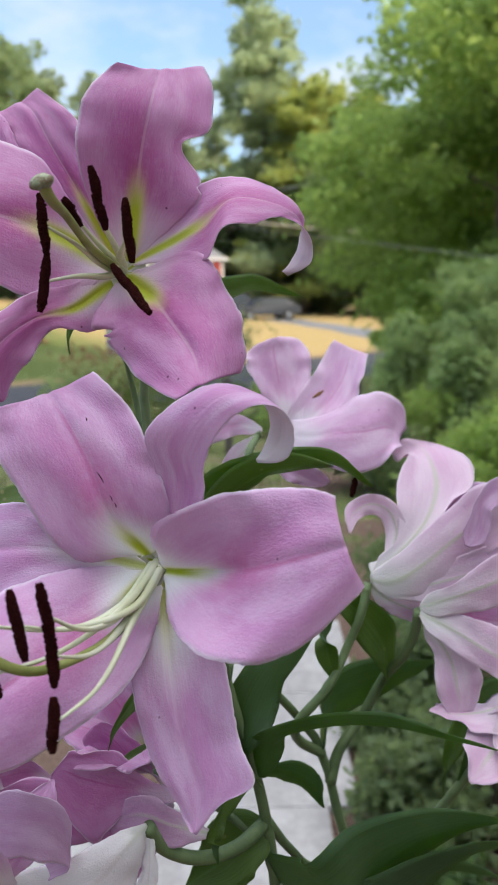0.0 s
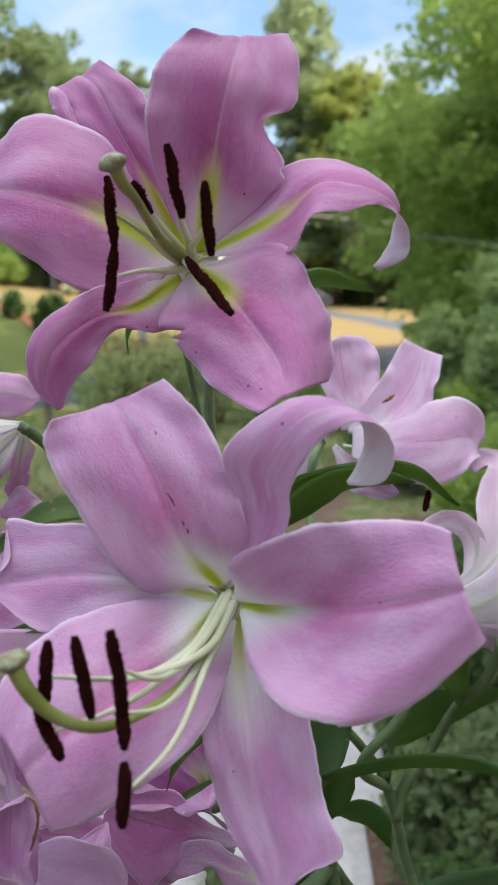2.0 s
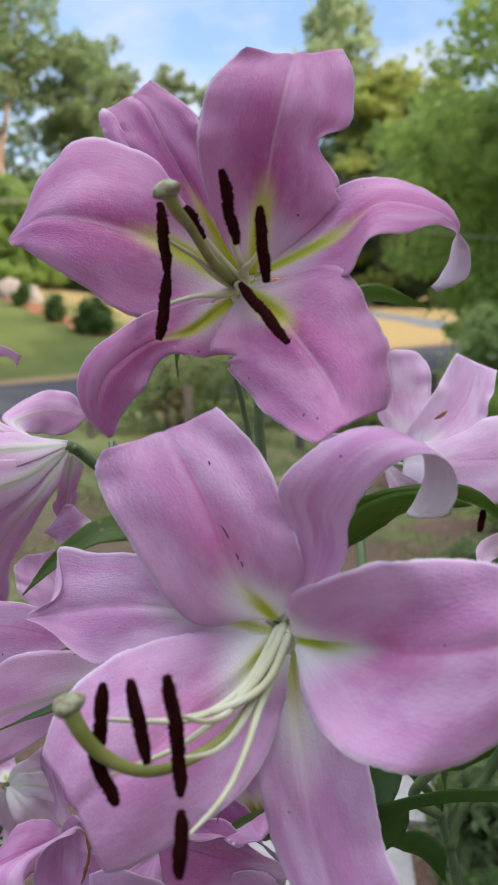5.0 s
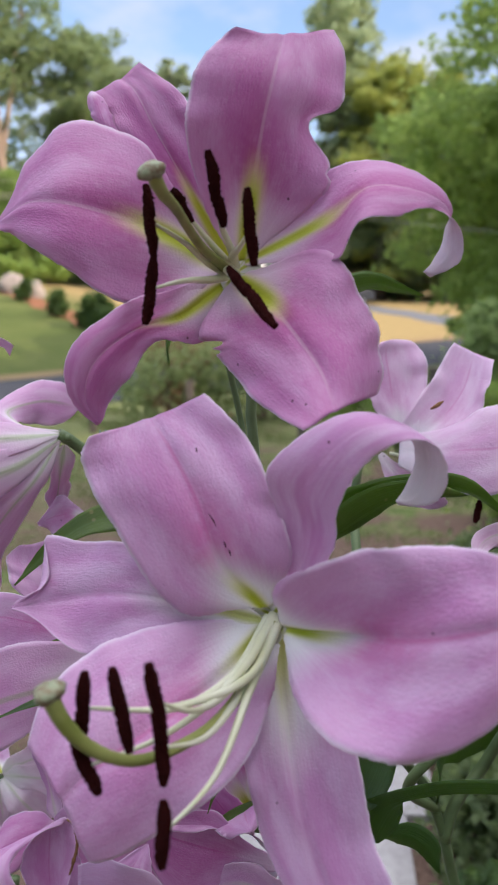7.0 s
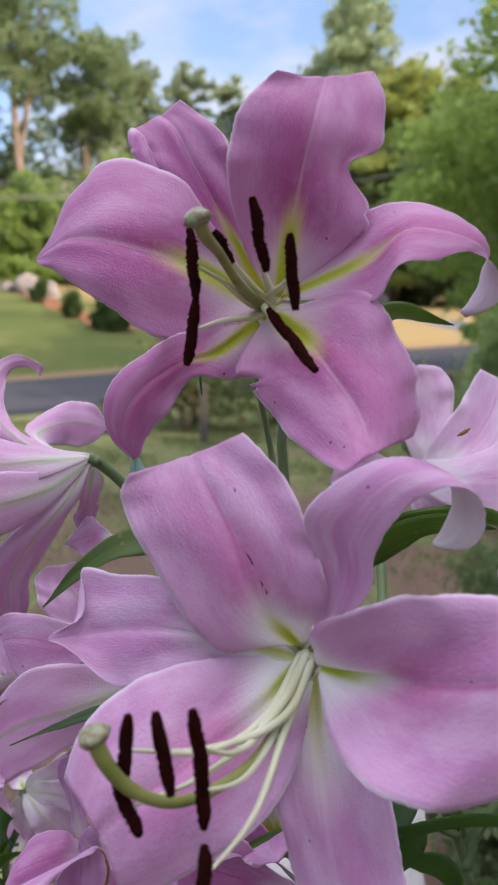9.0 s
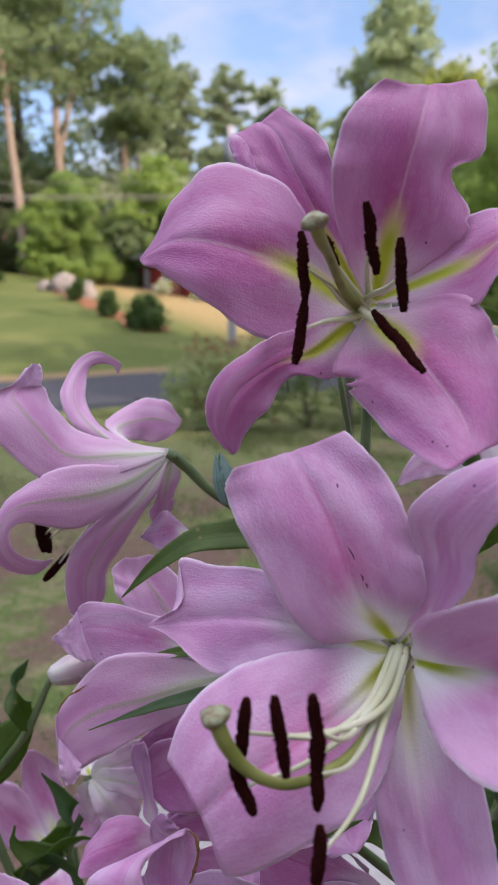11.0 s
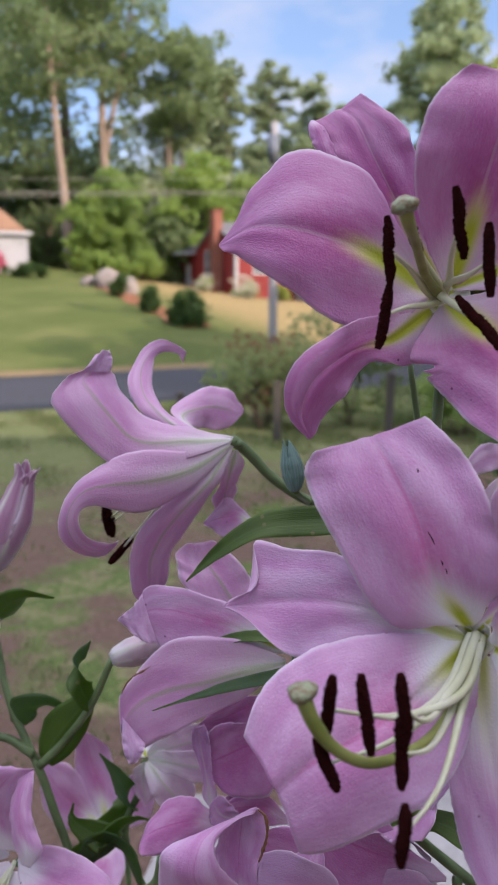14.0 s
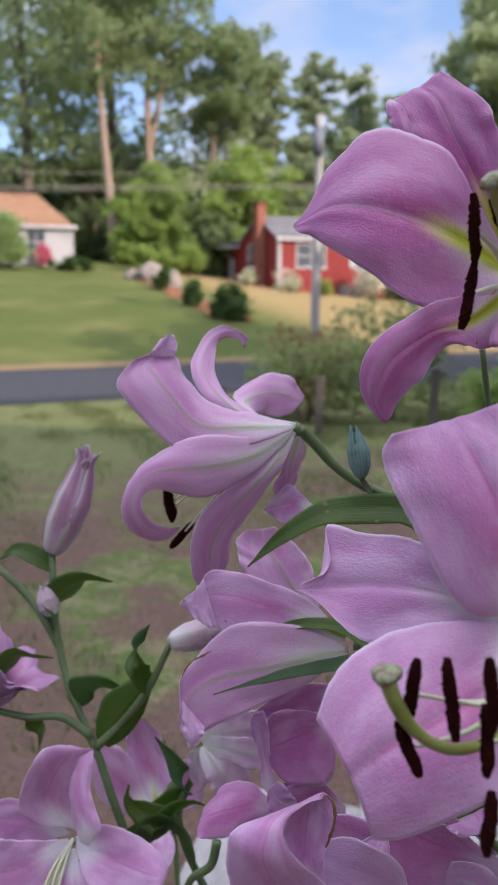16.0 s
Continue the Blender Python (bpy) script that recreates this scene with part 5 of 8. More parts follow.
shrub("green_bush", -19.0, 44.5, 4.0, 1.6, 212, LEAVES_BRIGHT, 4200, 0.14, "bright green bush at the edge of the lawn")
shrub("green_bush", -17.6, 47.5, 2.6, 2.0, 213, LEAVES_BRIGHT, 4200, 0.14, "leafy green bush beside the red house")
for i, (x, y, w, d, h) in enumerate([(-16.2, 38.7, 1.7, 1.1, 1.0), (-14.6, 37.4, 1.1, 0.9, 0.8), (-17.6, 39.0, 0.9, 0.8, 0.5)]):
    bm = bmesh.new()
    bmesh.ops.create_icosphere(bm, subdivisions=3, radius=0.5)
    for vert in bm.verts:
        vert.co *= 1 + 0.28 * noise.noise(vert.co * 2.3 + Vector((i * 7, 0, 0)))
    bmesh.ops.transform(bm, matrix=Matrix.Diagonal((w, d, h * 1.5, 1)), verts=bm.verts)
    rk = tagged(new("boulder"), "pale weathered boulder on the lawn's edge", "boulder", "boulders on the slope")
    rk.location = (x, y, gz(x, y) + h * 0.3)
    part("rock", bm, STONE, rk, smooth=True)
# mulch strip down the slope
mv, mf = [], []
for i in range(24):
    f = i / 23
    cx, cy = -16.8 + 8.8 * f, 39.2 - 11.6 * f
    for s_ in (-1, 1):
        ww = 0.7 + 0.2 * math.sin(i * 1.3) + 0.3 * f
        mv.append((cx + s_ * 0.5 * ww, cy + s_ * 0.6 * ww, gz(cx + s_ * 0.5 * ww, cy + s_ * 0.6 * ww) + 0.03))
    if i:
        mf.append((2 * i - 2, 2 * i - 1, 2 * i + 1, 2 * i))
tagged(new("mulch_bed", mesh_from("mulch_bed", mv, mf, [MULCH])), "strip of red bark mulch down the slope", "mulch bed", kind="structure")

# ---- planting on the near side ----
shrub("wild_shrub", -2.1, 10.2, 2.4, 1.3, 220, LEAVES_OAK, 3600, 0.045, "loose dark shrub growing round the fence", group="shrubs along the fence")
shrub("wild_shrub", -0.9, 10.8, 2.2, 1.9, 221, LEAVES_OAK, 4200, 0.045, "tall loose shrub growing behind the fence", group="shrubs along the fence")
shrub("wild_shrub", -2.0, 10.4, 1.5, 1.45, 222, LEAVES_RUST, 650, 0.05, "rust-tipped twiggy shrub by the fence", group="shrubs along the fence")
shrub("wild_shrub", 0.6, 9.6, 1.6, 0.85, 223, LEAVES_GARDEN, 3600, 0.04, "loose green shrub along the fence", group="shrubs along the fence")
shrub("young_fir", 1.75, 8.6, 0.9, 1.75, 224, LEAVES_GREY, 5500, 0.045, "feathery grey-green young conifer by the fence", group="shrubs along the fence", loose=0.8)
shrub("young_fir", 3.1, 8.4, 1.0, 2.5, 225, LEAVES_GREY, 6500, 0.045, "taller feathery grey-green conifer", group="shrubs along the fence", loose=0.8)
for i, (x, y, w, h) in enumerate([(2.35, 8.0, 0.9, 2.1), (1.95, 6.7, 0.8, 1.35), (2.9, 9.6, 1.2, 2.5)]):
    shrub("young_fir", x, y, w, h, 232 + i, LEAVES_GREY, 5000, 0.04, "pale feathery young conifer among the shrubs", group="shrubs along the fence", loose=0.75, clumps=20)
shrub("wild_shrub", 1.6, 4.7, 1.3, 0.8, 226, LEAVES_BRIGHT, 6000, 0.035, "glossy dark green shrub close to the path", group="shrubs beside the path")
shrub("wild_shrub", 1.9, 6.2, 2.0, 0.75, 227, LEAVES_BRIGHT, 7000, 0.032, "mixed green shrub beyond the path", group="shrubs beside the path")
shrub("wild_shrub", 2.1, 3.9, 1.5, 1.15, 228, LEAVES_BRIGHT, 5000, 0.045, "dark leafy shrub beside the path", group="shrubs beside the path")
shrub("wild_shrub", 0.95, 5.9, 1.2, 0.7, 229, LEAVES_OAK, 3200, 0.05, "low green shrub beyond the path", group="shrubs beside the path")
for i, (x, y, w, h, mt) in enumerate([(0.62, 1.75, 0.6, 0.34, LEAVES_OAK), (0.95, 2.1, 0.7, 0.4, LEAVES_DARK), (0.62, 2.5, 0.5, 0.36, LEAVES_OAK), (1.0, 2.9, 0.8, 0.5, LEAVES_DARK), (0.55, 1.25, 0.5, 0.3, LEAVES_OAK), (1.3, 1.6, 0.8, 0.4, LEAVES_OAK), (0.75, 3.3, 0.6, 0.45, LEAVES_OAK), (0.4, 1.35, 0.36, 0.3, LEAVES_DARK), (0.38, 1.05, 0.36, 0.3, LEAVES_OAK), (0.42, 1.72, 0.4, 0.34, LEAVES_OAK), (0.46, 2.15, 0.36, 0.3, LEAVES_OAK), (0.3, 0.8, 0.4, 0.3, LEAVES_OAK), (0.62, 0.9, 0.5, 0.36, LEAVES_DARK)]):
    shrub("groundcover", x, y, w, h, 240 + i, mt, 3000, 0.022, "low small-leaved groundcover beside the path", "groundcover", "groundcover in the bed", clumps=18, twigs=10)


# grass blades over the near lawn
def grass_patch(name, count, x_range, y_range, size, mat, seed, keep, label):
    r = np.random.RandomState(seed)
    x, y = r.uniform(*x_range, count), r.uniform(*y_range, count)
    clump = np.sin(x * 2.1 + 1.3) * np.cos(y * 1.7) + 0.6 * np.sin(x * 5.3 + y * 4.1) + 0.35 * r.randn(count)
    ok = (clump > keep) & (-0.61 * x + 0.79 * y < 14.1) & ~((x < 0.22) & (x > -0.78) & (y < 1.87)) & ~((x > -0.3) & (x < 0.44) & (y < 3.75))
    x, y = x[ok], y[ok]
    n = len(x)
    z = ground_z(x, y) - 0.005
    ang, h = r.rand(n) * 6.283, size * (0.5 + r.rand(n)) * (1 + 0.08 * y)
    w = 0.0035 * (1 + 0.25 * y)
    bend = h * (0.2 + 0.6 * r.rand(n))
    dx, dy = np.cos(ang), np.sin(ang)
    p0 = np.stack([x - dy * w, y + dx * w, z], 1)
    p1 = np.stack([x + dy * w, y - dx * w, z], 1)
    p2 = np.stack([x + dx * bend * 0.4 + dy * w * 0.6, y + dy * bend * 0.4 - dx * w * 0.6, z + h * 0.65], 1)
    p3 = np.stack([x + dx * bend, y + dy * bend, z + h], 1)
    v = np.stack([p0, p1, p2, p3], 1).reshape(-1, 3)
    f = np.arange(n * 4).reshape(-1, 4)
    tagged(new(name, mesh_from(name, v, f, [mat], smooth=False)), label, "grass", kind="stuff")


grass_patch("grass", 110000, (-9, 5), (1.9, 14), 0.022, GRASS, 301, 0.3, "patchy short green grass on the near lawn")
grass_patch("grass", 22000, (-9, 5), (1.9, 13), 0.022, DRY_GRASS, 302, 0.1, "dry straw-coloured grass among the green")


# ---- the lilies ----
DEEP, SOFT, WHITE = [PINK_DEEP, PINK_DEEP_OUT], [PINK_SOFT, PINK_SOFT_OUT], [PINK_SOFT, WHITE_OUT]
SEPAL, PLAIN, ROSE = [PINK_SEPAL, PINK_SOFT_OUT], [PINK_PLAIN, PINK_SOFT_OUT], [PINK_ROSE, PINK_DEEP_OUT]
PALE, BACK, RIBBED = [PINK_PALE, PINK_PALE_OUT], [PINK_BACK, PINK_RIBBED_OUT], [PINK_PALE, PINK_RIBBED_OUT]
PALE_BACK, TIPS = [PINK_SHORT, WHITE_OUT], [PINK_TIP, PINK_TIP]
DEEP_PALE = [PINK_DEEP, PINK_UNDER]


def petal_of(flower, facing, mats, seed, near, corner, stations, notches=(), puff=0.0, calm=False):
    more = dict(cols=31, rows=65, ruffle=0.0009, waves=4.0, groove=0.0016, swell=0.0012) if near else dict(cols=21, rows=41, ruffle=0.0011, waves=3.0, groove=0.0006)
    if calm:
        more.update(swell=0.0003, groove=0.0006, ruffle=0.0004)
    child("petal", fitted_blade("petal", stations, facing, mats, seed=seed, corner=corner, notches=notches, puff=puff, **more), flower)


def throat_of(flower, axis, length, wide, mat):
    """The short tube in which the petals' feet overlap."""
    axis = np.asarray(axis, float)
    side = unit(np.cross(axis, (0.2, 0.3, 0.93)))
    other = np.cross(axis, side)
    rows, sides = 9, 36
    v = np.linspace(0, 1, rows)
    ang = np.arange(sides) * 2 * np.pi / sides
    verts, uv = [], []
    for k in v:
        r = 0.0035 + (wide - 0.0035) * k ** 0.8
        r = r * (1 + 0.07 * np.cos(ang * 6) * k)
        verts.append(axis * (length * k - 0.003) + side * (np.cos(ang) * r)[:, None] + other * (np.sin(ang) * r)[:, None])
        uv.append(np.stack([(ang * 3 / np.pi) % 1.0, np.full(sides, 0.3 * k)], 1))
    skin = np.concatenate(verts)
    inner = skin - axis * 0.0 + (axis * (np.repeat(v, sides) * length)[:, None] - skin) * 0.06
    a = (np.arange(rows - 1)[:, None] * sides + np.arange(sides)[None])
    b = (np.arange(rows - 1)[:, None] * sides + (np.arange(sides)[None] + 1) % sides)
    f = np.stack([a, b, b + sides, a + sides], -1).reshape(-1, 4)
    n = rows * sides
    rim = np.stack([(rows - 1) * sides + np.arange(sides), (rows - 1) * sides + (np.arange(sides) + 1) % sides], 1)
    rim = np.concatenate([rim, rim[:, ::-1] + n], 1)
    child("throat", mesh_from("throat", np.concatenate([skin, inner]), np.concatenate([f, f[:, ::-1] + n, rim]).tolist() + [list(range(sides))[::-1], [n + j for j in range(sides)]], [mat], None, np.concatenate(uv + uv)), flower)


def flower_at(plant, place, back, label):
    ob = child("lily_flower", receptacle_mesh(back, 0.009, 0.003), plant, label)
    ob.location = Vector(place) - plant.location
    return ob

# the main plant: two flowers close to the lens, one behind, one drooping below
main = plant_root("tall pink lily with several open flowers on one stem", 0.012, 0.43)
stem(main, [(0.012, 0.43, -0.02), (0.014, 0.435, 0.5), (0.012, 0.434, 0.97), (0.003, 0.44, 1.102), (-0.006, 0.439, 1.149), (-0.021, 0.44, 1.206), (-0.044, 0.445, 1.282), (-0.066, 0.453, 1.369), (-0.066, 0.462, 1.437), (-0.0703, 0.432, 1.4653)],
     [0.0058, 0.0056, 0.0052, 0.0048, 0.0042, 0.0034, 0.0028])
stem(main, [(-0.046, 0.361, 1.311), (-0.036, 0.39, 1.288), (-0.026, 0.42, 1.252), (-0.021, 0.44, 1.206)], [0.003, 0.0034, 0.004], "pedicel")
stem(main, [(0.004, 0.593, 1.335), (-0.003, 0.567, 1.328), (-0.006, 0.562, 1.302), (-0.005, 0.535, 1.27), (-0.021, 0.44, 1.206)], [0.003, 0.0032, 0.0035, 0.004], "pedicel")
stem(main, [(-0.0676, 0.386, 1.141), (-0.061, 0.393, 1.121), (-0.044, 0.4, 1.107), (-0.016, 0.419, 1.098), (0.001, 0.439, 1.098)], [0.0042, 0.0042, 0.0045, 0.005], "pedicel")
stem(main, [(0.066, 0.486, 1.025), (0.039, 0.468, 1.037), (0.018, 0.454, 1.068), (0.004, 0.44, 1.1)], [0.003, 0.003, 0.0035], "pedicel")
stem(main, [(-0.083, 0.475, 1.425), (-0.077, 0.479, 1.392), (-0.069, 0.47, 1.351), (-0.05, 0.45, 1.29)], [0.0018, 0.002, 0.0024], "pedicel")

upper = child("lily_flower", receptacle_mesh((-0.05, 0.95, -0.1), 0.014), main, "deep pink open lily with nibbled petal edges")
upper.location = Vector((-0.0703, 0.4207, 1.4653)) - main.location
throat_of(upper, (-0.027, -0.857, 0.514), 0.006, 0.014, THROAT)
petal_of(upper, (0.083, -0.996, -0.028), DEEP, 185, True, 0.12, [(5.3, -4.9, 3.7, -9, -3.6, -0.2, 3.6, 2.1, 0.6),
    (6.8, -7.4, 9.7, -6, -7.4, -1.5, 9.5, 3.1, 1.6),
    (11.1, -14.6, 28, 5, -18.9, -5.2, 27, 5.9, 4.6),
    (16.8, -26.4, 52, 2, -31.9, -3, 32, -3.8, -1.3),
    (19.6, -28, 62.9, -4, -33.1, -2.8, 25.1, 3.1, -5.8),
    (22.6, -27.4, 74, -4, -32.9, -0.9, 31.6, 4.7, -6.4),
    (27.3, -11.5, 98.2, -13, -24.3, -9.3, 24.8, 17.5, 0.5)], [(1, 0.6, 0.26, 0.05), (1, 0.47, 0.06, 0.02)])
petal_of(upper, (0.083, -0.996, -0.028), DEEP_PALE, 186, True, 0.0, [(6.2, 1.4, 3.2, 18.6, -2, 0.1, 2, -0.1, 0.3),
    (37.5, -19.1, 15.8, 35.5, -15.9, -1.8, 15.9, 1.8, 2),
    (48.4, -28.3, 21, 45, -22.9, 1.5, 22.9, -1.5, 1),
    (62.5, -35.6, 31.1, 50.9, -18.5, 4.9, 18.5, -4.9, -2),
    (82.8, -35.6, 28.6, 50.1, -14.1, 6.8, 14.1, -6.8, -3),
    (91.2, -32, 25.5, 44.3, -8.7, 9.6, 8.7, -9.6, -2.5),
    (97.2, -25, 21.3, 50, -6.9, 10.3, 6.9, -10.3, -2),
    (98.7, -20.9, 16.8, 82.1, -8.1, 6.9, 8.1, -6.9, -1),
    (99.9, -18.8, 10.8, 102.5, -8.2, 3, 8.2, -3, -0),
    (97.2, -18.5, 0.3, 132.3, -6.6, 3, 6.6, -3, 1),
    (89.6, -15.9, -5.3, 156.6, -1.8, 0.5, 1.8, -0.5, 0)], calm=True)
petal_of(upper, (0.083, -0.996, -0.028), DEEP, 187, True, 0.12, [(4, -6.7, -4.2, 24, -4.8, 0.4, 3.6, -0.9, 0.3),
    (7.5, -12.1, -6.8, 19, -11.4, 2, 10.3, -3.4, 1.7),
    (18, -28.4, -14.6, 5, -31.2, 6.6, 30.2, -11.1, 5.7),
    (32.8, -52.9, -29.5, 4, -31.7, -1.3, 33, -27.8, -8.1),
    (42.8, -67.2, -42.2, 10, -29.1, -8.5, 28.1, -8.6, -12.4),
    (48.6, -77.8, -55.9, 38, -31.1, -11.6, 16.7, 5.5, -6.2)], [(1, 0.47, 0.2, 0.04), (1, 0.55, 0.1, 0.02)])
petal_of(upper, (0.083, -0.996, -0.028), DEEP, 188, True, 0.0, [(-4, -8.2, -7.9, -8, -4.8, 0.6, 2.9, -0.7, 0.1),
    (-8.3, -12.3, -11, -8, -9, -0.6, 7, -0.8, 0.1),
    (-20.9, -24.5, -20.2, -6, -15, -4.1, 12.4, -1.3, 0),
    (-40.5, -43.9, -26.5, 9, -9.5, -9.2, 12.1, -3, -1.2),
    (-56.7, -52.6, -41.3, 9, -15.8, -2.8, 11.2, -2.3, -3.6),
    (-60.5, -50.7, -55, 9, -9.4, 3.8, 8, -3.9, -2.2),
    (-57, -45.7, -66.5, 9, -0.9, 0, 0.9, 0, 0)])
petal_of(upper, (0.083, -0.996, -0.028), DEEP, 189, True, 0.0, [(-4.2, -4.2, 1.3, -37, -5.1, 0.2, 2.7, 1.9, 0.1),
    (-9.1, -7, 4.5, -32, -10.8, -2.9, 6.7, 2.5, 0.5),
    (-23.7, -15.4, 14, -20, -27.8, -12.2, 18.5, 4.5, 1.7),
    (-47.2, -30.4, 24.4, -24, -36.4, -7.1, 40.5, -0.7, -3.5),
    (-67.9, -36, 30.3, -26, -26.5, -2, 42.8, 10.2, -8.1),
    (-86.5, -29, 31.7, -31, -15.3, 7.4, 32, 2.2, -4.4),
    (-107.7, -18.2, 23.3, -31, -1.1, 0, 1.1, 0, 0)])
petal_of(upper, (0.083, -0.996, -0.028), DEEP, 190, True, 0.0, [(-1.9, 1, 5.4, -6, -3, 0.2, 3, -0.2, -0),
    (-6, 0.7, 12.9, -2, -8.6, 3.2, 7.4, -1.1, 0.2),
    (-18.5, -0.1, 35.5, 9, -15.1, 12, 10.7, -3.6, 0.6),
    (-34, 2.8, 64.1, 8, -18.6, 15.2, 18.3, -6.7, 1.2),
    (-46.7, 10.6, 86.2, 4, -17.8, 4.6, 15.8, -13.5, 0.6),
    (-53.2, 16.4, 91.7, -14, -16, 4.3, 11.3, -4.2, 1.6)])
petal_of(upper, (0.083, -0.996, -0.028), [PINK_ROSE, PINK_ROSE], 191, False, 0.0, [(-67.2, 14, 85.7, -159.2, -1, 0, 1, -0, 0.2),
    (-64.8, 8.5, 82.6, -168.7, -3.5, -1.4, 3.5, 1.4, 1.5),
    (-61.8, 5.1, 76.9, -171.9, -4.5, -2.1, 4.5, 2.1, 2),
    (-58.9, 2.1, 70.2, -173.8, -4.6, -3.4, 4.6, 3.4, 2),
    (-57.2, 1.4, 65.5, -180.8, -4.7, -2.9, 4.7, 2.9, 1)], calm=True)
stamens(upper, (0.0, -0.012, 0.0), [
    ((1.2, -75.1, 41.8), (6.1, -73.4, 14.2)), ((15.1, -69.6, 28.5), (17.2, -72.6, -0.4)), ((5.3, -57.1, -0.5), (25.4, -81.9, -23.0)),
    ((-24.7, -66.0, 31.7), (-22.4, -70.6, 4.7)), ((-22.3, -68.4, 5.4), (-26.0, -75.5, -21.3)), ((-17.4, -52.2, 31.3), (-10.3, -48.2, 18.3))],
    [(-0.1, -11.5, -1.1), (-7.9, -38.8, 8.6), (-13.1, -66.1, 22.1), (-16.8, -85.0, 31.0), (-17.6, -86.5, 34.1)], 1, bundled=False)

lower = child("lily_flower", receptacle_mesh((0.1, 0.8, -0.45), 0.014), main, "soft pink wide-open lily with a white throat")
lower.location = Vector((-0.0494, 0.3496, 1.3176)) - main.location
throat_of(lower, (-0.345, -0.898, 0.274), 0.006, 0.009, THROAT)
petal_of(lower, (0.03, -0.905, 0.424), SOFT, 176, True, 0.12, [(-3.5, -2.9, 7.2, 19, -2.8, 3.5, 5.9, 0.7, 0.8),
    (-7.3, -6, 13.2, 17, -8.3, -0.3, 10.9, -2.4, 0.7),
    (-18.9, -15.4, 31.2, 11, -24.6, -11.6, 25.9, -11.8, 0.4),
    (-29.5, -14.1, 60.1, 8, -34.8, -2.1, 29.5, -13, -1.1),
    (-39.3, -5.3, 76.5, 1, -34.7, 10.8, 28.9, -14.7, 1.8),
    (-48.9, 5.5, 87.4, -5, -29, 3.1, 25.8, -7.4, 7.2)], puff=0.0025)
petal_of(lower, (0.03, -0.905, 0.424), PALE_BACK, 177, True, 0.0, [(0.6, 1.2, 2.5, -21.3, -1.8, -1.4, 1.8, 1.4, 0.5),
    (11.3, -7.6, 23, -7, -6.4, -2.7, 6.4, 2.7, 1),
    (15.6, -15.2, 49, 16.4, -12.4, 4.2, 12.4, -4.2, 2),
    (14, -20.7, 63.6, 12.7, -15.1, 3.7, 15.1, -3.7, 1),
    (19.9, -24.4, 74.1, -0.6, -13.3, -3.2, 13.3, 3.2, -1),
    (38.8, -25.5, 89.2, 21.3, -9.9, -1.3, 9.9, 1.3, -3),
    (55.8, -17.7, 85.9, 64.6, -7.7, 1.6, 7.7, -1.6, -2),
    (61.4, -13.5, 79.3, 98.9, -8, 2.6, 8, -2.6, -1),
    (63.1, -11, 70.3, 134.1, -8.1, 4, 8.1, -4, 0),
    (55.9, -7, 54.9, 160.9, -4.9, 2.7, 4.9, -2.7, 0.5),
    (51.1, -5.1, 54, 173.3, -0.9, 0.5, 0.9, -0.5, -0)], calm=True)
petal_of(lower, (0.03, -0.905, 0.424), SOFT, 178, True, 0.12, [(6.8, -14.6, 3.9, -33, -5.4, -1.6, 3.8, -1.1, 2),
    (11.3, -17.4, 4.6, -31, -10.3, -2.7, 6.3, -2.9, 6.4),
    (24.7, -25.7, 6.8, -25, -24.9, -6.2, 13.7, -8, 19.6),
    (50, -48.4, 16.1, -1, -31.4, -3.6, 35.4, -13.2, 17.6),
    (71.8, -64.6, 27.7, 1, -29.2, -1.9, 35, -15.9, -1.2),
    (85.6, -67.3, 32.4, -6, -22.8, 1, 20.4, 2.3, -5.5)], puff=0.0055)
petal_of(lower, (0.03, -0.905, 0.424), SEPAL, 179, True, 0.0, [(3.1, 3.6, -2.2, -2, -5.9, 0.6, 4.9, 0.5, 1.9),
    (3.3, 1, -7.1, -2, -9.4, 0.7, 7.3, 0.3, 2.1),
    (3.9, -6.5, -21.7, -3, -19.9, 0.9, 14.7, -0.3, 2.5),
    (6.2, -19, -38.1, -1, -25.9, 2.5, 18.6, -1.3, 3.2),
    (10, -32.4, -54.2, -1, -26.5, 1.6, 18.6, -3.9, 1.3),
    (16.7, -43.9, -76.1, -9, -24.4, 0.8, 18.2, -5.1, -0.6),
    (21.9, -52.1, -91.3, -14, -23.8, -0.1, 13.8, -2.4, -0.1),
    (21, -54.7, -99.3, -18, -9.6, -8, 6.9, 2.5, -0.1),
    (19.1, -57.2, -106.3, -18, -0.8, 0, 0.8, 0, 0)])
petal_of(lower, (0.03, -0.905, 0.424), SOFT, 180, True, 0.12, [(-1.7, -0.9, -3.5, 10, -8.6, 0.7, 8.3, 2.3, -0.8),
    (-7.3, -6.3, -7.1, 8, -11.6, -3.3, 13.2, 0.4, -0.3),
    (-24.1, -22.3, -18.2, 3, -20.6, -15.2, 27.7, -5.2, 1.3),
    (-46.1, -42.3, -26.4, -11, -32.5, -16.9, 38.9, -7.3, -2.6),
    (-66.4, -51.5, -37.6, -5, -32.6, -1.5, 37.1, -5, -6.3),
    (-78.4, -54.1, -49.5, 1, -27.1, 11.1, 28.6, -1.5, -4.2)])
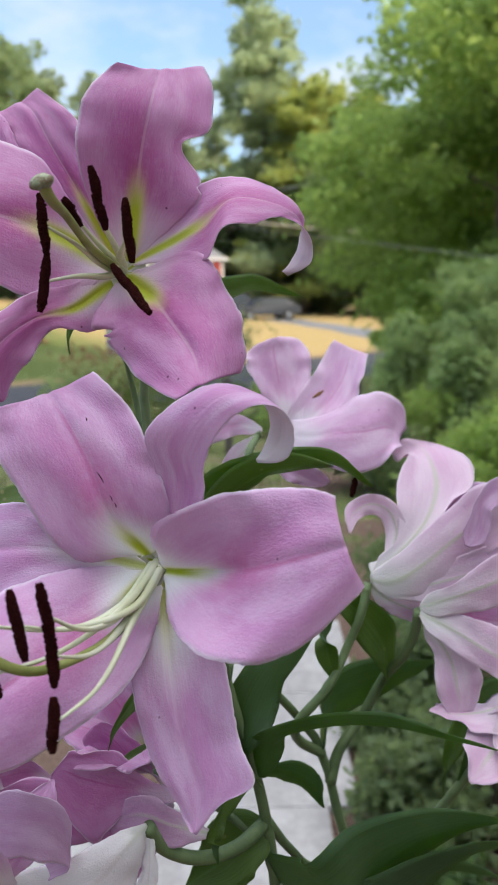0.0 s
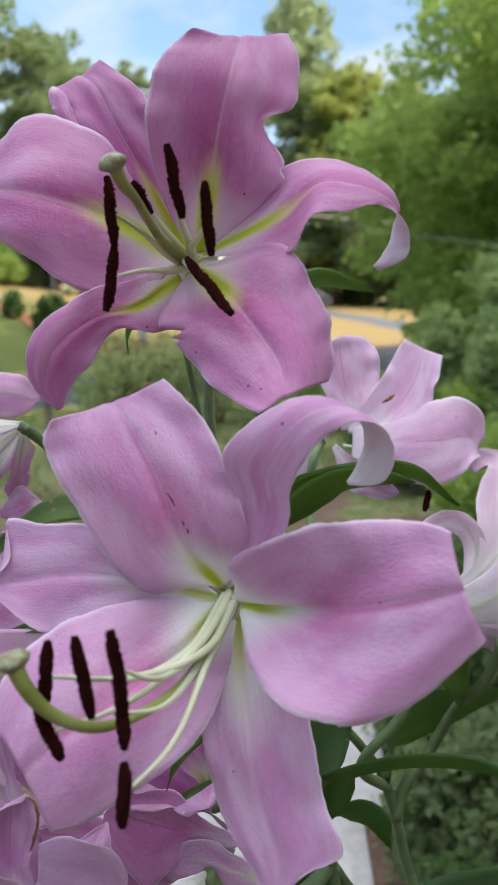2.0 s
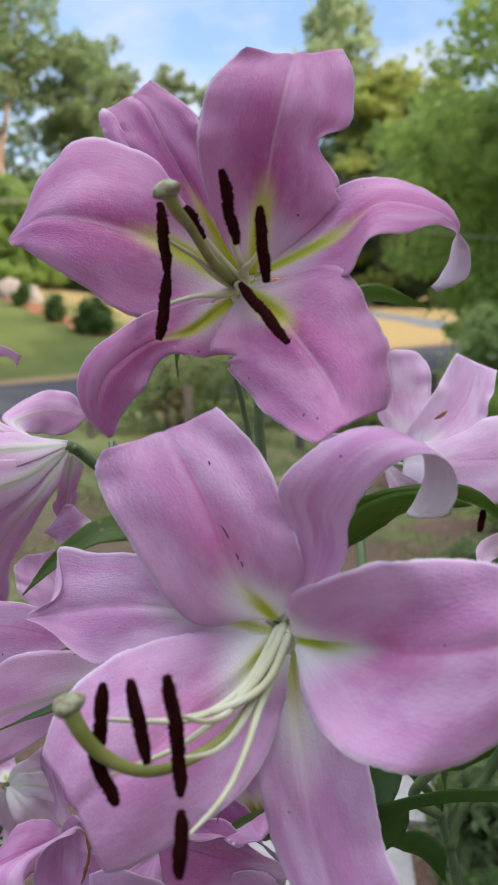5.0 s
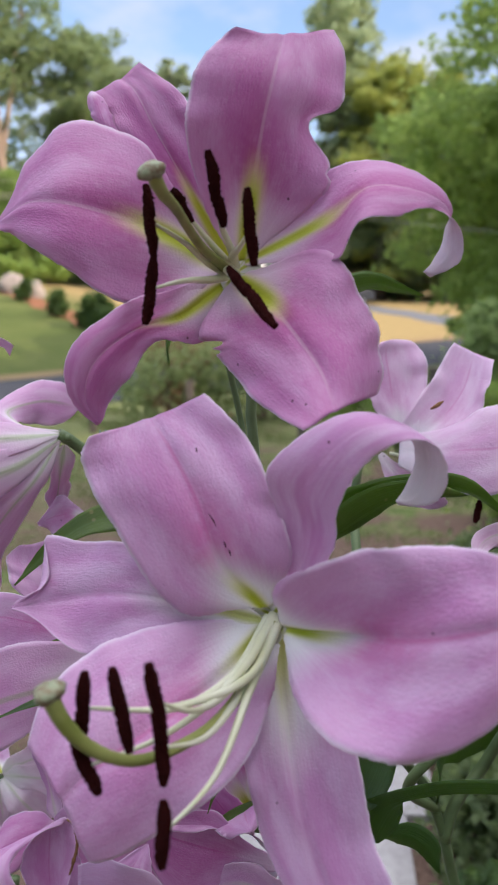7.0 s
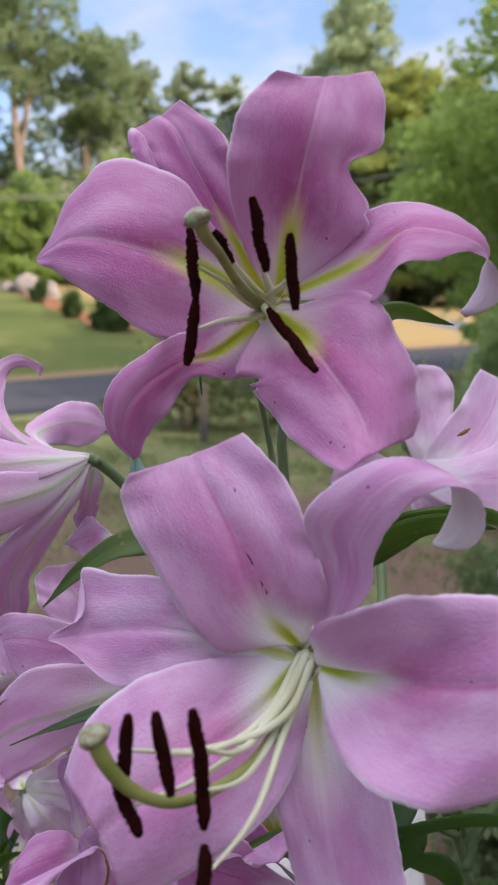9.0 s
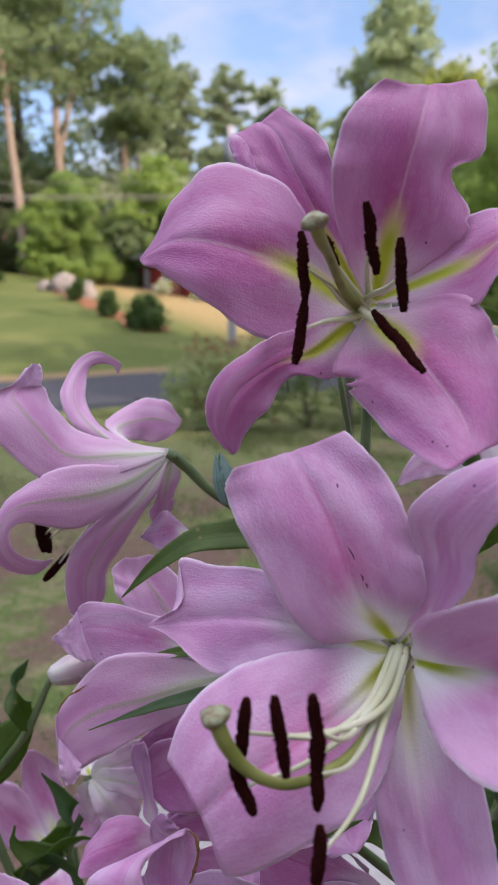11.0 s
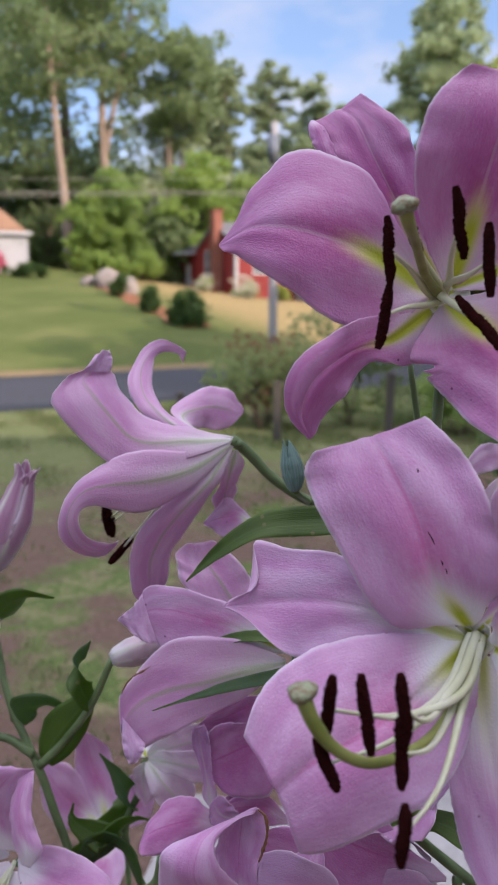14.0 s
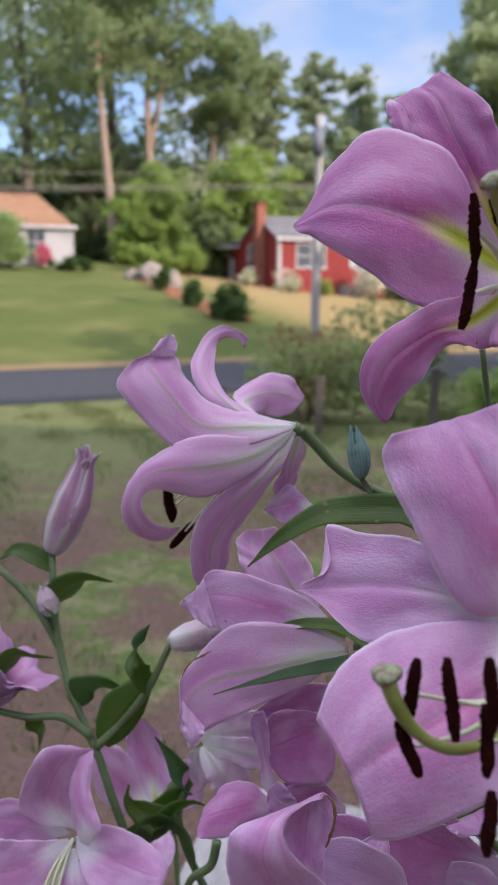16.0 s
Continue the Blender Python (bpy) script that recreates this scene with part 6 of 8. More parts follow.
petal_of(lower, (0.03, -0.905, 0.424), SEPAL, 181, True, 0.0, [(-4.1, -0.3, 0.1, 1, -4.6, -1, 2.7, 4.7, 0.4),
    (-11.6, -2.4, 2.9, 7, -8.6, -1.2, 7.4, 5.9, 0.3),
    (-34.2, -8.7, 11.1, 23, -11, -2.1, 12.1, 9.4, 0.2),
    (-63.2, -6.4, 13.6, -1, -17.7, -4.7, 21.8, -0.7, 0.9),
    (-87, -0.9, 10.1, -5, -24.2, -7.7, 23.8, -3.5, 0.5),
    (-97.6, -1.1, 8.3, -10, -18, -3.8, 26.2, -0.8, 3.5),
    (-102.3, -3.7, 7.8, -3, -10, -0.5, 11.6, -5.5, 4.1),
    (-111, -9.4, 8.4, -3, -0.6, 0, 0.6, 0, 0)])
stamens(lower, (0.0, -0.012, 0.003), [
    ((-54.5, -82.1, 21.1), (-57.4, -85.4, -2.9)), ((-59.7, -83.4, -2.3), (-51.3, -87.5, -19.7)), ((-44.9, -83.8, 23.6), (-40.3, -86.4, -4.6)),
    ((-31.9, -88.0, 27.7), (-29.2, -89.1, 2.7)), ((-31.6, -82.9, 8.3), (-29.9, -86.9, -15.6)), ((-28.4, -94.0, -15.6), (-28.8, -99.4, -35.7))],
    [(1.0, -4.3, 0.4), (-10.3, -34.0, -13.7), (-25.4, -63.9, -15.2), (-42.2, -79.1, -12.9), (-54.6, -87.0, -1.8), (-62.0, -89.8, 11.7), (-64.0, -89.7, 17.9)], 2)

# small dark scars on its top petal
for a_, b_ in (((-0.0727, 0.3339, 1.3706), (-0.0696, 0.3333, 1.3652)), ((-0.067, 0.3325, 1.3594), (-0.0659, 0.332, 1.3568)), ((-0.065, 0.3319, 1.3561), (-0.0642, 0.3317, 1.3536)), ((-0.078, 0.3428, 1.3949), (-0.0778, 0.3424, 1.3926))):
    c_ = np.array(lower.location) + np.array(main.location)
    child("scar", tube_mesh("scar", [np.array(a_) - c_, (np.array(a_) + np.array(b_)) / 2 - c_ + [0.0003, 0, 0], np.array(b_) - c_], [0.0001, 0.00024, 0.00028, 0.0001], [POLLEN], sides=6, rows=10), lower, "dark red scar")

# flower behind, facing away to the side
behind = flower_at(main, (0.0106, 0.5917, 1.3386), (-0.9, 0.2, -0.3), "pink lily seen from the side behind the others")
petal_of(behind, (-0.018, -0.983, 0.185), BACK, 167, False, 0.0, [(19.2, -0.5, 7.3, 3.9, -10.6, 1.8, 10.6, -1.8, 1),
    (15.5, 2.8, 22.9, -24.8, -17, 2, 17, -2, 4),
    (12.1, 9.4, 39.3, -33.2, -27.4, -1.5, 27.4, 1.5, 7),
    (9.7, 14.3, 55.1, -33.5, -31.7, -2.1, 31.7, 2.1, 6),
    (8.8, 17.7, 66.4, -35.1, -28.6, -8.4, 28.6, 8.4, 2),
    (10.4, 19.2, 72.8, -37.6, -18.4, -8.8, 18.4, 8.8, -2),
    (10.5, 20.9, 75.6, -45.2, -9, -4.9, 9, 4.9, -3)])
petal_of(behind, (-0.018, -0.983, 0.185), BACK, 168, False, 0.0, [(20.1, -3.4, 2.9, 13.5, -5.8, -5, 5.8, 5, 1),
    (38.1, 0.1, 12.6, 22.7, -17.4, -4.5, 17.4, 4.5, 6),
    (55.2, 8.7, 27, 25.3, -21.5, -0.6, 21.5, 0.6, 9),
    (65, 15.3, 40.6, 28.7, -20.4, 5.5, 20.4, -5.5, 9),
    (70.6, 22.3, 55.4, 29.5, -18.2, 7, 18.2, -7, 6),
    (73.8, 26.2, 64.4, 25.6, -16.1, 4.6, 16.1, -4.6, 3)])
petal_of(behind, (-0.018, -0.983, 0.185), BACK, 169, False, 0.0, [(16.4, -8.2, -0.4, 9.1, -11.5, -1.2, 11.5, 1.2, 0),
    (36.3, -19.3, -0.6, 21.3, -18.3, 2.4, 18.3, -2.4, -3),
    (55.2, -28.5, 3.4, 22.2, -26.5, 5.1, 26.5, -5.1, -5),
    (76, -32, 5.4, 16.9, -31.6, 7.4, 31.6, -7.4, -4),
    (94.3, -26.8, 6.9, 15.7, -26.1, 7, 26.1, -7, 1),
    (99.9, -21.1, 3.4, 36.3, -19.4, -1.9, 19.4, 1.9, 7),
    (104.8, -21.5, -3.5, 45.7, -8.3, -2.4, 8.3, 2.4, 5)])
petal_of(behind, (-0.018, -0.983, 0.185), BACK, 170, False, 0.25, [(3.5, 1.9, -5.8, 0, -2.1, -0.3, 2.1, 0.3, -0),
    (7.7, -0.5, -11.4, 1, -4.6, 1, 4.1, -0.5, -0),
    (20.4, -7.6, -28.3, 3, -12.1, 5, 10.2, -2.8, -0.1),
    (46.5, -10.5, -43.3, 1, -7.8, 3.1, 7, -9.6, 0)])
petal_of(behind, (-0.018, -0.983, 0.185), BACK, 171, False, 0.25, [(-2.3, 3.4, 1.6, 2, -1.4, -0.3, 1.4, 0.3, 0),
    (-7.4, 4.8, 2.6, 1, -4.2, -0.2, 4.2, 0.2, 0),
    (-23, 9.2, 5.6, -1, -8.9, 0.3, 8.9, -0.3, 0),
    (-41, 8, 0.2, 0, -7.7, 4.6, 10.2, -6.1, 0),
    (-53.2, 5.6, -11.3, 0, -0.6, 0, 0.6, 0, 0)])
petal_of(behind, (-0.018, -0.983, 0.185), BACK, 172, False, 0.25, [(-5.3, 2.5, -2.7, 159, -1, -1.1, 1, 1.1, -0),
    (-9.9, 3.9, -8.2, 163, -4.2, -2, 4.2, 2, -0),
    (-23.8, 8.2, -24.8, 175, -9.7, -4.8, 9.7, 4.8, 0),
    (-30.3, 4, -45.3, 181, -10.2, -3.6, 13.1, 2.9, -0),
    (-33.7, 1, -59.9, 181, -0.6, 0, 0.6, 0, 0)])
child("anther", anther_mesh((0.0684, -0.0334, -0.0309), (0.0644, -0.0412, -0.0441), 77), behind, "dark maroon pollen-dusted anther")
child("filament", tube_mesh("filament", [(0.01, -0.004, -0.004), (0.0574, -0.0197, -0.0129), (0.0684, -0.0334, -0.0309)], [0.0012, 0.001, 0.0006], [FILAMENT], sides=6, rows=12), behind)
child("scar", tube_mesh("scar", [(0.0377, -0.0078, 0.0287), (0.0417, -0.0079, 0.0308), (0.0468, -0.0066, 0.0342)], [0.0004, 0.0016, 0.0016, 0.0004], [WITHERED], sides=8, rows=12, rough=0.5, seed=3), behind, "small brown scar")
# drooping flower and white-backed one at the foot
low = flower_at(main, (-0.0497, 0.4025, 1.1455), (0.95, 0.2, -0.1), "pink lily low on the stem, half hidden")
petal_of(low, (0.098, -0.794, 0.6), ROSE, 175, False, 0.25, [(-0.3, -4.2, 4.2, 26, -1.2, -0.2, 1.2, 0.2, 0),
    (-5.4, -4, 5.4, 26, -4.1, 0.2, 4.3, 0.7, -0.1),
    (-20.6, -3.4, 8.9, 26, -7.4, 1.6, 8.2, 2, -0.2),
    (-39.9, -7.1, 16, 23, -22.3, -7.6, 20.5, 3.6, 0.5),
    (-57, -10.6, 24.5, 20, -33.5, -19.1, 14.4, 4.2, 0.7),
    (-69.4, -12.5, 30.8, 28, -17.4, 0.3, 9.1, -4.2, 0.5),
    (-74.1, -13.3, 26.9, 17, -3.7, 3.3, 2.2, -3.7, 0)])
petal_of(low, (0.098, -0.794, 0.6), PLAIN, 176, False, 0.25, [(18.9, 0.3, -24.2, -161, -1.6, 0.7, 1.6, -0.7, -0),
    (13.2, -1.6, -21.1, -161, -3.8, 1.5, 4.6, -1.8, -0),
    (-4.1, -7.4, -11.5, -159, -9.4, 3.9, 12.6, -5.2, -0),
    (-23.8, -8.7, -2.3, -154, -11.8, -1, 17.2, -0.1, -0.1),
    (-35.7, -9, -3.7, -155, -9.7, -3.9, 9.3, 6.8, -0),
    (-41.6, -9.2, -4.3, -155, -1.7, -0.2, 2.5, 0.4, 0)])
petal_of(low, (0.098, -0.794, 0.6), ROSE, 177, False, 0.25, [(-8.2, 6.2, 5.4, -149, -1.5, 0.9, 1.5, -0.9, 0),
    (-13.9, 8.2, 9, -106, -3.9, 0.8, 4.5, -1.5, 0),
    (-31.2, 14.1, 19.9, 23, -7.4, 0.6, 9.7, -3.2, 0),
    (-43.9, 12.4, 36.9, 29, -12.3, 2.2, 8.7, -3.4, 0.3),
    (-53.1, 8.9, 45.1, 32, -13.4, 0.5, 9.4, -3.4, 0.8)])
petal_of(low, (0.098, -0.794, 0.6), ROSE, 178, False, 0.25, [(-4.9, 4.5, -3.2, 22, -1.7, 0.5, 1.7, -0.5, -0),
    (-12.6, 5.2, -5.6, 22, -4.6, 1.6, 4.7, -1.1, 0),
    (-35.5, 7.5, -12.7, 24, -13.4, 4.7, 13.7, -3, 0),
    (-69.5, 1.7, -15.3, 27, -14.2, 1.7, 21.4, -2.5, -0),
    (-100.6, -0.6, -0.9, 24, -15.8, -6.8, 18.5, 0.6, 0.6),
    (-119.2, -3.7, 9.6, 24, -0.3, 0, 0.3, 0, 0)])
petal_of(low, (0.098, -0.794, 0.6), PLAIN, 179, False, 0.25, [(-4.9, 4.1, -4.9, 9, -1.7, 0.9, 1.7, -0.9, 0),
    (-10.5, 3.9, -12.1, 11, -4.4, 1.3, 4.1, -1, 0),
    (-27.2, 3.3, -33.6, 15, -12.4, 2.5, 11.2, -1.3, 0),
    (-48.6, 0.6, -46.8, 17, -16.2, -1.2, 13.7, 0.8, 0),
    (-61.8, -6.5, -56.4, 17, -0.3, 0, 0.3, 0, 0)])
plain_lily(main, (-0.0709, 0.4473, 1.1404), (-0.085, 0.4259, 1.1865), [
    (0, 14, 60, 0.085, 0.02, 0), (60, 14, 65, 0.085, 0.022, 0), (-60, 14, 65, 0.085, 0.02, 0), (-120, 14, 70, 0.08, 0.022, 0), (180, 14, 60, 0.08, 0.02, 0), (120, 14, 65, 0.08, 0.022, 0)], seed=21, label="pale pink lily tucked behind the others", pollen=False)
stem(main, [(-0.0695, 0.449, 1.136), (-0.055, 0.455, 1.12), (-0.02, 0.445, 1.1), (0.003, 0.439, 1.08)], [0.003, 0.0034, 0.004], "pedicel")
white_backed = flower_at(main, (-0.0676, 0.3861, 1.1406), (0.3, 0.3, -0.9), "white-backed lily nodding on a curved pedicel")
petal_of(white_backed, (0.135, -0.773, 0.62), WHITE, 187, False, 0.0, [(-0.6, 0.1, 0.6, -151.2, -1.8, 0.1, 1.8, -0.1, 0.2),
    (-3.1, -5.7, 1.3, -151.6, -5.1, 3.2, 5.1, -3.2, 1),
    (-6.6, -12.9, 2.3, -165.6, -9.2, 4.3, 9.2, -4.3, 4),
    (-13.7, -20.8, -2.3, -165.2, -14.3, 5.4, 14.3, -5.4, 6),
    (-22.3, -26, -10.4, -161.9, -18.7, 8.2, 18.7, -8.2, 6),
    (-35.4, -30.7, -18.1, -164.1, -25.7, 13.8, 25.7, -13.8, 5),
    (-49.3, -35.8, -25.4, -164.1, -34, 13.9, 34, -13.9, 4)])
petal_of(white_backed, (0.135, -0.773, 0.62), WHITE, 188, False, 0.0, [(0.2, 0.3, -2.7, 176.9, -1.5, -0.5, 1.5, 0.5, 0.2),
    (0.8, -2.2, -6.8, 176.3, -2.6, -0.6, 2.6, 0.6, 1),
    (1.4, -8.1, -13.6, 178.4, -3.8, -0.9, 3.8, 0.9, 1.5),
    (1.1, -14.2, -22.9, 178.5, -5.5, -1.3, 5.5, 1.3, 1.5),
    (-0.6, -20.6, -37, 178.7, -7.4, -1.9, 7.4, 1.9, 1)])
petal_of(white_backed, (0.135, -0.773, 0.62), TIPS, 189, False, 0.25, [(-61, -23.3, -13.2, -5, -1.3, 0.9, 1.3, -0.9, 0),
    (-55.4, -25.4, -8.4, 11, -4.8, 3.7, 3.6, -1.8, 0.2),
    (-38.6, -31.5, 6.1, 61, -6.8, 12.2, 2.1, -4.4, 0.6),
    (-45.2, -35.4, 27.9, 194, -12, 7.4, 15.2, -10.6, -0.2),
    (-60.1, -39.2, 34.7, 208, -17.7, 0.4, 18.6, -2, -0.1),
    (-78, -39, 35.9, 208, -17.1, 0.7, 19.4, -0.8, -0)])
petal_of(white_backed, (0.135, -0.773, 0.62), WHITE, 190, False, 0.25, [(-1.7, 3.6, -7.7, 14, -1.5, 0.6, 1.5, -0.6, -0),
    (-6, 1.2, -13.2, 14, -4.2, 1.2, 4.2, -1.2, -0),
    (-19, -6, -29.7, 15, -11.6, 2.9, 11.6, -2.9, 0),
    (-39.3, -9.3, -45.5, 17, -14.1, -1, 13, -0.2, -0),
    (-56.3, -12.3, -59.8, 16, -10.5, -1.7, 11.7, 0.6, -0)])
for i, (pts, w, roll, fold) in enumerate([
    ([(-0.045, 0.45, 1.44), (-0.012, 0.521, 1.453), (0.004, 0.532, 1.456), (0.02, 0.541, 1.452), (0.038, 0.551, 1.447)], 0.016, 35, 0.3),
    ([(-0.045, 0.446, 1.32), (-0.01, 0.447, 1.338), (0.019, 0.458, 1.342), (0.047, 0.459, 1.345), (0.076, 0.455, 1.328)], 0.019, 30, 0.4),
    ([(-0.03, 0.436, 1.32), (0.011, 0.438, 1.344), (0.029, 0.448, 1.344), (0.051, 0.458, 1.341)], 0.02, 25, 0.4),
    ([(-0.013, 0.44, 1.151), (-0.007, 0.435, 1.181), (0.008, 0.441, 1.209), (0.028, 0.454, 1.222), (0.044, 0.467, 1.236)], 0.026, 75, 0.2),
    ([(-0.002, 0.437, 1.136), (0.011, 0.423, 1.172), (0.036, 0.425, 1.178), (0.079, 0.425, 1.179), (0.119, 0.414, 1.175), (0.151, 0.404, 1.172)], 0.021, 20, 0.35),
    ([(0.004, 0.44, 1.06), (0.044, 0.403, 1.069), (0.075, 0.4, 1.104), (0.109, 0.395, 1.127), (0.147, 0.387, 1.14)], 0.055, 40, 0.2),
    ([(0.003, 0.446, 1.132), (0.019, 0.455, 1.125), (0.035, 0.462, 1.111), (0.045, 0.468, 1.088)], 0.016, 40, 0.3),
    ([(-0.008, 0.43, 1.14), (-0.022, 0.416, 1.134), (-0.028, 0.404, 1.127), (-0.03, 0.401, 1.113), (-0.027, 0.399, 1.103)], 0.012, 60, 0.3),
    ([(0.004, 0.438, 1.09), (-0.013, 0.437, 1.087), (-0.029, 0.434, 1.073), (-0.052, 0.431, 1.059)], 0.034, 40, 0.2),
    ([(-0.03, 0.445, 1.2), (-0.1, 0.452, 1.232), (-0.1481, 0.452, 1.2309), (-0.1651, 0.4486, 1.2274), (-0.1895, 0.4456, 1.2205), (-0.2142, 0.4419, 1.2107), (-0.2333, 0.44, 1.2023)], 0.0095, 15, 0.3),
    ([(-0.03, 0.445, 1.22), (-0.1, 0.452, 1.232), (-0.1375, 0.4616, 1.2413), (-0.1503, 0.4636, 1.2469), (-0.1718, 0.4624, 1.2492), (-0.1934, 0.4608, 1.2446), (-0.2116, 0.4592, 1.2365), (-0.2253, 0.4563, 1.2312)], 0.0105, 18, 0.3),
    ([(0.012, 0.434, 0.95), (0.05, 0.38, 0.97), (0.1, 0.34, 0.93)], 0.03, 10, 0.3), ([(0.012, 0.434, 0.88), (-0.05, 0.4, 0.9), (-0.1, 0.38, 0.85)], 0.03, -10, 0.3)]):
    leaf(main, pts, w * 1.3, roll + 22, fold, seed=400 + i, under_up=i in (0, 1, 2, 9))
leaf(main, [(-0.02, 0.44, 1.2), (-0.055, 0.42, 1.222), (-0.0726, 0.4012, 1.2153), (-0.0786, 0.3951, 1.2103), (-0.0835, 0.3887, 1.2042), (-0.0881, 0.3861, 1.1915)], 0.012, 50, 0.3, seed=420)
leaf(main, [(0.0, 0.44, 1.13), (-0.02, 0.43, 1.17)] + [(-0.0353, 0.4051, 1.1715), (-0.0566, 0.4073, 1.1776), (-0.078, 0.4072, 1.1734), (-0.0934, 0.4071, 1.1635)], 0.02, 40, 0.3, seed=421)

leaf(main, [(-0.069, 0.45, 1.44), (-0.1023, 0.4679, 1.4455), (-0.1098, 0.4604, 1.4339), (-0.1112, 0.4536, 1.4257), (-0.1101, 0.4517, 1.4162)], 0.009, 60, 0.3, seed=422)

# the plant beside it
side_plant = plant_root("pink lily plant with white-ribbed flowers turned away", 0.08, 0.488)
stem(side_plant, [(0.085, 0.485, -0.02), (0.083, 0.488, 0.5), (0.08, 0.488, 0.936), (0.068, 0.501, 1.022), (0.056, 0.509, 1.066), (0.05, 0.515, 1.096), (0.018, 0.501, 1.153), (-0.003, 0.478, 1.189)], [0.0055, 0.0053, 0.005, 0.0048, 0.0042, 0.003])
stem(side_plant, [(0.0805, 0.5007, 1.2445), (0.075, 0.4955, 1.224), (0.066, 0.496, 1.2), (0.049, 0.485, 1.171), (0.028, 0.478, 1.15), (0.03, 0.5, 1.12), (0.048, 0.514, 1.1)], [0.0032, 0.0032, 0.0035, 0.004], "pedicel")
stem(side_plant, [(0.113, 0.4836, 1.2297), (0.1133, 0.4892, 1.2173), (0.108, 0.505, 1.185), (0.097, 0.523, 1.158), (0.08, 0.526, 1.122), (0.06, 0.517, 1.096), (0.054, 0.511, 1.076)], [0.0034, 0.0036, 0.004, 0.0045], "pedicel")
ribbed = flower_at(side_plant, (0.0804, 0.4998, 1.2452), (-0.25, -0.2, -0.94), "pink lily with white ribs seen from behind")
petal_of(ribbed, (-0.147, -0.915, 0.375), RIBBED, 168, False, 0.25, [(3.5, 1, 5, 169, -1.9, 0.6, 1.5, -0.3, -0),
    (7, 3, 8.6, 173, -6.9, 1.3, 6.1, -2.1, 0.2),
    (17.8, 9.1, 19.5, 186, -5.6, 3.3, 3.4, -7.6, 1),
    (23, 17, 33.2, 171, -9.1, -3.1, 8.1, -2.2, 0.4),
    (16.8, 19.9, 47.6, 183, -7.4, -2.2, 8.4, -0.6, -0.3),
    (2.9, 15.8, 53.2, 192, -7.8, -0.5, 7.9, -0.8, -0.2),
    (-9.7, 9.7, 48.6, 198, -6.8, -0.1, 5.8, 0.8, 0.2),
    (-13.4, -2.7, 37.9, 198, -1, 0, 1, 0, 0)])
petal_of(ribbed, (-0.147, -0.915, 0.375), RIBBED, 169, False, 0.25, [(4.8, 1, 5, 166, -1.7, -0.1, 1.7, 0.1, 0),
    (10.3, 3.2, 9.2, 169, -6.6, 3.6, 6.4, 0, -0.4),
    (27, 9.6, 21.8, 180, -7.9, 14.5, 7.2, -0.1, -1.8),
    (48.2, 23.9, 41.5, 181, -11.5, 17.4, 25.5, -3.8, -5.1),
    (57.8, 43.2, 61, 170, -28.2, 5.2, 28.3, 2.6, -2.8),
    (56.3, 61.3, 75.2, 161, -30.6, -4.1, 16.6, 4.1, -1.4),
    (52.9, 77.8, 81.3, 161, -18.8, -13, 21.9, 6.1, 3.5),
    (39.3, 82, 87.3, 174, -3.5, -10.2, 13.3, 6.5, 1.3)])
petal_of(ribbed, (-0.147, -0.915, 0.375), RIBBED, 170, False, 0.0, [(1.5, 0, 1.7, 164.5, -3.6, 0.8, 3.6, -0.8, 0.3),
    (10.4, -4.2, 1, 166, -11.2, 1.9, 11.2, -1.9, 2),
    (22.9, -9.1, 6.4, 172.1, -15.4, -1.9, 15.4, 1.9, 3.5),
    (38.3, -11.8, 18.4, 175, -17.3, -6.5, 17.3, 6.5, 4),
    (56.7, -11.7, 33.8, 177.5, -18.8, -9, 18.8, 9, 3),
    (76.6, -12.3, 48.3, 174.9, -22.1, -10.9, 22.1, 10.9, 2),
    (93.4, -12.5, 54.6, 173.3, -19.6, -8.1, 19.6, 8.1, 0)])
petal_of(ribbed, (-0.147, -0.915, 0.375), RIBBED, 171, False, 0.25, [(2.1, -0, -0, 169, -1.8, 0, 1.3, -0, 0),
    (9.9, -2.5, 0.1, 169, -7.2, -0.3, 5.8, 0.2, 0),
    (33.5, -9.9, 0.5, 170, -11.4, -1.4, 7.6, 0.9, -0),
    (61.4, -18.1, 9.8, 174, -15.5, -9.4, 14.4, 4.1, -0.6),
    (89.8, -21.4, 18.3, 169, -23.7, -6.9, 17.3, 2.5, -0.2)])
petal_of(ribbed, (-0.147, -0.915, 0.375), RIBBED, 172, False, 0.0, [(3.3, 4.2, -3.4, 177.2, -2.4, 0.5, 2.4, -0.5, 0.2),
    (10.2, 1, -10.5, 179.3, -6.1, -2.6, 6.1, 2.6, 2),
    (24, -1.5, -18, 173.4, -8.1, -5.6, 8.1, 5.6, 3),
    (38.4, -1.2, -22.2, 164.4, -9.4, -9.1, 9.4, 9.1, 2),
    (52.5, 0.8, -22.7, 159.1, -10.2, -12.3, 10.2, 12.3, 0)])
petal_of(ribbed, (-0.147, -0.915, 0.375), RIBBED, 173, False, 0.25, [(4.2, 9.7, -2.6, -16, -1.2, 0.2, 1.9, -0.1, 0),
    (12, 13.2, 2.2, -15, -6, -0.1, 7, 0.7, 0.1),
    (35.4, 23.9, 16.6, -12, -13.4, -0.9, 14.9, 3, 0.3),
    (70.9, 37.8, 33.8, -12, -19.6, -2.4, 17.2, 3.6, 0.1),
    (98.5, 39.9, 43.9, -13, -22.4, 3.1, 19.8, -2, 0)])
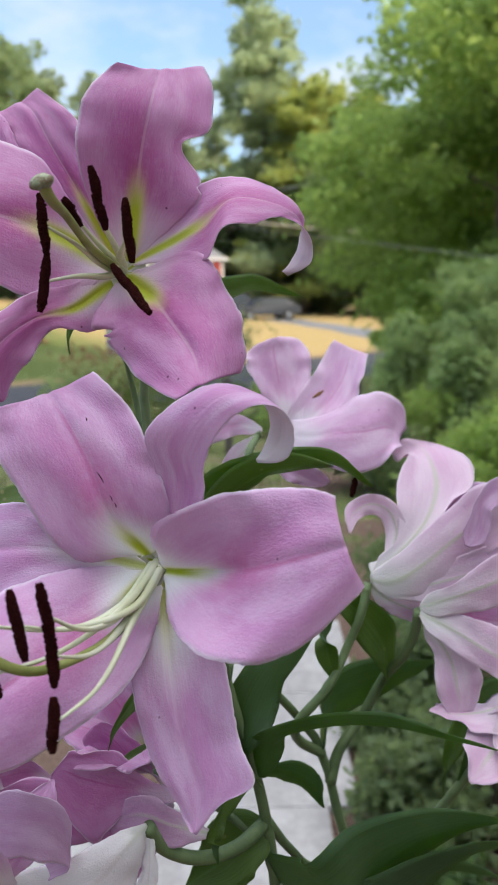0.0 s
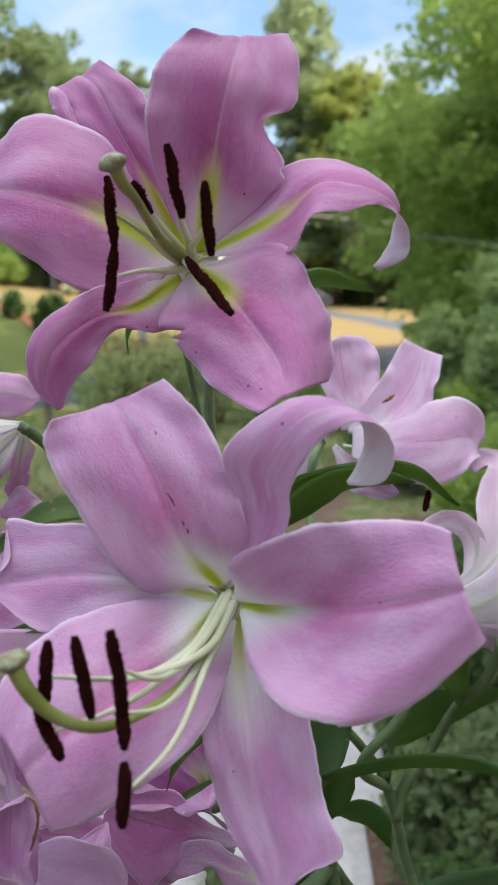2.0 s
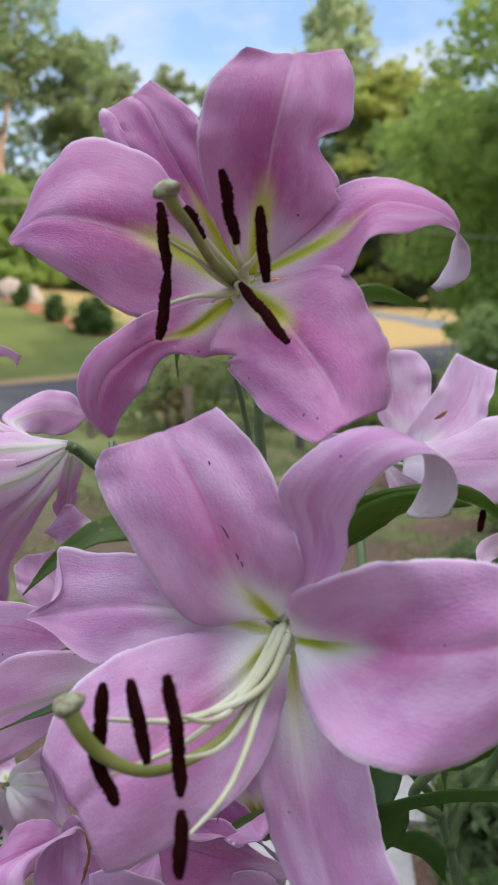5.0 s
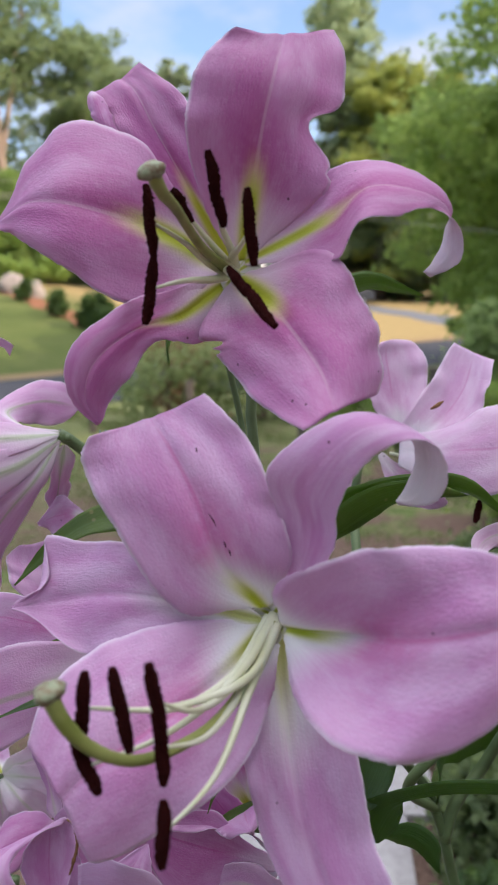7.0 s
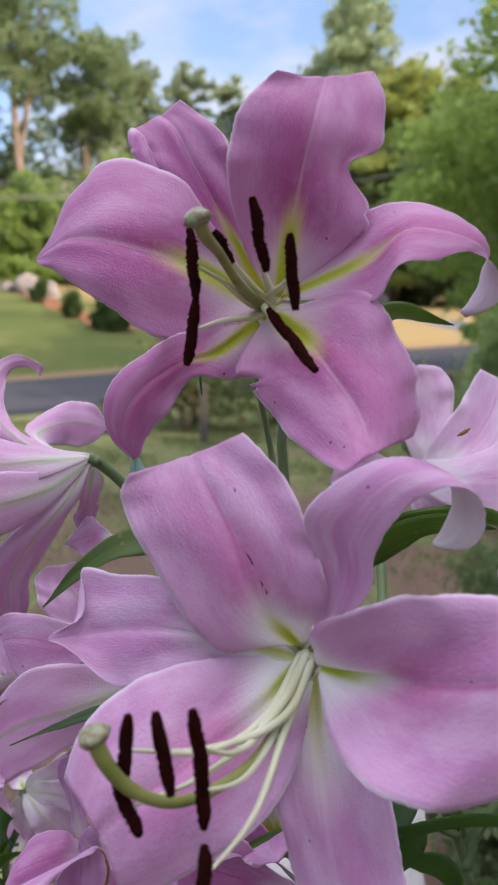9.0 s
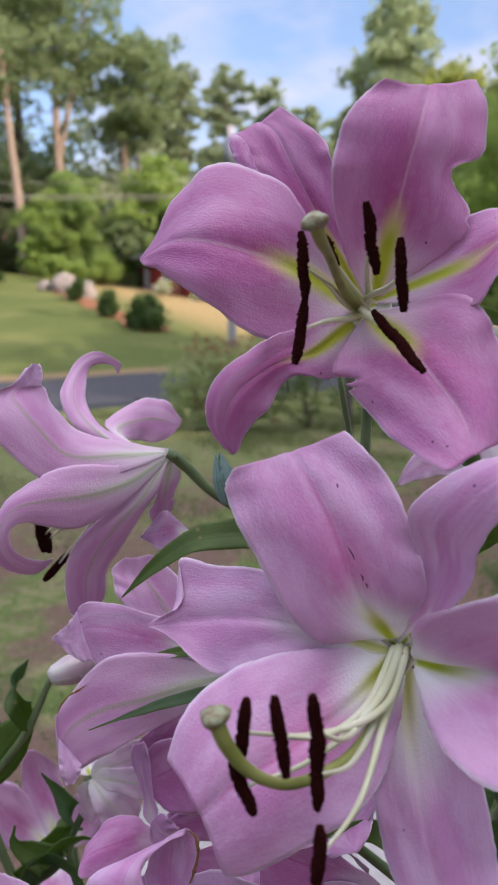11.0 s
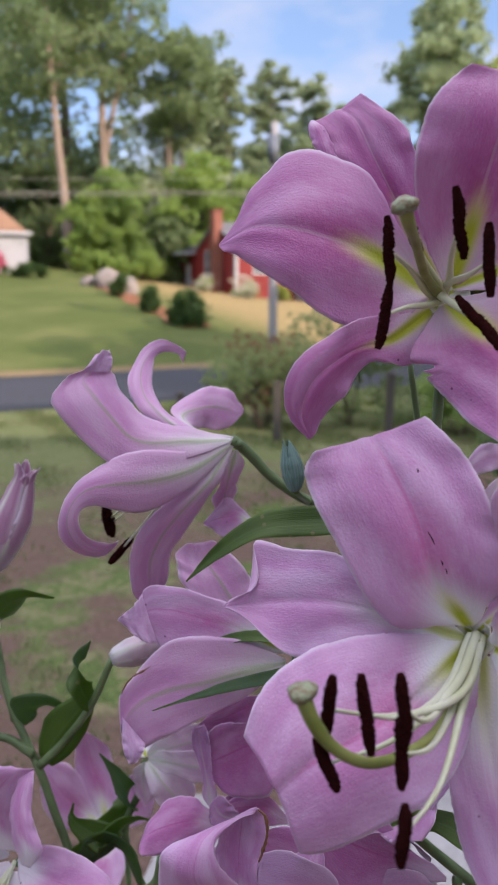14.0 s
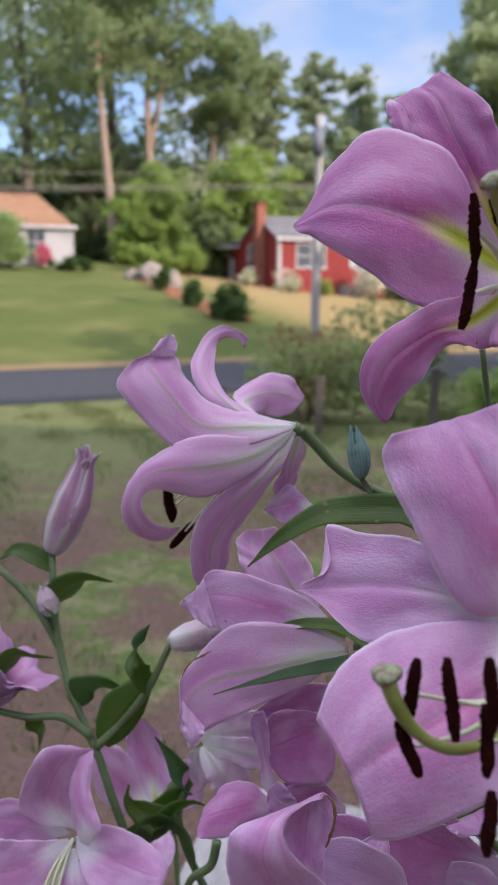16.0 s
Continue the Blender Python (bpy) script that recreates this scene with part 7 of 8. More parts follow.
petal_of(ribbed, (-0.147, -0.915, 0.375), TIPS, 174, False, 0.0, [(62.5, -23.4, 33.5, -12.4, -1.5, -0.3, 1.5, 0.3, 0.2),
    (66.3, -21.7, 37.6, -13, -6.9, -0.1, 6.9, 0.1, 1),
    (71.6, -19.4, 48.9, -11.5, -7.9, 2, 7.9, -2, 2),
    (75.1, -17.9, 61.7, -3.3, -6.5, 2, 6.5, -2, 2),
    (82.2, -16.4, 68.7, -6.4, -8.4, 1.6, 8.4, -1.6, 2),
    (93.1, -16.6, 72.4, -4.6, -8.9, 3.5, 8.9, -3.5, -0)], calm=True)

nodding = flower_at(side_plant, (0.1124, 0.4818, 1.2312), (0.02, 0.41, -0.9), "nodding pink lily with white ribs")
petal_of(nodding, (-0.208, -0.891, 0.404), RIBBED, 268, False, 0.25, [(1.3, 0.4, 1.7, 174, -1.6, -0.7, 1.6, 0.7, 0),
    (6, -1.7, 4.1, 173, -6.9, -1.1, 6.1, 1.3, 0.1),
    (20.2, -7.8, 11.4, 170, -11.1, -2.3, 7.9, 3.4, 0.4),
    (44.5, -15.3, 24.4, 169, -16.3, -2.4, 16.6, 10.2, 1.1),
    (67.1, -18.1, 35.1, 169, -17.4, -8, 13.1, 6, 0)])
petal_of(nodding, (-0.208, -0.891, 0.404), RIBBED, 269, False, 0.25, [(1.2, -0.4, -2, 175, -1.7, -0, 1.5, 0.1, 0),
    (6.4, -3.3, -4.1, 175, -6.5, -0.6, 6.5, -0.3, -0.2),
    (22.2, -12.2, -10.4, 176, -11.1, -2.4, 11.6, -1.7, -0.9),
    (43.4, -24.4, -20.7, 171, -12.9, 4, 17.5, -3.3, 0.3),
    (63.1, -31.3, -30.6, 172, -12.8, 1.3, 16, -5.6, -0.4)])
petal_of(nodding, (-0.208, -0.891, 0.404), RIBBED, 270, False, 0.25, [(6, 3.3, -9.3, -177, -1.6, 0.2, 1.8, -0.1, 0),
    (10, 0.7, -15.6, -175, -5.7, -1.5, 7.3, 0.8, -0.1),
    (21.8, -6.9, -34.7, -169, -9.5, -6.6, 14.9, 3.5, -0.5),
    (25, -15.9, -54.3, -170, -14.3, -2.4, 18, -4.5, -0.5),
    (27.1, -18.9, -69.1, -169, -7.9, 1.7, 10.7, -0.7, 0)])
petal_of(nodding, (-0.208, -0.891, 0.404), RIBBED, 271, False, 0.25, [(4.9, 4.5, -3, 4, -1.2, -0.9, 1.2, 0.9, -0),
    (10.9, 6.8, -4.5, 2, -6.6, -1.4, 6.4, 2, 0.1),
    (29.1, 13.6, -9.1, -6, -15.3, -3, 14.8, 5.4, 0.5),
    (58.1, 21.9, -19.2, -10, -18.7, -0.7, 20.8, 3.8, 0.2),
    (84.4, 21.4, -22.4, -11, -15.8, -1.6, 18.4, 1.8, -0)])
plain_lily(side_plant, (0.193, 0.46, 1.18), (0.158, 0.46, 1.135), [
    (0, 20, 80, 0.078, 0.02, 0), (-60, 15, 75, 0.085, 0.022, 0), (60, 15, 75, 0.085, 0.02, 0), (-120, 14, 80, 0.085, 0.026, 0), (180, 16, 95, 0.085, 0.024, 0), (120, 15, 80, 0.085, 0.022, 0)], seed=8, label="small pink lily facing down", inside=PINK_PLAIN, outside=PINK_RIBBED_OUT, pollen=False)
stem(side_plant, [(0.19, 0.462, 1.186), (0.19, 0.475, 1.17), (0.15, 0.49, 1.09), (0.075, 0.495, 0.98)], [0.003, 0.0034, 0.004], "pedicel")
for i, (pts, w, roll, fold) in enumerate([
    ([(0.054, 0.488, 1.18), (0.049, 0.491, 1.203), (0.051, 0.494, 1.219), (0.055, 0.497, 1.234)], 0.013, 80, 0.2),
    ([(0.101, 0.523, 1.16), (0.09, 0.51, 1.197), (0.076, 0.504, 1.218), (0.061, 0.498, 1.238), (0.066, 0.51, 1.252)], 0.026, 80, 0.2),
    ([(0.05, 0.516, 1.1), (0.059, 0.537, 1.126), (0.083, 0.549, 1.136), (0.111, 0.551, 1.144), (0.143, 0.553, 1.155)], 0.036, 60, 0.2),
    ([(0.15, 0.49, 1.09), (0.178, 0.502, 1.153), (0.161, 0.516, 1.122), (0.148, 0.519, 1.086), (0.145, 0.521, 1.045)], 0.02, 40, 0.3),
    ([(0.075, 0.495, 1.0), (0.069, 0.448, 1.04), (0.097, 0.433, 1.066), (0.128, 0.433, 1.065), (0.166, 0.432, 1.057)], 0.04, 30, 0.2),
    ([(0.082, 0.488, 0.92), (0.13, 0.47, 0.95), (0.19, 0.46, 0.91)], 0.03, 10, 0.3), ([(0.081, 0.488, 0.94), (0.08, 0.4029, 1.0681), (0.1092, 0.3945, 1.1017), (0.1411, 0.3882, 1.1201), (0.1691, 0.3751, 1.1305)], 0.05, 25, 0.2)]):
    leaf(side_plant, pts, w * 1.25, min(90, roll + 20), fold, seed=430 + i)

# the plant whose flowers look the other way
mid_plant = plant_root("pink lily plant with flowers facing the street", -0.13, 0.52)
stem(mid_plant, [(-0.13, 0.52, -0.02), (-0.13, 0.52, 0.5), (-0.125, 0.515, 0.95), (-0.115, 0.51, 1.15), (-0.1, 0.505, 1.3)], [0.0055, 0.0053, 0.005, 0.0045, 0.0035])
stem(mid_plant, [(-0.2012, 0.5214, 1.3645), (-0.1963, 0.525, 1.3606), (-0.1883, 0.5295, 1.3521), (-0.1775, 0.5337, 1.3389), (-0.1554, 0.539, 1.322), (-0.1315, 0.5411, 1.3119), (-0.1, 0.505, 1.3)], [0.0042, 0.0036, 0.0036, 0.0038, 0.004], "pedicel")
bud_part(mid_plant, [(-0.1467, 0.4603, 1.3482), (-0.1479, 0.462, 1.3567), (-0.1499, 0.4637, 1.3666), (-0.1532, 0.4654, 1.379)], 0.0066, BUD_GREEN, 7, "small blue-green closed bud", 0.15)
stem(mid_plant, [(-0.1467, 0.4603, 1.3482), (-0.1474, 0.4796, 1.3406), (-0.1492, 0.5184, 1.3265), (-0.149, 0.5399, 1.3182)], [0.0018, 0.002, 0.0024], "pedicel")
profile = flower_at(mid_plant, (-0.2002, 0.5205, 1.3643), (0.85, 0.2, -0.4), "pink lily in profile with rolled-back petals")
petal_of(profile, (0.2, -0.96, 0.196), PALE, 166, False, 0.0, [(0.8, -0.2, 0.4, 157, -1.3, -0.2, 1.3, 0.2, 0.3),
    (-24.5, -15, 1.3, 152.7, -11.3, -0.7, 11.3, 0.7, 2),
    (-61.8, -32, 5.6, 156.1, -20.8, -2, 20.8, 2, 5),
    (-75.8, -36.2, 22.3, 148.2, -22.8, 3.4, 22.8, -3.4, 7),
    (-86.4, -37, 35.6, 148.5, -24, 1.2, 24, -1.2, 7),
    (-92.7, -34.5, 43.1, 156, -20.7, 8.4, 20.7, -8.4, 5),
    (-90.9, -30.1, 46.7, 163.2, -8.9, 13.8, 8.9, -13.8, 1),
    (-85.8, -23.7, 53.1, 155.7, -6, 9.3, 6, -9.3, 0),
    (-85.7, -16.8, 60.3, 145.8, -3.9, 4.5, 3.9, -4.5, 0)])
petal_of(profile, (0.2, -0.96, 0.196), TIPS, 165, False, 0.0, [(-85.2, -27.3, 48.1, -27.9, -7.5, -3.9, 7.5, 3.9, 0.5),
    (-83.3, -24.9, 53.1, -33.4, -6.5, -3.1, 6.5, 3.1, 1.5),
    (-82.2, -22.5, 58.1, -40.3, -5.1, -1.6, 5.1, 1.6, 1),
    (-81.7, -20.8, 62, -52.4, -2.5, -0.4, 2.5, 0.4, -0)], calm=True)
petal_of(profile, (0.2, -0.96, 0.196), PALE, 167, False, 0.0, [(0.9, 0.6, 1.5, 177.8, -1, 0.1, 1, -0.1, 0.3),
    (-30.4, -9.3, 6.4, 165.6, -4.9, -2.3, 4.9, 2.3, 2),
    (-52.7, -7.6, 20.8, 146.4, -7.2, -3.8, 7.2, 3.8, 3),
    (-62.4, -0.8, 28.8, 156.4, -8.2, 0.2, 8.2, -0.2, 3),
    (-69.1, 9.6, 40.1, 160.7, -8.3, 2.9, 8.3, -2.9, 3),
    (-69.7, 23, 52, 162.4, -6.2, 4.7, 6.2, -4.7, 2),
    (-65.1, 33.7, 59.1, 163.7, -5.2, 4.2, 5.2, -4.2, 2),
    (-58.5, 41.9, 60.7, 175.4, -4.3, 3.9, 4.3, -3.9, 1),
    (-52.8, 47.2, 57.1, 185.5, -2.5, 2.3, 2.5, -2.3, -0),
    (-48.9, 50.6, 51.1, 203.6, -3.9, 1.6, 3.9, -1.6, 0)])
petal_of(profile, (0.2, -0.96, 0.196), PALE, 168, False, 0.0, [(-21.3, -2.3, 4.2, 126.9, -1.5, -3, 1.5, 3, 0.3),
    (-38.9, 11.4, 13.4, 134.8, -8.9, -3.5, 8.9, 3.5, 2),
    (-32.2, 30.4, 15.9, 178.1, -12.9, -3.6, 12.9, 3.6, 4),
    (-25.6, 44, 15.5, 186.1, -16.1, -4.3, 16.1, 4.3, 4),
    (-17.2, 57.4, 11.7, 191.6, -16, -3.1, 16, 3.1, 2),
    (-12.5, 68.2, 8.1, 191.4, -8.6, -2.1, 8.6, 2.1, 0),
    (-9.1, 74.7, 7.2, 162.4, -2.3, -0.7, 2.3, 0.7, 0)])
petal_of(profile, (0.2, -0.96, 0.196), PALE, 169, False, 0.0, [(1.2, -0.1, -1.7, -168, -1.3, -0.8, 1.3, 0.8, 0.3),
    (-22.2, -21.8, -16.4, -166.9, -11.5, -4.2, 11.5, 4.2, 2),
    (-47.3, -41.1, -21.4, -175.2, -20, -3.1, 20, 3.1, 5),
    (-69.2, -51.4, -22.4, -180.4, -16.3, -1.2, 16.3, 1.2, 5),
    (-84.1, -55.6, -25.9, -189.3, -10, -1.2, 10, 1.2, 3),
    (-93.1, -57.2, -34.6, -196.8, -6.8, -0.5, 6.8, 0.5, 2),
    (-97.1, -58.1, -45.9, -198.2, -7.4, -0, 7.4, 0, 2),
    (-96.1, -55.2, -58.5, -199.7, -9.1, -1.4, 9.1, 1.4, 2),
    (-89.2, -47.9, -70.1, -208.7, -9.1, -1.5, 9.1, 1.5, 2),
    (-80.4, -36.6, -74.2, -226.2, -6.1, -1.1, 6.1, 1.1, 1),
    (-76, -26.1, -70.4, -227.4, -0.5, -0.4, 0.5, 0.4, 0)])
petal_of(profile, (0.2, -0.96, 0.196), PALE, 170, False, 0.0, [(0.4, -0.4, -2.1, -178.1, -1.4, -0, 1.4, 0, 0.3),
    (-12.9, -13.2, -26.1, -171.4, -6.4, 4.5, 6.4, -4.5, 3),
    (-31.6, -22.2, -47.7, -154.2, -12.5, 6.9, 12.5, -6.9, 4),
    (-45, -25.6, -66.2, -154.4, -14.6, 4.9, 14.6, -4.9, 4),
    (-52.4, -25, -82.8, -156.8, -14.3, 0.4, 14.3, -0.4, 3),
    (-54.9, -21.7, -97.7, -160, -13.3, -2.3, 13.3, 2.3, 2),
    (-56.5, -16.9, -113.7, -155.5, -8.9, -0.5, 8.9, 0.5, 1),
    (-56.4, -13.6, -121.4, -138.7, -2.8, 0.7, 2.8, -0.7, -0)])
petal_of(profile, (0.2, -0.96, 0.196), PALE, 171, False, 0.25, [(2.2, 2.1, -7.3, -171, -1, 0.2, 1.2, -0.3, -0),
    (0.5, 3, -13.3, -169, -6.3, 1, 6.7, -1.1, -0),
    (-4.4, 5.4, -31.4, -162, -5.7, 3.5, 6.9, -3.8, -0.1),
    (-10, 9.3, -53.8, -167, -6.9, -3.3, 6.6, -8.1, 2.9),
    (-12.3, 11.6, -64, -167, -1, 0, 1, 0, 0)])
for n_, (p_, q_, fat_) in enumerate([((-0.2865, 0.4999, 1.3185), (-0.28, 0.4921, 1.2989), 1.6), ((-0.2799, 0.4877, 1.2802), (-0.2691, 0.5045, 1.2939), 1.15), ((-0.301, 0.54, 1.3), (-0.299, 0.54, 1.28), 1.2)]):
    o_ = np.array((-0.2002, 0.5205, 1.3643))
    child("anther", anther_mesh(np.array(p_) - o_, np.array(q_) - o_, 90 + n_, fat_), profile, "dark maroon pollen-dusted anther")
    child("filament", tube_mesh("filament", [(-0.02, 0, -0.004), ((np.array(p_) + np.array(q_)) / 2 - o_) * [0.55, 0.55, 0.45], (np.array(p_) + np.array(q_)) / 2 - o_], [0.0013, 0.001, 0.0007], [FILAMENT], sides=6, rows=12), profile)
browned = flower_at(mid_plant, (-0.1515, 0.4632, 1.2373), (0.95, 0.2, -0.1), "pink lily with brown-edged petals")
petal_of(browned, (0.108, -0.88, 0.463), PALE, 169, False, 0.25, [(-1.7, 2.5, 3.8, 15, -2.3, -0.9, 2.3, 0.9, -0),
    (-8.5, 2.5, 6.2, 15, -5.4, -1.4, 4.8, 1.2, -0),
    (-29.2, 2.5, 13.3, 13, -14.8, -2.7, 12.4, 1.9, -0),
    (-54.6, 2.2, 19.5, 15, -22.4, -3.1, 15.1, 1.3, -0.1),
    (-78.8, 4.7, 22.1, 14, -30.5, -0.4, 15.4, -1, -0.3),
    (-93.7, 5.4, 19.9, 13, -18.1, 3, 14.8, -5.8, -0.5),
    (-104.9, 2.2, 10.2, 13, -18, -1.9, 5.1, -12.2, -1.3)])
petal_of(browned, (0.108, -0.88, 0.463), PALE, 170, False, 0.25, [(0.3, -0.8, -3.5, -165, -2.4, -0.5, 2.4, 0.5, 0),
    (-5.9, -2.3, -5, -165, -6.5, -1.6, 5.6, 1.4, 0),
    (-24.3, -6.8, -9.4, -165, -18.9, -4.8, 15.4, 3.9, 0),
    (-49.7, -10.5, -18.1, -167, -28.8, -6.8, 21.1, 7.1, -0.3),
    (-76.3, -12.3, -26.7, -167, -29.2, -11.1, 27.5, 5.3, 0.7),
    (-95.6, -14, -38.6, -170, -17.6, -12.4, 25.4, 8.6, 1.1),
    (-104.3, -15, -50.8, -161, -6.8, -15.6, 13.7, 16.8, -0.5),
    (-98.7, -25, -69, -159, -4, -11.2, 8.6, -1.3, -2.9)])
petal_of(browned, (0.108, -0.88, 0.463), PALE, 171, False, 0.25, [(-22.7, 27.2, -2.3, 160, -0.9, -0.7, 0.3, 1.6, -0.2),
    (-26.7, 28.4, 1.9, 162, -4.1, -0.8, 5.3, 8.9, -0.9),
    (-38.7, 31.9, 14.3, 171, -13.6, -0.9, 20.3, 30.7, -2.7),
    (-52.6, 37.3, 31.2, 170, -19, -6.4, 18.8, 25.6, -2.4),
    (-65.5, 42.6, 46.1, 175, -17.7, -6.1, 15.4, 11.8, -0.6),
    (-68.5, 44, 55.8, 176, -11.4, -0.3, 10.8, 2.7, -0)])
petal_of(browned, (0.108, -0.88, 0.463), PALE, 172, False, 0.25, [(-33.2, 60.9, 64.1, 8, -2, -1.5, 2, 1.5, 0),
    (-35.7, 60.6, 65.9, 10, -4.8, -2.1, 3.6, 1.7, 0),
    (-43.1, 59.8, 71.3, 16, -11.9, -3.7, 7.1, 2.2, 0),
    (-56.2, 61.2, 69.8, 12, -13.8, 1.4, 13.2, -4.8, -0.7),
    (-70.4, 61.3, 64, 12, -1, 0, 1, 0, 0)])
petal_of(browned, (0.108, -0.88, 0.463), TIPS, 173, False, 0.25, [(-90.9, -1.7, 17.9, 12, -16.7, -3.8, 16.2, 3, 0.3),
    (-92.3, -3.7, 18.2, 11, -16, -4.4, 14.5, 2.7, 0.4),
    (-96.8, -9.5, 19, 8, -14.1, -6.3, 9.5, 1.9, 0.7),
    (-102.5, -11.9, 19.8, 14, -7.2, -4.2, 3.8, 2.3, -0),
    (-107.8, -12.2, 20.4, 14, -0.7, 0, 0.7, 0, 0)])
petal_of(browned, (0.108, -0.88, 0.463), TIPS, 174, False, 0.25, [(-98.1, -19, -53, 45, -7.6, 8.8, 6.5, -8, 0.1),
    (-97.2, -20.6, -54.9, 36, -7.4, 6.9, 6.6, -6.5, 0.1),
    (-94.7, -25.3, -60.8, 11, -6.9, 1.2, 6.9, -1.9, 0.1),
    (-94.3, -27.7, -67.4, 9, -5.1, -1.1, 5.1, 0.3, -0),
    (-94.8, -27.8, -71.6, 13, -2.2, -0.6, 1.8, 0.2, -0)])
child("withered_rim", tube_mesh("withered_rim", np.array([(-0.258, 0.449, 1.206), (-0.255, 0.449, 1.213), (-0.25, 0.45, 1.219), (-0.244, 0.45, 1.223), (-0.238, 0.451, 1.227)]) - np.array((-0.1515, 0.4632, 1.2373)), [0.0003, 0.0006, 0.0004, 0.0007, 0.0002], [WITHERED], sides=6, rows=26, rough=0.9, seed=5), browned, "brown withered petal edge")
stem(mid_plant, [(-0.143, 0.466, 1.236), (-0.13, 0.48, 1.225), (-0.12, 0.508, 1.18), (-0.117, 0.511, 1.12)], [0.0034, 0.0036, 0.004], "pedicel")
turned_away = flower_at(mid_plant, (-0.2784, 0.5449, 1.0888), (-0.5, 0.2, -0.7), "pink lily with white ribs facing away")
petal_of(turned_away, (0.272, -0.776, 0.568), RIBBED, 172, False, 0.25, [(0.3, 0.6, 2.3, 162, -1.9, -0.4, 1.9, 0.4, 0),
    (5.6, 0, 5.2, 162, -6.4, -0.9, 6.6, 0.6, -0.1),
    (21.4, -1.6, 13.9, 162, -8.8, -2.5, 9.3, 1.3, -0.2),
    (40, -0.1, 21.4, 157, -10.9, 1.4, 14.4, -0.4, 0.2),
    (57.5, 0.7, 26.7, 157, -9.8, 0.4, 12.7, -0.6, -0)])
petal_of(turned_away, (0.272, -0.776, 0.568), RIBBED, 173, False, 0.25, [(1.4, 0.2, -0.4, 155, -1.9, -0.1, 1.9, 0.1, 0),
    (8, -1.6, 0.8, 155, -6.5, -0.2, 6.5, -0, -0.1),
    (27.9, -7.3, 4.5, 154, -10, -0.4, 10, -0.3, -0.2),
    (47.9, -11.8, 7.3, 156, -12.5, -0, 13.4, 0, -0),
    (67.1, -11.6, 8, 155, -8.8, 1.1, 10.6, -1.2, 0)])
petal_of(turned_away, (0.272, -0.776, 0.568), RIBBED, 174, False, 0.25, [(0.6, -0.4, -2.3, 170, -2, -0.6, 2, 0.6, 0),
    (4.6, -2.6, -4.9, 169, -6.3, -0.8, 6.7, 0.6, -0),
    (16.5, -9.1, -13, 164, -11.5, -1.5, 13.4, 0.7, -0.1),
    (28.5, -9.1, -27.2, 163, -12.9, -4.3, 18.3, 0.3, -0),
    (35.2, -9.1, -35.2, 163, -6.9, -3.1, 11, -0.7, 0)])
petal_of(turned_away, (0.272, -0.776, 0.568), RIBBED, 175, False, 0.25, [(-0.6, 0.1, 1.4, 7, -1.9, 0.5, 2.1, -0.2, 0.2),
    (-2.7, 2.5, 3, 9, -6.3, 0.3, 6.7, -0.4, -0),
    (-9.3, 9.8, 7.7, 14, -10.9, -0.4, 12, -1.1, -0.5),
    (-16.1, 15, 15.4, 14, -11.8, -0.9, 12.5, -3, -0.5),
    (-22.5, 14.8, 21.9, 14, -0.9, 0, 0.9, 0, 0)])
petal_of(turned_away, (0.272, -0.776, 0.568), RIBBED, 176, False, 0.25, [(-1.2, -1.1, -3.2, -178, -1.8, 0.2, 1.8, -0.2, 0),
    (-1.7, -0.9, -7.5, -180, -6.5, -0.3, 6.5, 0.6, -0),
    (-3.5, -0.4, -20.5, -186, -8.1, -2, 8.1, 2.9, -0.1),
    (-1.7, -3.1, -34.2, -185, -6.9, -2.7, 7.5, 0.8, -0),
    (-1.3, -4.6, -41.1, -185, -0.9, 0, 0.9, 0, 0)])
stem(mid_plant, [(-0.281, 0.554, 1.08), (-0.285, 0.547, 1.058), (-0.295, 0.538, 1.035), (-0.27, 0.53, 0.96), (-0.13, 0.517, 0.86)], [0.003, 0.0032, 0.0036, 0.004], "pedicel")
hidden = flower_at(mid_plant, (-0.1559, 0.4847, 1.1657), (0.9, 0.3, 0.1), "deep pink lily half hidden below")
petal_of(hidden, (0.105, -0.83, 0.548), ROSE, 171, False, 0.25, [(-0, -0, -0, 24, -2.6, 0.3, 2.6, -0.3, 0),
    (-5.5, -2.9, -0.6, 23, -10.5, -1.3, 5.7, -1.4, 0),
    (-21.7, -11.8, -2.3, 22, -34.3, -6.2, 14.9, -4.4, -0),
    (-42.2, -14.6, -13.1, 20, -28.2, 1.6, 20.8, -8.1, -0.9),
    (-50, -15.5, -16.9, 18, -17.3, 3.2, 19.4, -8.3, -0.5)])
petal_of(hidden, (0.105, -0.83, 0.548), ROSE, 172, False, 0.25, [(-44.1, -27.1, -41.7, 176, -1, -0.1, 1, 0.1, 0),
    (-45.1, -26.2, -36.9, 176, -4.4, -0.3, 4, 0.2, 0),
    (-47.9, -23.7, -22.7, 176, -3.8, -0.6, 2.6, 0.4, 0),
    (-52.9, -20.4, -2.5, 175, -6.4, -1.1, 5.5, 3.5, -0.1),
    (-56.3, -15.3, 9.7, 178, -5.9, 1, 4.8, -0.6, -0)])
petal_of(hidden, (0.105, -0.83, 0.548), ROSE, 173, False, 0.25, [(-23.4, -24, -53, 146, -1.4, 2.4, 0.4, -2.8, -0.7),
    (-27, -25.7, -50.2, 158, -4.6, 0.4, 3.8, -2.4, -0.7),
    (-37.9, -30.7, -42, 195, -8.9, -5.8, 9.1, -1.4, -0.7),
    (-42.1, -30.2, -34.5, 183, -8, 1.7, 5.3, -3.1, -0)])
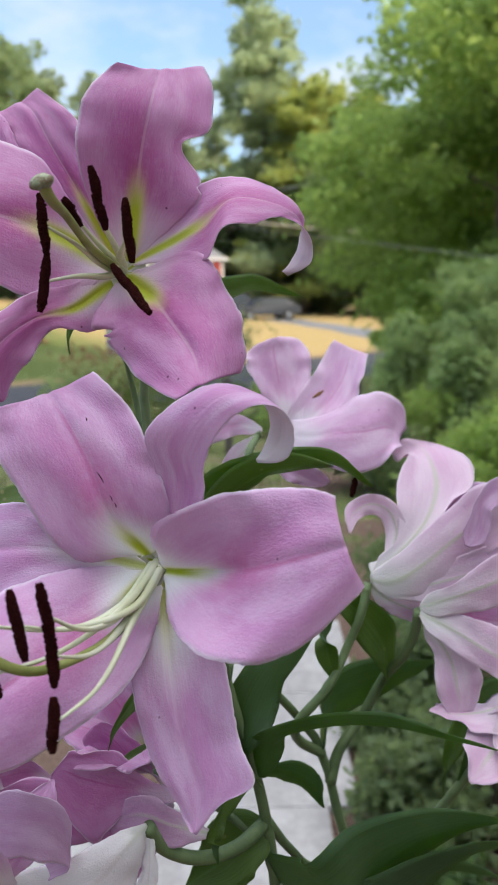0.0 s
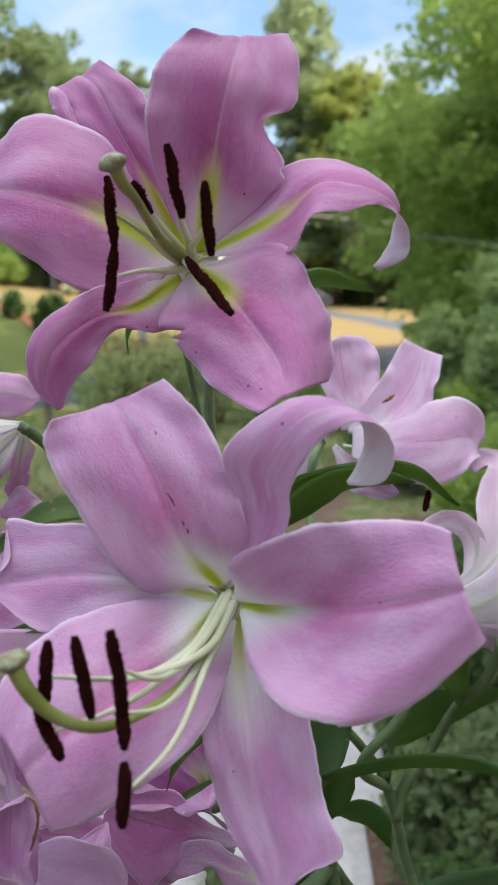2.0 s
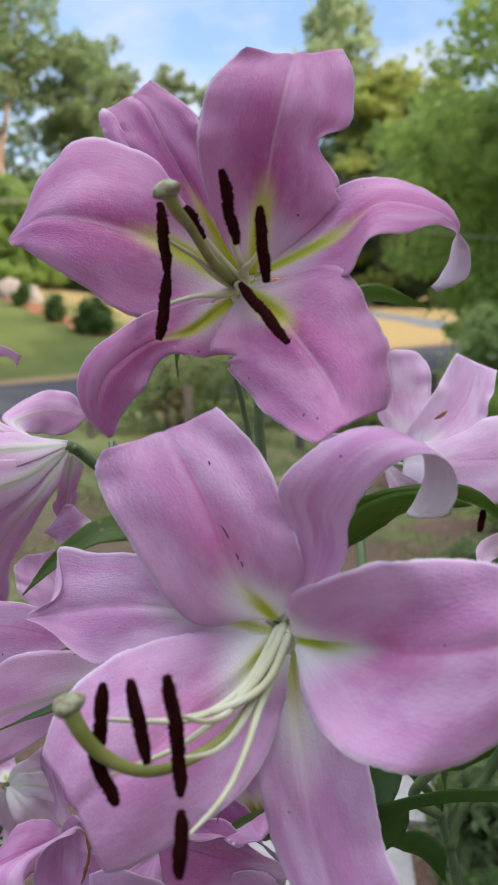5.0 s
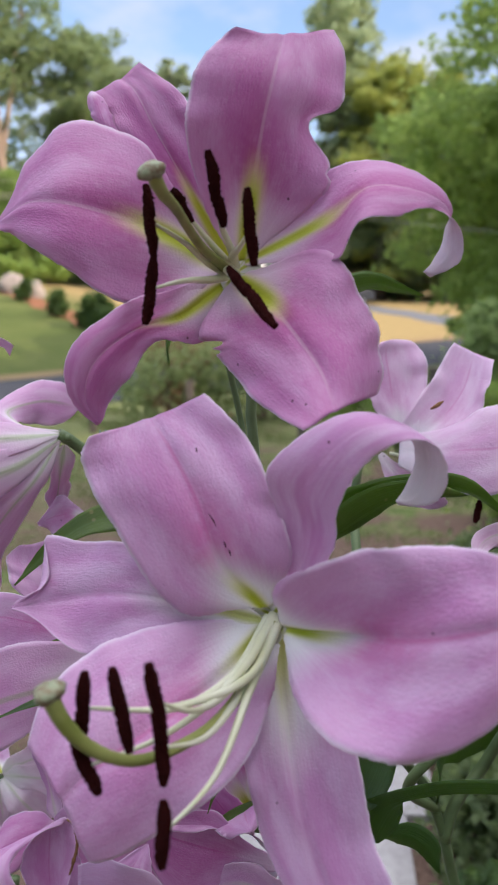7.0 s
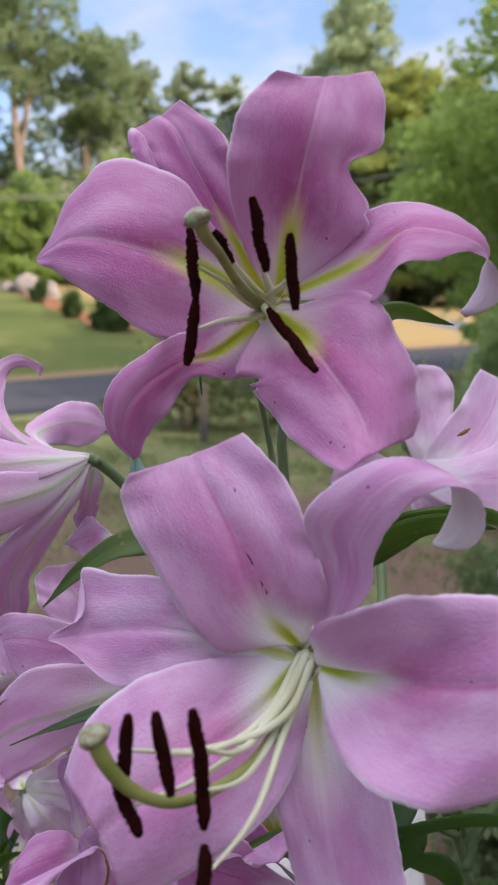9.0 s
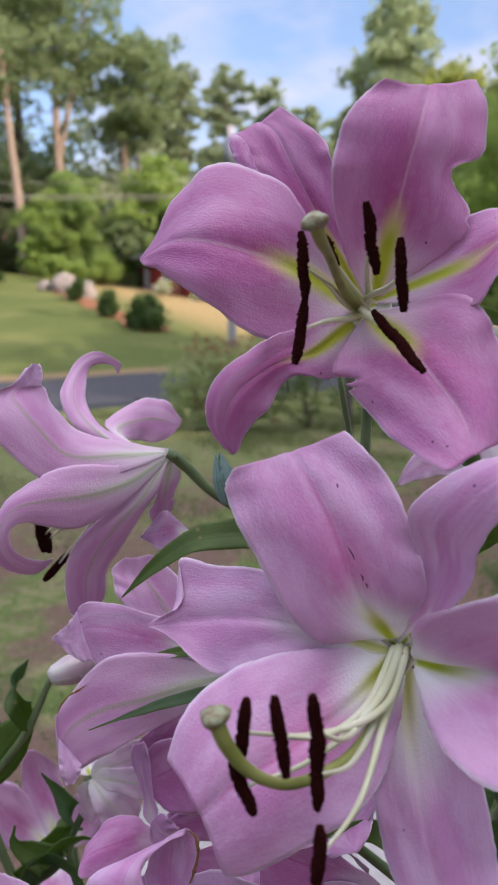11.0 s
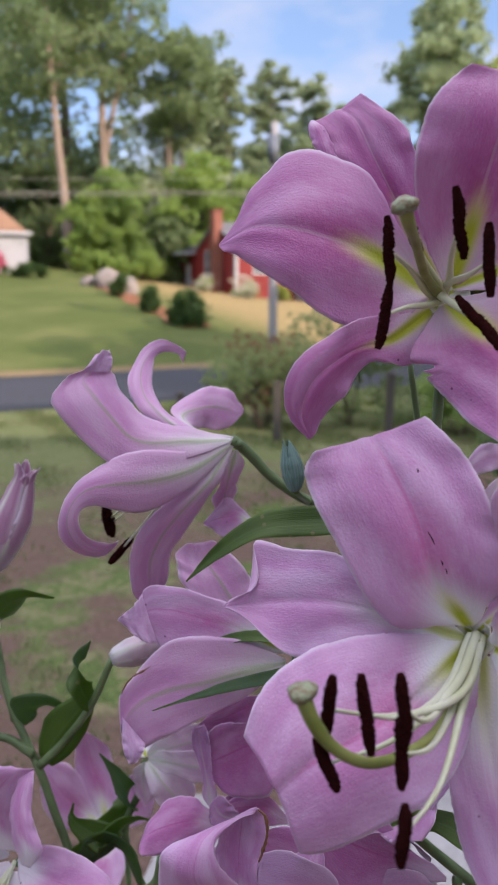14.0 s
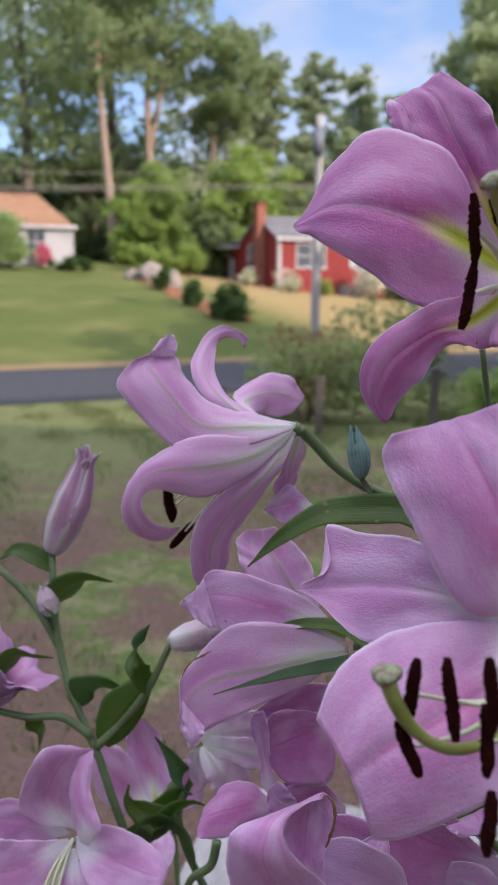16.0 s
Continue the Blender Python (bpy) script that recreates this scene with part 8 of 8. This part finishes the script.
petal_of(hidden, (0.105, -0.83, 0.548), ROSE, 174, False, 0.25, [(4.6, 1.8, -66.8, 7, -2.3, -1.5, 2.3, 1.5, -0),
    (0.1, -0, -63.4, 8, -4.8, -2.4, 4.2, 2.1, -0),
    (-13.6, -5.3, -53, 12, -12.3, -5.2, 9.9, 4.1, -0),
    (-28.2, -13.9, -49.7, 22, -10.8, 1.8, 7.9, 0.6, -0.2),
    (-41, -17.4, -49.7, 22, -0.5, 0, 0.5, 0, 0)])
petal_of(hidden, (0.105, -0.83, 0.548), ROSE, 175, False, 0.25, [(-0.7, 19.2, 14.8, 22, -5.4, 0.2, 5.4, -0.2, 0),
    (-6.9, 16.1, 14.8, 23, -7.4, 0.6, 6, -0.4, 0),
    (-25.7, 7, 14.8, 24, -13.2, 1.9, 7.9, -1.1, -0),
    (-44.8, -4.8, 9.7, 28, -6.5, 7, 9.6, -5.1, -0.3),
    (-57.4, -8.8, 7, 28, -0.5, 0, 0.5, 0, 0)])
rising = flower_at(mid_plant, (-0.1959, 0.459, 1.0912), (0.5, 0.3, -0.7), "pink lily opening upward near the path")
petal_of(rising, (0.174, -0.738, 0.652), ROSE, 177, False, 0.0, [(-0.1, 3.4, 13.8, -10.4, -4.6, -2.5, 4.6, 2.5, 0.3),
    (-5.5, -1, 19.9, -6, -8.7, -1.4, 8.7, 1.4, -2),
    (-15.1, -9.3, 26.5, 3, -14.3, 2.2, 14.3, -2.2, -4),
    (-29.1, -17.4, 26.8, 0.8, -15.6, 6.4, 15.6, -6.4, -4),
    (-41.8, -22.2, 21.6, -15.6, -10.5, 6.5, 10.5, -6.5, -3),
    (-47.3, -23.7, 14.3, -50.9, -4.7, 2.7, 4.7, -2.7, -1)])
petal_of(rising, (0.174, -0.738, 0.652), ROSE, 178, False, 0.25, [(0.8, 3.4, -4.8, -157, -1.6, -2.3, 1.1, 2.9, -0),
    (-1.9, 2.2, -7.2, -157, -4.5, -3.2, 3.9, 3.9, -0),
    (-9.9, -1.4, -14.4, -156, -5.4, -5.9, 4.7, 6.9, -0),
    (-20.9, -5.4, -20.2, -154, -7.3, -5.5, 6.2, 6.2, 0),
    (-30.2, -8.6, -24.1, -154, -0.8, 0, 0.8, 0, 0)])
petal_of(rising, (0.174, -0.738, 0.652), ROSE, 179, False, 0.25, [(0.6, 7.7, -8.5, 35, -2.5, 0.6, 2.5, -0.6, -0),
    (0.5, 3.4, -9.9, 25, -4.6, -0.3, 4.1, 0.2, -0),
    (0.1, -9.5, -14.2, -5, -11.1, -2.8, 9.2, 2.3, -0),
    (-0.5, -22.5, -24.7, 2, -12.9, -2.4, 11, 2.1, 0),
    (-1.4, -26.1, -39.3, 2, -0.7, 0, 0.7, 0, 0)])
petal_of(rising, (0.174, -0.738, 0.652), ROSE, 180, False, 0.25, [(0.4, 8.5, -4.7, -7, -2.3, -0.6, 2.3, 0.6, -0),
    (1.6, 10.9, -1.2, -8, -4, -0.8, 4.4, 0.9, 0),
    (5.3, 18.1, 9.1, -9, -8.1, -1.2, 9.9, 1.9, 0),
    (8.5, 21.5, 20.8, -7, -8.6, 2, 7.9, 1.1, -0),
    (8.8, 23.4, 28.5, -7, -0.8, 0, 0.8, 0, 0)])
rolled = flower_at(mid_plant, (-0.1564, 0.3356, 1.1368), (0.3, 0.4, -0.8), "pale pink lily with rolled, withered edges")
petal_of(rolled, (0.135, -0.669, 0.731), PLAIN, 174, False, 0.0, [(4.1, -4.8, 11, 26.7, -22.9, 5, 22.9, -5, 0.5),
    (0, -20.4, 43.1, 35.6, -24.4, 10.2, 24.4, -10.2, -4),
    (-6, -29.6, 64.8, 32.2, -19.1, 10.5, 19.1, -10.5, -6),
    (-8.8, -33.5, 81.5, 13.7, -13.6, 4.6, 13.6, -4.6, -6),
    (-7, -27.8, 90.6, 13.8, -7.8, 2.4, 7.8, -2.4, -4),
    (-3.6, -19.8, 91.4, 39.3, -4.3, 4.2, 4.3, -4.2, -2),
    (1.5, -11.5, 90.3, 55.2, -3, 5, 3, -5, -1),
    (11.4, 0.9, 87.2, 37.2, -1.3, 2.4, 1.3, -2.4, -0)])
petal_of(rolled, (0.135, -0.669, 0.731), PLAIN, 175, False, 0.0, [(8, -5.5, 35.8, 12.4, -8.2, -0.2, 8.2, 0.2, 1),
    (4.5, -3.7, 61.5, 1.6, -9.4, -1, 9.4, 1, 3),
    (4.8, -0.7, 76.6, -17.4, -12, -2, 12, 2, 4),
    (6, 0.7, 84.5, -37.4, -8.5, -3.8, 8.5, 3.8, 3),
    (8.5, 1.4, 87.4, -75.3, -3.4, -2.5, 3.4, 2.5, 1)])
petal_of(rolled, (0.135, -0.669, 0.731), PLAIN, 176, False, 0.25, [(-2.6, 18, 12.5, -5, -10.3, -0.5, 10.3, 0.5, 0),
    (-2.2, 17.7, 18.9, -5, -10.2, -0.5, 10.6, 0.2, 0),
    (-1.2, 16.7, 38, -5, -10.1, -0.6, 11.6, -0.8, 0.2),
    (-0.1, 17.3, 57.8, -4, -9.4, -0.7, 10.7, -2.1, 0.3),
    (0.5, 17.5, 67.6, -7, -7.9, -1.2, 8.5, 0.7, 0.1)])
petal_of(rolled, (0.135, -0.669, 0.731), PLAIN, 177, False, 0.25, [(4.7, 5.5, -4.4, -30, -2.4, -1.5, 2.4, 1.5, 0),
    (8.7, 6.6, 2.2, -28, -5.1, -2.5, 5.7, 2.9, 0),
    (20.6, 10.1, 22.2, -22, -13.3, -5.5, 15.7, 7, 0),
    (30, 21.2, 37.7, -12, -13.2, -8.6, 14.7, 4.7, -0.9),
    (39.6, 36.2, 47.2, -12, -0.6, 0, 0.6, 0, 0)])
child("withered_rim", tube_mesh("withered_rim", np.array([(-0.1438, 0.338, 1.2246), (-0.1409, 0.3373, 1.223), (-0.139, 0.3359, 1.2193), (-0.1386, 0.3344, 1.2144), (-0.14, 0.3325, 1.208), (-0.1419, 0.3306, 1.202)]) - np.array((-0.1564, 0.3356, 1.1368)), [0.0003, 0.0009, 0.0006, 0.0009, 0.0003], [WITHERED], sides=6, rows=26, rough=0.9, seed=5), rolled, "brown withered petal edge")
stem(mid_plant, [(-0.155, 0.335, 1.155), (-0.14, 0.38, 1.11), (-0.125, 0.45, 1.05), (-0.127, 0.514, 0.95)], [0.003, 0.0034, 0.004], "pedicel")
stem(mid_plant, [(-0.198, 0.463, 1.085), (-0.19, 0.47, 1.02), (-0.15, 0.5, 0.9), (-0.13, 0.518, 0.82)], [0.003, 0.0034, 0.004], "pedicel")
stem(mid_plant, [(-0.148, 0.487, 1.166), (-0.135, 0.495, 1.16), (-0.118, 0.51, 1.14)], [0.003, 0.0034], "pedicel")
for i, (pts, w, roll, fold) in enumerate([
    ([(-0.09, 0.49, 1.3), (-0.123, 0.4971, 1.318), (-0.146, 0.4939, 1.318), (-0.1746, 0.4892, 1.3134), (-0.1993, 0.483, 1.2975), (-0.2213, 0.4765, 1.277)], 0.021, 55, 0.2),
    ([(-0.125, 0.515, 0.95), (-0.17, 0.47, 0.98), (-0.21, 0.43, 0.95)], 0.03, 10, 0.3), ([(-0.128, 0.517, 0.85), (-0.1, 0.56, 0.9), (-0.06, 0.6, 0.88)], 0.03, 10, 0.3)]):
    leaf(mid_plant, pts, w, roll, fold, seed=460 + i)

# the plant at the edge, still in bud
edge_plant = plant_root("branching lily plant with a closed bud and open flowers", -0.304, 0.494)
stem(edge_plant, [(-0.29, 0.49, -0.02), (-0.29, 0.49, 0.5), (-0.304, 0.494, 0.946), (-0.331, 0.505, 1.024), (-0.345, 0.509, 1.057), (-0.358, 0.513, 1.091), (-0.385, 0.525, 1.128), (-0.406, 0.542, 1.182), (-0.412, 0.553, 1.238)], [0.0055, 0.0053, 0.005, 0.0045, 0.0036, 0.0028])
for pts in ([(-0.288, 0.504, 1.198), (-0.309, 0.509, 1.154), (-0.335, 0.515, 1.117), (-0.357, 0.513, 1.092)], [(-0.453, 0.494, 1.124), (-0.412, 0.504, 1.115), (-0.386, 0.511, 1.115), (-0.362, 0.514, 1.1)],
            [(-0.482, 0.536, 1.246), (-0.453, 0.539, 1.223), (-0.424, 0.54, 1.196), (-0.4, 0.538, 1.16)], [(-0.274, 0.481, 0.993), (-0.264, 0.48, 1.02), (-0.248, 0.478, 1.038), (-0.245, 0.482, 1.055)]):
    stem(edge_plant, pts, [0.0026, 0.003, 0.0036], "pedicel")
bud_part(edge_plant, [(-0.412, 0.553, 1.238), (-0.405, 0.5605, 1.2607), (-0.396, 0.5693, 1.2885), (-0.3835, 0.5759, 1.331)], 0.0156, BUD_SKIN, 8, "dusky pink closed bud with pale ribs", 0.5)
bud_part(edge_plant, [(-0.2885, 0.5037, 1.1989), (-0.2762, 0.5129, 1.2007), (-0.2637, 0.5221, 1.2026), (-0.2438, 0.5319, 1.2056)], 0.0112, BUD_PALE, 9, "small pale pink bud on a side branch")
edge_flower = flower_at(edge_plant, (-0.3484, 0.4542, 1.0558), (0.1, 0.6, -0.7), "pink lily open upward beside the stem")
petal_of(edge_flower, (0.392, -0.661, 0.64), PLAIN, 173, False, 0.0, [(0.7, -2.5, 11.3, 48.8, -3.6, 3.2, 3.6, -3.2, 0.3),
    (-8.5, -7.6, 25.5, 13.2, -12.7, 5.3, 12.7, -5.3, 4),
    (-12.7, -10.3, 41.5, -6.7, -20.6, 2.3, 20.6, -2.3, 6),
    (-7.1, -10.5, 56.4, -27.4, -21.2, -0.1, 21.2, 0.1, 4),
    (-0.6, -8.9, 69.4, -34.7, -20.1, -1.4, 20.1, 1.4, 0),
    (7.2, -5.7, 77.6, -39.9, -13.1, -6.6, 13.1, 6.6, -3),
    (12.4, -1.5, 79.7, -23.5, -5.1, -6.6, 5.1, 6.6, -2)])
petal_of(edge_flower, (0.392, -0.661, 0.64), PLAIN, 174, False, 0.0, [(5.1, -4.3, 1.1, -25.3, -4.5, -1.2, 4.5, 1.2, 0.3),
    (23.3, -10.6, 3.5, -10.5, -17.8, -2, 17.8, 2, 4),
    (45.2, -13.8, 1.8, -9.6, -21.1, -2.9, 21.1, 2.9, 2),
    (65.2, -16.9, 1.8, -3.1, -17.1, -1.6, 17.1, 1.6, -2),
    (77.6, -17, 1.8, 9.6, -9.5, 0.5, 9.5, -0.5, -3),
    (80.3, -14.7, 0.7, 19.2, -3.1, 1.9, 3.1, -1.9, -1)])
petal_of(edge_flower, (0.392, -0.661, 0.64), PLAIN, 178, False, 0.0, [(21, -20.4, 17.8, 27.8, -3.6, -0.1, 3.6, 0.1, -0),
    (23.6, -21.7, 31.5, 38.4, -11.1, -0.4, 11.1, 0.4, -2),
    (18.8, -19.1, 43.2, 38.3, -10.6, 3.5, 10.6, -3.5, -3),
    (15.2, -14, 55.9, 28.2, -8.2, 3.3, 8.2, -3.3, -3),
    (15, -5.8, 68.7, 15.7, -6.6, 2.3, 6.6, -2.3, -2),
    (16.6, 2.3, 75.9, 32.2, -2.6, -0.3, 2.6, 0.3, 0)])
petal_of(edge_flower, (0.392, -0.661, 0.64), PLAIN, 175, False, 0.25, [(-4.4, -0.2, 4.1, 32, -1.7, 0.1, 1.7, -0.1, -0),
    (-9.1, -2.1, 7.1, 31, -5.3, -1.3, 3.5, 0, 0.1),
    (-23.1, -7.9, 16, 28, -16, -5.6, 8.9, 0.2, 0.4),
    (-47.8, -18.6, 22.1, 28, -22.3, -2.7, 13.4, 1.6, 0),
    (-64, -23.1, 22, 28, -0.6, 0, 0.6, 0, 0)])
petal_of(edge_flower, (0.392, -0.661, 0.64), PLAIN, 176, False, 0.25, [(-0.4, -4.8, 2.3, 17, -2, -0.3, 2, 0.3, -0),
    (-5.6, -9.5, 0, 17, -7.5, -2.6, 5.9, 0.3, 0.3),
    (-21.5, -23.3, -6.7, 18, -23.8, -9.5, 17.5, 0.1, 1.1),
    (-44.9, -36.1, -11, 22, -24.2, -16.4, 21.3, -5.4, 1.2),
    (-60.5, -41.6, -16.5, 22, -0.5, 0, 0.5, 0, 0)])
petal_of(edge_flower, (0.392, -0.661, 0.64), PLAIN, 177, False, 0.25, [(2.7, -5.3, -3.2, -11, -2, 0.3, 2, -0.3, -0),
    (4.9, -9.7, -7.8, -11, -6.3, 0.6, 5.6, -0.5, -0),
    (11.4, -23, -21.5, -13, -19.2, 1.5, 16.5, -1.3, 0),
    (12.8, -27.6, -42.9, -13, -16.5, 0, 16.5, -0, 0),
    (14.1, -31.6, -61.7, -13, -0.5, 0, 0.5, 0, 0)])
for n_ in range(5):
    a_ = n_ * 1.25
    child("filament", tube_mesh("filament", [(0, 0, 0), (0.004 * math.cos(a_), -0.025, -0.008 + 0.004 * math.sin(a_)), (-0.004 + 0.007 * math.cos(a_), -0.045, -0.04 + 0.006 * math.sin(a_))], [0.0014, 0.0012, 0.0008], [FILAMENT], sides=6, rows=12), edge_flower)
far_open = flower_at(edge_plant, (-0.3718, 0.6764, 0.8955), (0.1, 0.3, -0.9), "pink lily with a white-striped upright petal")
petal_of(far_open, (0.303, -0.714, 0.631), PALE, 170, False, 0.25, [(-3.3, 0.3, 5.3, 12, -4.8, 0.9, 4.8, -0.9, 0),
    (-5.7, 1.8, 14.4, 12, -10.2, 0.7, 8.2, -4.5, 0),
    (-12.7, 6.1, 41.6, 13, -26.4, -0, 18.4, -15, -0),
    (-24.4, 10.8, 75.5, 17, -17.6, -0.5, 22.3, -12.3, 0.9),
    (-27.3, 5.9, 104, 17, -9.7, -2.9, 15.7, -4.8, 1.5),
    (-28.7, 2.3, 112.8, 20, -3, -1.4, 7.2, -0.7, 0.7)])
petal_of(far_open, (0.303, -0.714, 0.631), PALE, 171, False, 0.25, [(-5.5, -0.8, 2.9, -24, -1.2, -4.2, 1.2, 4.2, -0),
    (-12.9, -3.6, 11.3, -14, -6.3, -7.5, 7, 7.8, 0),
    (-35.1, -11.9, 36.3, 16, -21.5, -17.2, 24.4, 18.7, 0.1),
    (-56.3, -16.2, 65.8, 18, -22.6, -15.1, 17.5, 9.8, 0.1),
    (-68.4, -15.2, 84.5, 18, -1.2, 0, 1.2, 0, 0)])
petal_of(far_open, (0.303, -0.714, 0.631), PALE, 172, False, 0.25, [(3.9, 1.8, 3, -13, -4.2, 1.3, 4.2, -1.3, -0),
    (8.4, 4.4, 9, -12, -8.3, 3, 8.3, -3, -0),
    (21.8, 12.2, 26.9, -8, -20.4, 8.2, 20.4, -8.2, -0),
    (37.9, 13, 57.3, -7, -14, 1.1, 16.6, -10.1, 1.3),
    (48.3, 12.7, 66.5, -7, -1.2, 0, 1.2, 0, 0)])
petal_of(far_open, (0.303, -0.714, 0.631), PALE, 173, False, 0.25, [(-1.6, -1.1, -3, -9, -4.8, -0.8, 3.6, 0.6, 0),
    (-1.1, -7.2, -6.7, -8, -9.5, -1.6, 8, 0.2, 0.5),
    (0.3, -25.3, -17.8, -4, -23.4, -3.9, 21, -1, 2.1),
    (1.5, -44.2, -32.2, -2, -17.8, -0.3, 16.6, 0.1, 0.1),
    (1.6, -52.5, -45.3, -2, -1.1, 0, 1.1, 0, 0)])
stem(edge_plant, [(-0.388, 0.724, 0.925), (-0.38, 0.73, 0.85), (-0.33, 0.6, 0.6), (-0.295, 0.495, 0.45)], [0.003, 0.0034, 0.004], "pedicel")
stem(edge_plant, [(-0.347, 0.46, 1.048), (-0.335, 0.47, 1.01), (-0.315, 0.492, 0.97)], [0.003, 0.0034, 0.004], "pedicel")
for i, (pts, w, roll, fold) in enumerate([
    ([(-0.408, 0.54, 1.175), (-0.406, 0.546, 1.198), (-0.384, 0.546, 1.219), (-0.357, 0.553, 1.219)], 0.018, 30, 0.4), ([(-0.383, 0.523, 1.119), (-0.37, 0.52, 1.138), (-0.354, 0.525, 1.141), (-0.34, 0.529, 1.139)], 0.018, 45, 0.3),
    ([(-0.354, 0.515, 1.095), (-0.34, 0.514, 1.121), (-0.322, 0.514, 1.145), (-0.305, 0.513, 1.167)], 0.024, 70, 0.2), ([(-0.309, 0.51, 1.152), (-0.314, 0.502, 1.176), (-0.315, 0.506, 1.193), (-0.307, 0.511, 1.208)], 0.014, 80, 0.2),
    ([(-0.442, 0.497, 1.122), (-0.435, 0.508, 1.15), (-0.424, 0.512, 1.164), (-0.411, 0.515, 1.162), (-0.396, 0.519, 1.162)], 0.016, 30, 0.3), ([(-0.412, 0.551, 1.224), (-0.427, 0.549, 1.235), (-0.441, 0.546, 1.24), (-0.454, 0.54, 1.233)], 0.012, 30, 0.4),
    ([(-0.325, 0.51, 1.03), (-0.296, 0.54, 1.044), (-0.294, 0.535, 1.065), (-0.303, 0.536, 1.08), (-0.316, 0.536, 1.094)], 0.016, 60, 0.3), ([(-0.325, 0.503, 1.01), (-0.301, 0.515, 1.031), (-0.317, 0.512, 1.04), (-0.329, 0.511, 1.049), (-0.33, 0.514, 1.062)], 0.018, 50, 0.3),
    ([(-0.33, 0.505, 1.02), (-0.301, 0.515, 1.033), (-0.289, 0.521, 1.044), (-0.278, 0.525, 1.047), (-0.267, 0.527, 1.045)], 0.018, 40, 0.3), ([(-0.325, 0.503, 1.01), (-0.303, 0.514, 1.031), (-0.289, 0.516, 1.022), (-0.28, 0.515, 1.009), (-0.274, 0.513, 0.991)], 0.018, 40, 0.3),
    ([(-0.412, 0.504, 1.115), (-0.41, 0.511, 1.1), (-0.407, 0.508, 1.082)], 0.01, 60, 0.3), ([(-0.304, 0.494, 0.93), (-0.35, 0.47, 0.95), (-0.4, 0.45, 0.92)], 0.03, 10, 0.3)]):
    leaf(edge_plant, pts, w * 1.4, min(80, roll + 15), fold, seed=480 + i, under_up=i % 2 == 0)
bud_part(edge_plant, [(-0.408, 0.543, 1.187), (-0.413, 0.544, 1.198), (-0.417, 0.546, 1.214)], 0.009, BUD_PALE, 10, "small pinkish white bud in a leaf axil")
plain_lily(edge_plant, (-0.452, 0.494, 1.119), (-0.433, 0.506, 1.151), [(0, 10, 70, 0.075, 0.02, 0), (60, 10, 80, 0.075, 0.018, 0), (-60, 10, 75, 0.075, 0.02, 0), (-120, 12, 90, 0.07, 0.018, 0), (180, 12, 80, 0.07, 0.02, 0), (120, 12, 80, 0.07, 0.018, 0)], seed=18, label="pink lily on the outer branch", pollen=False)
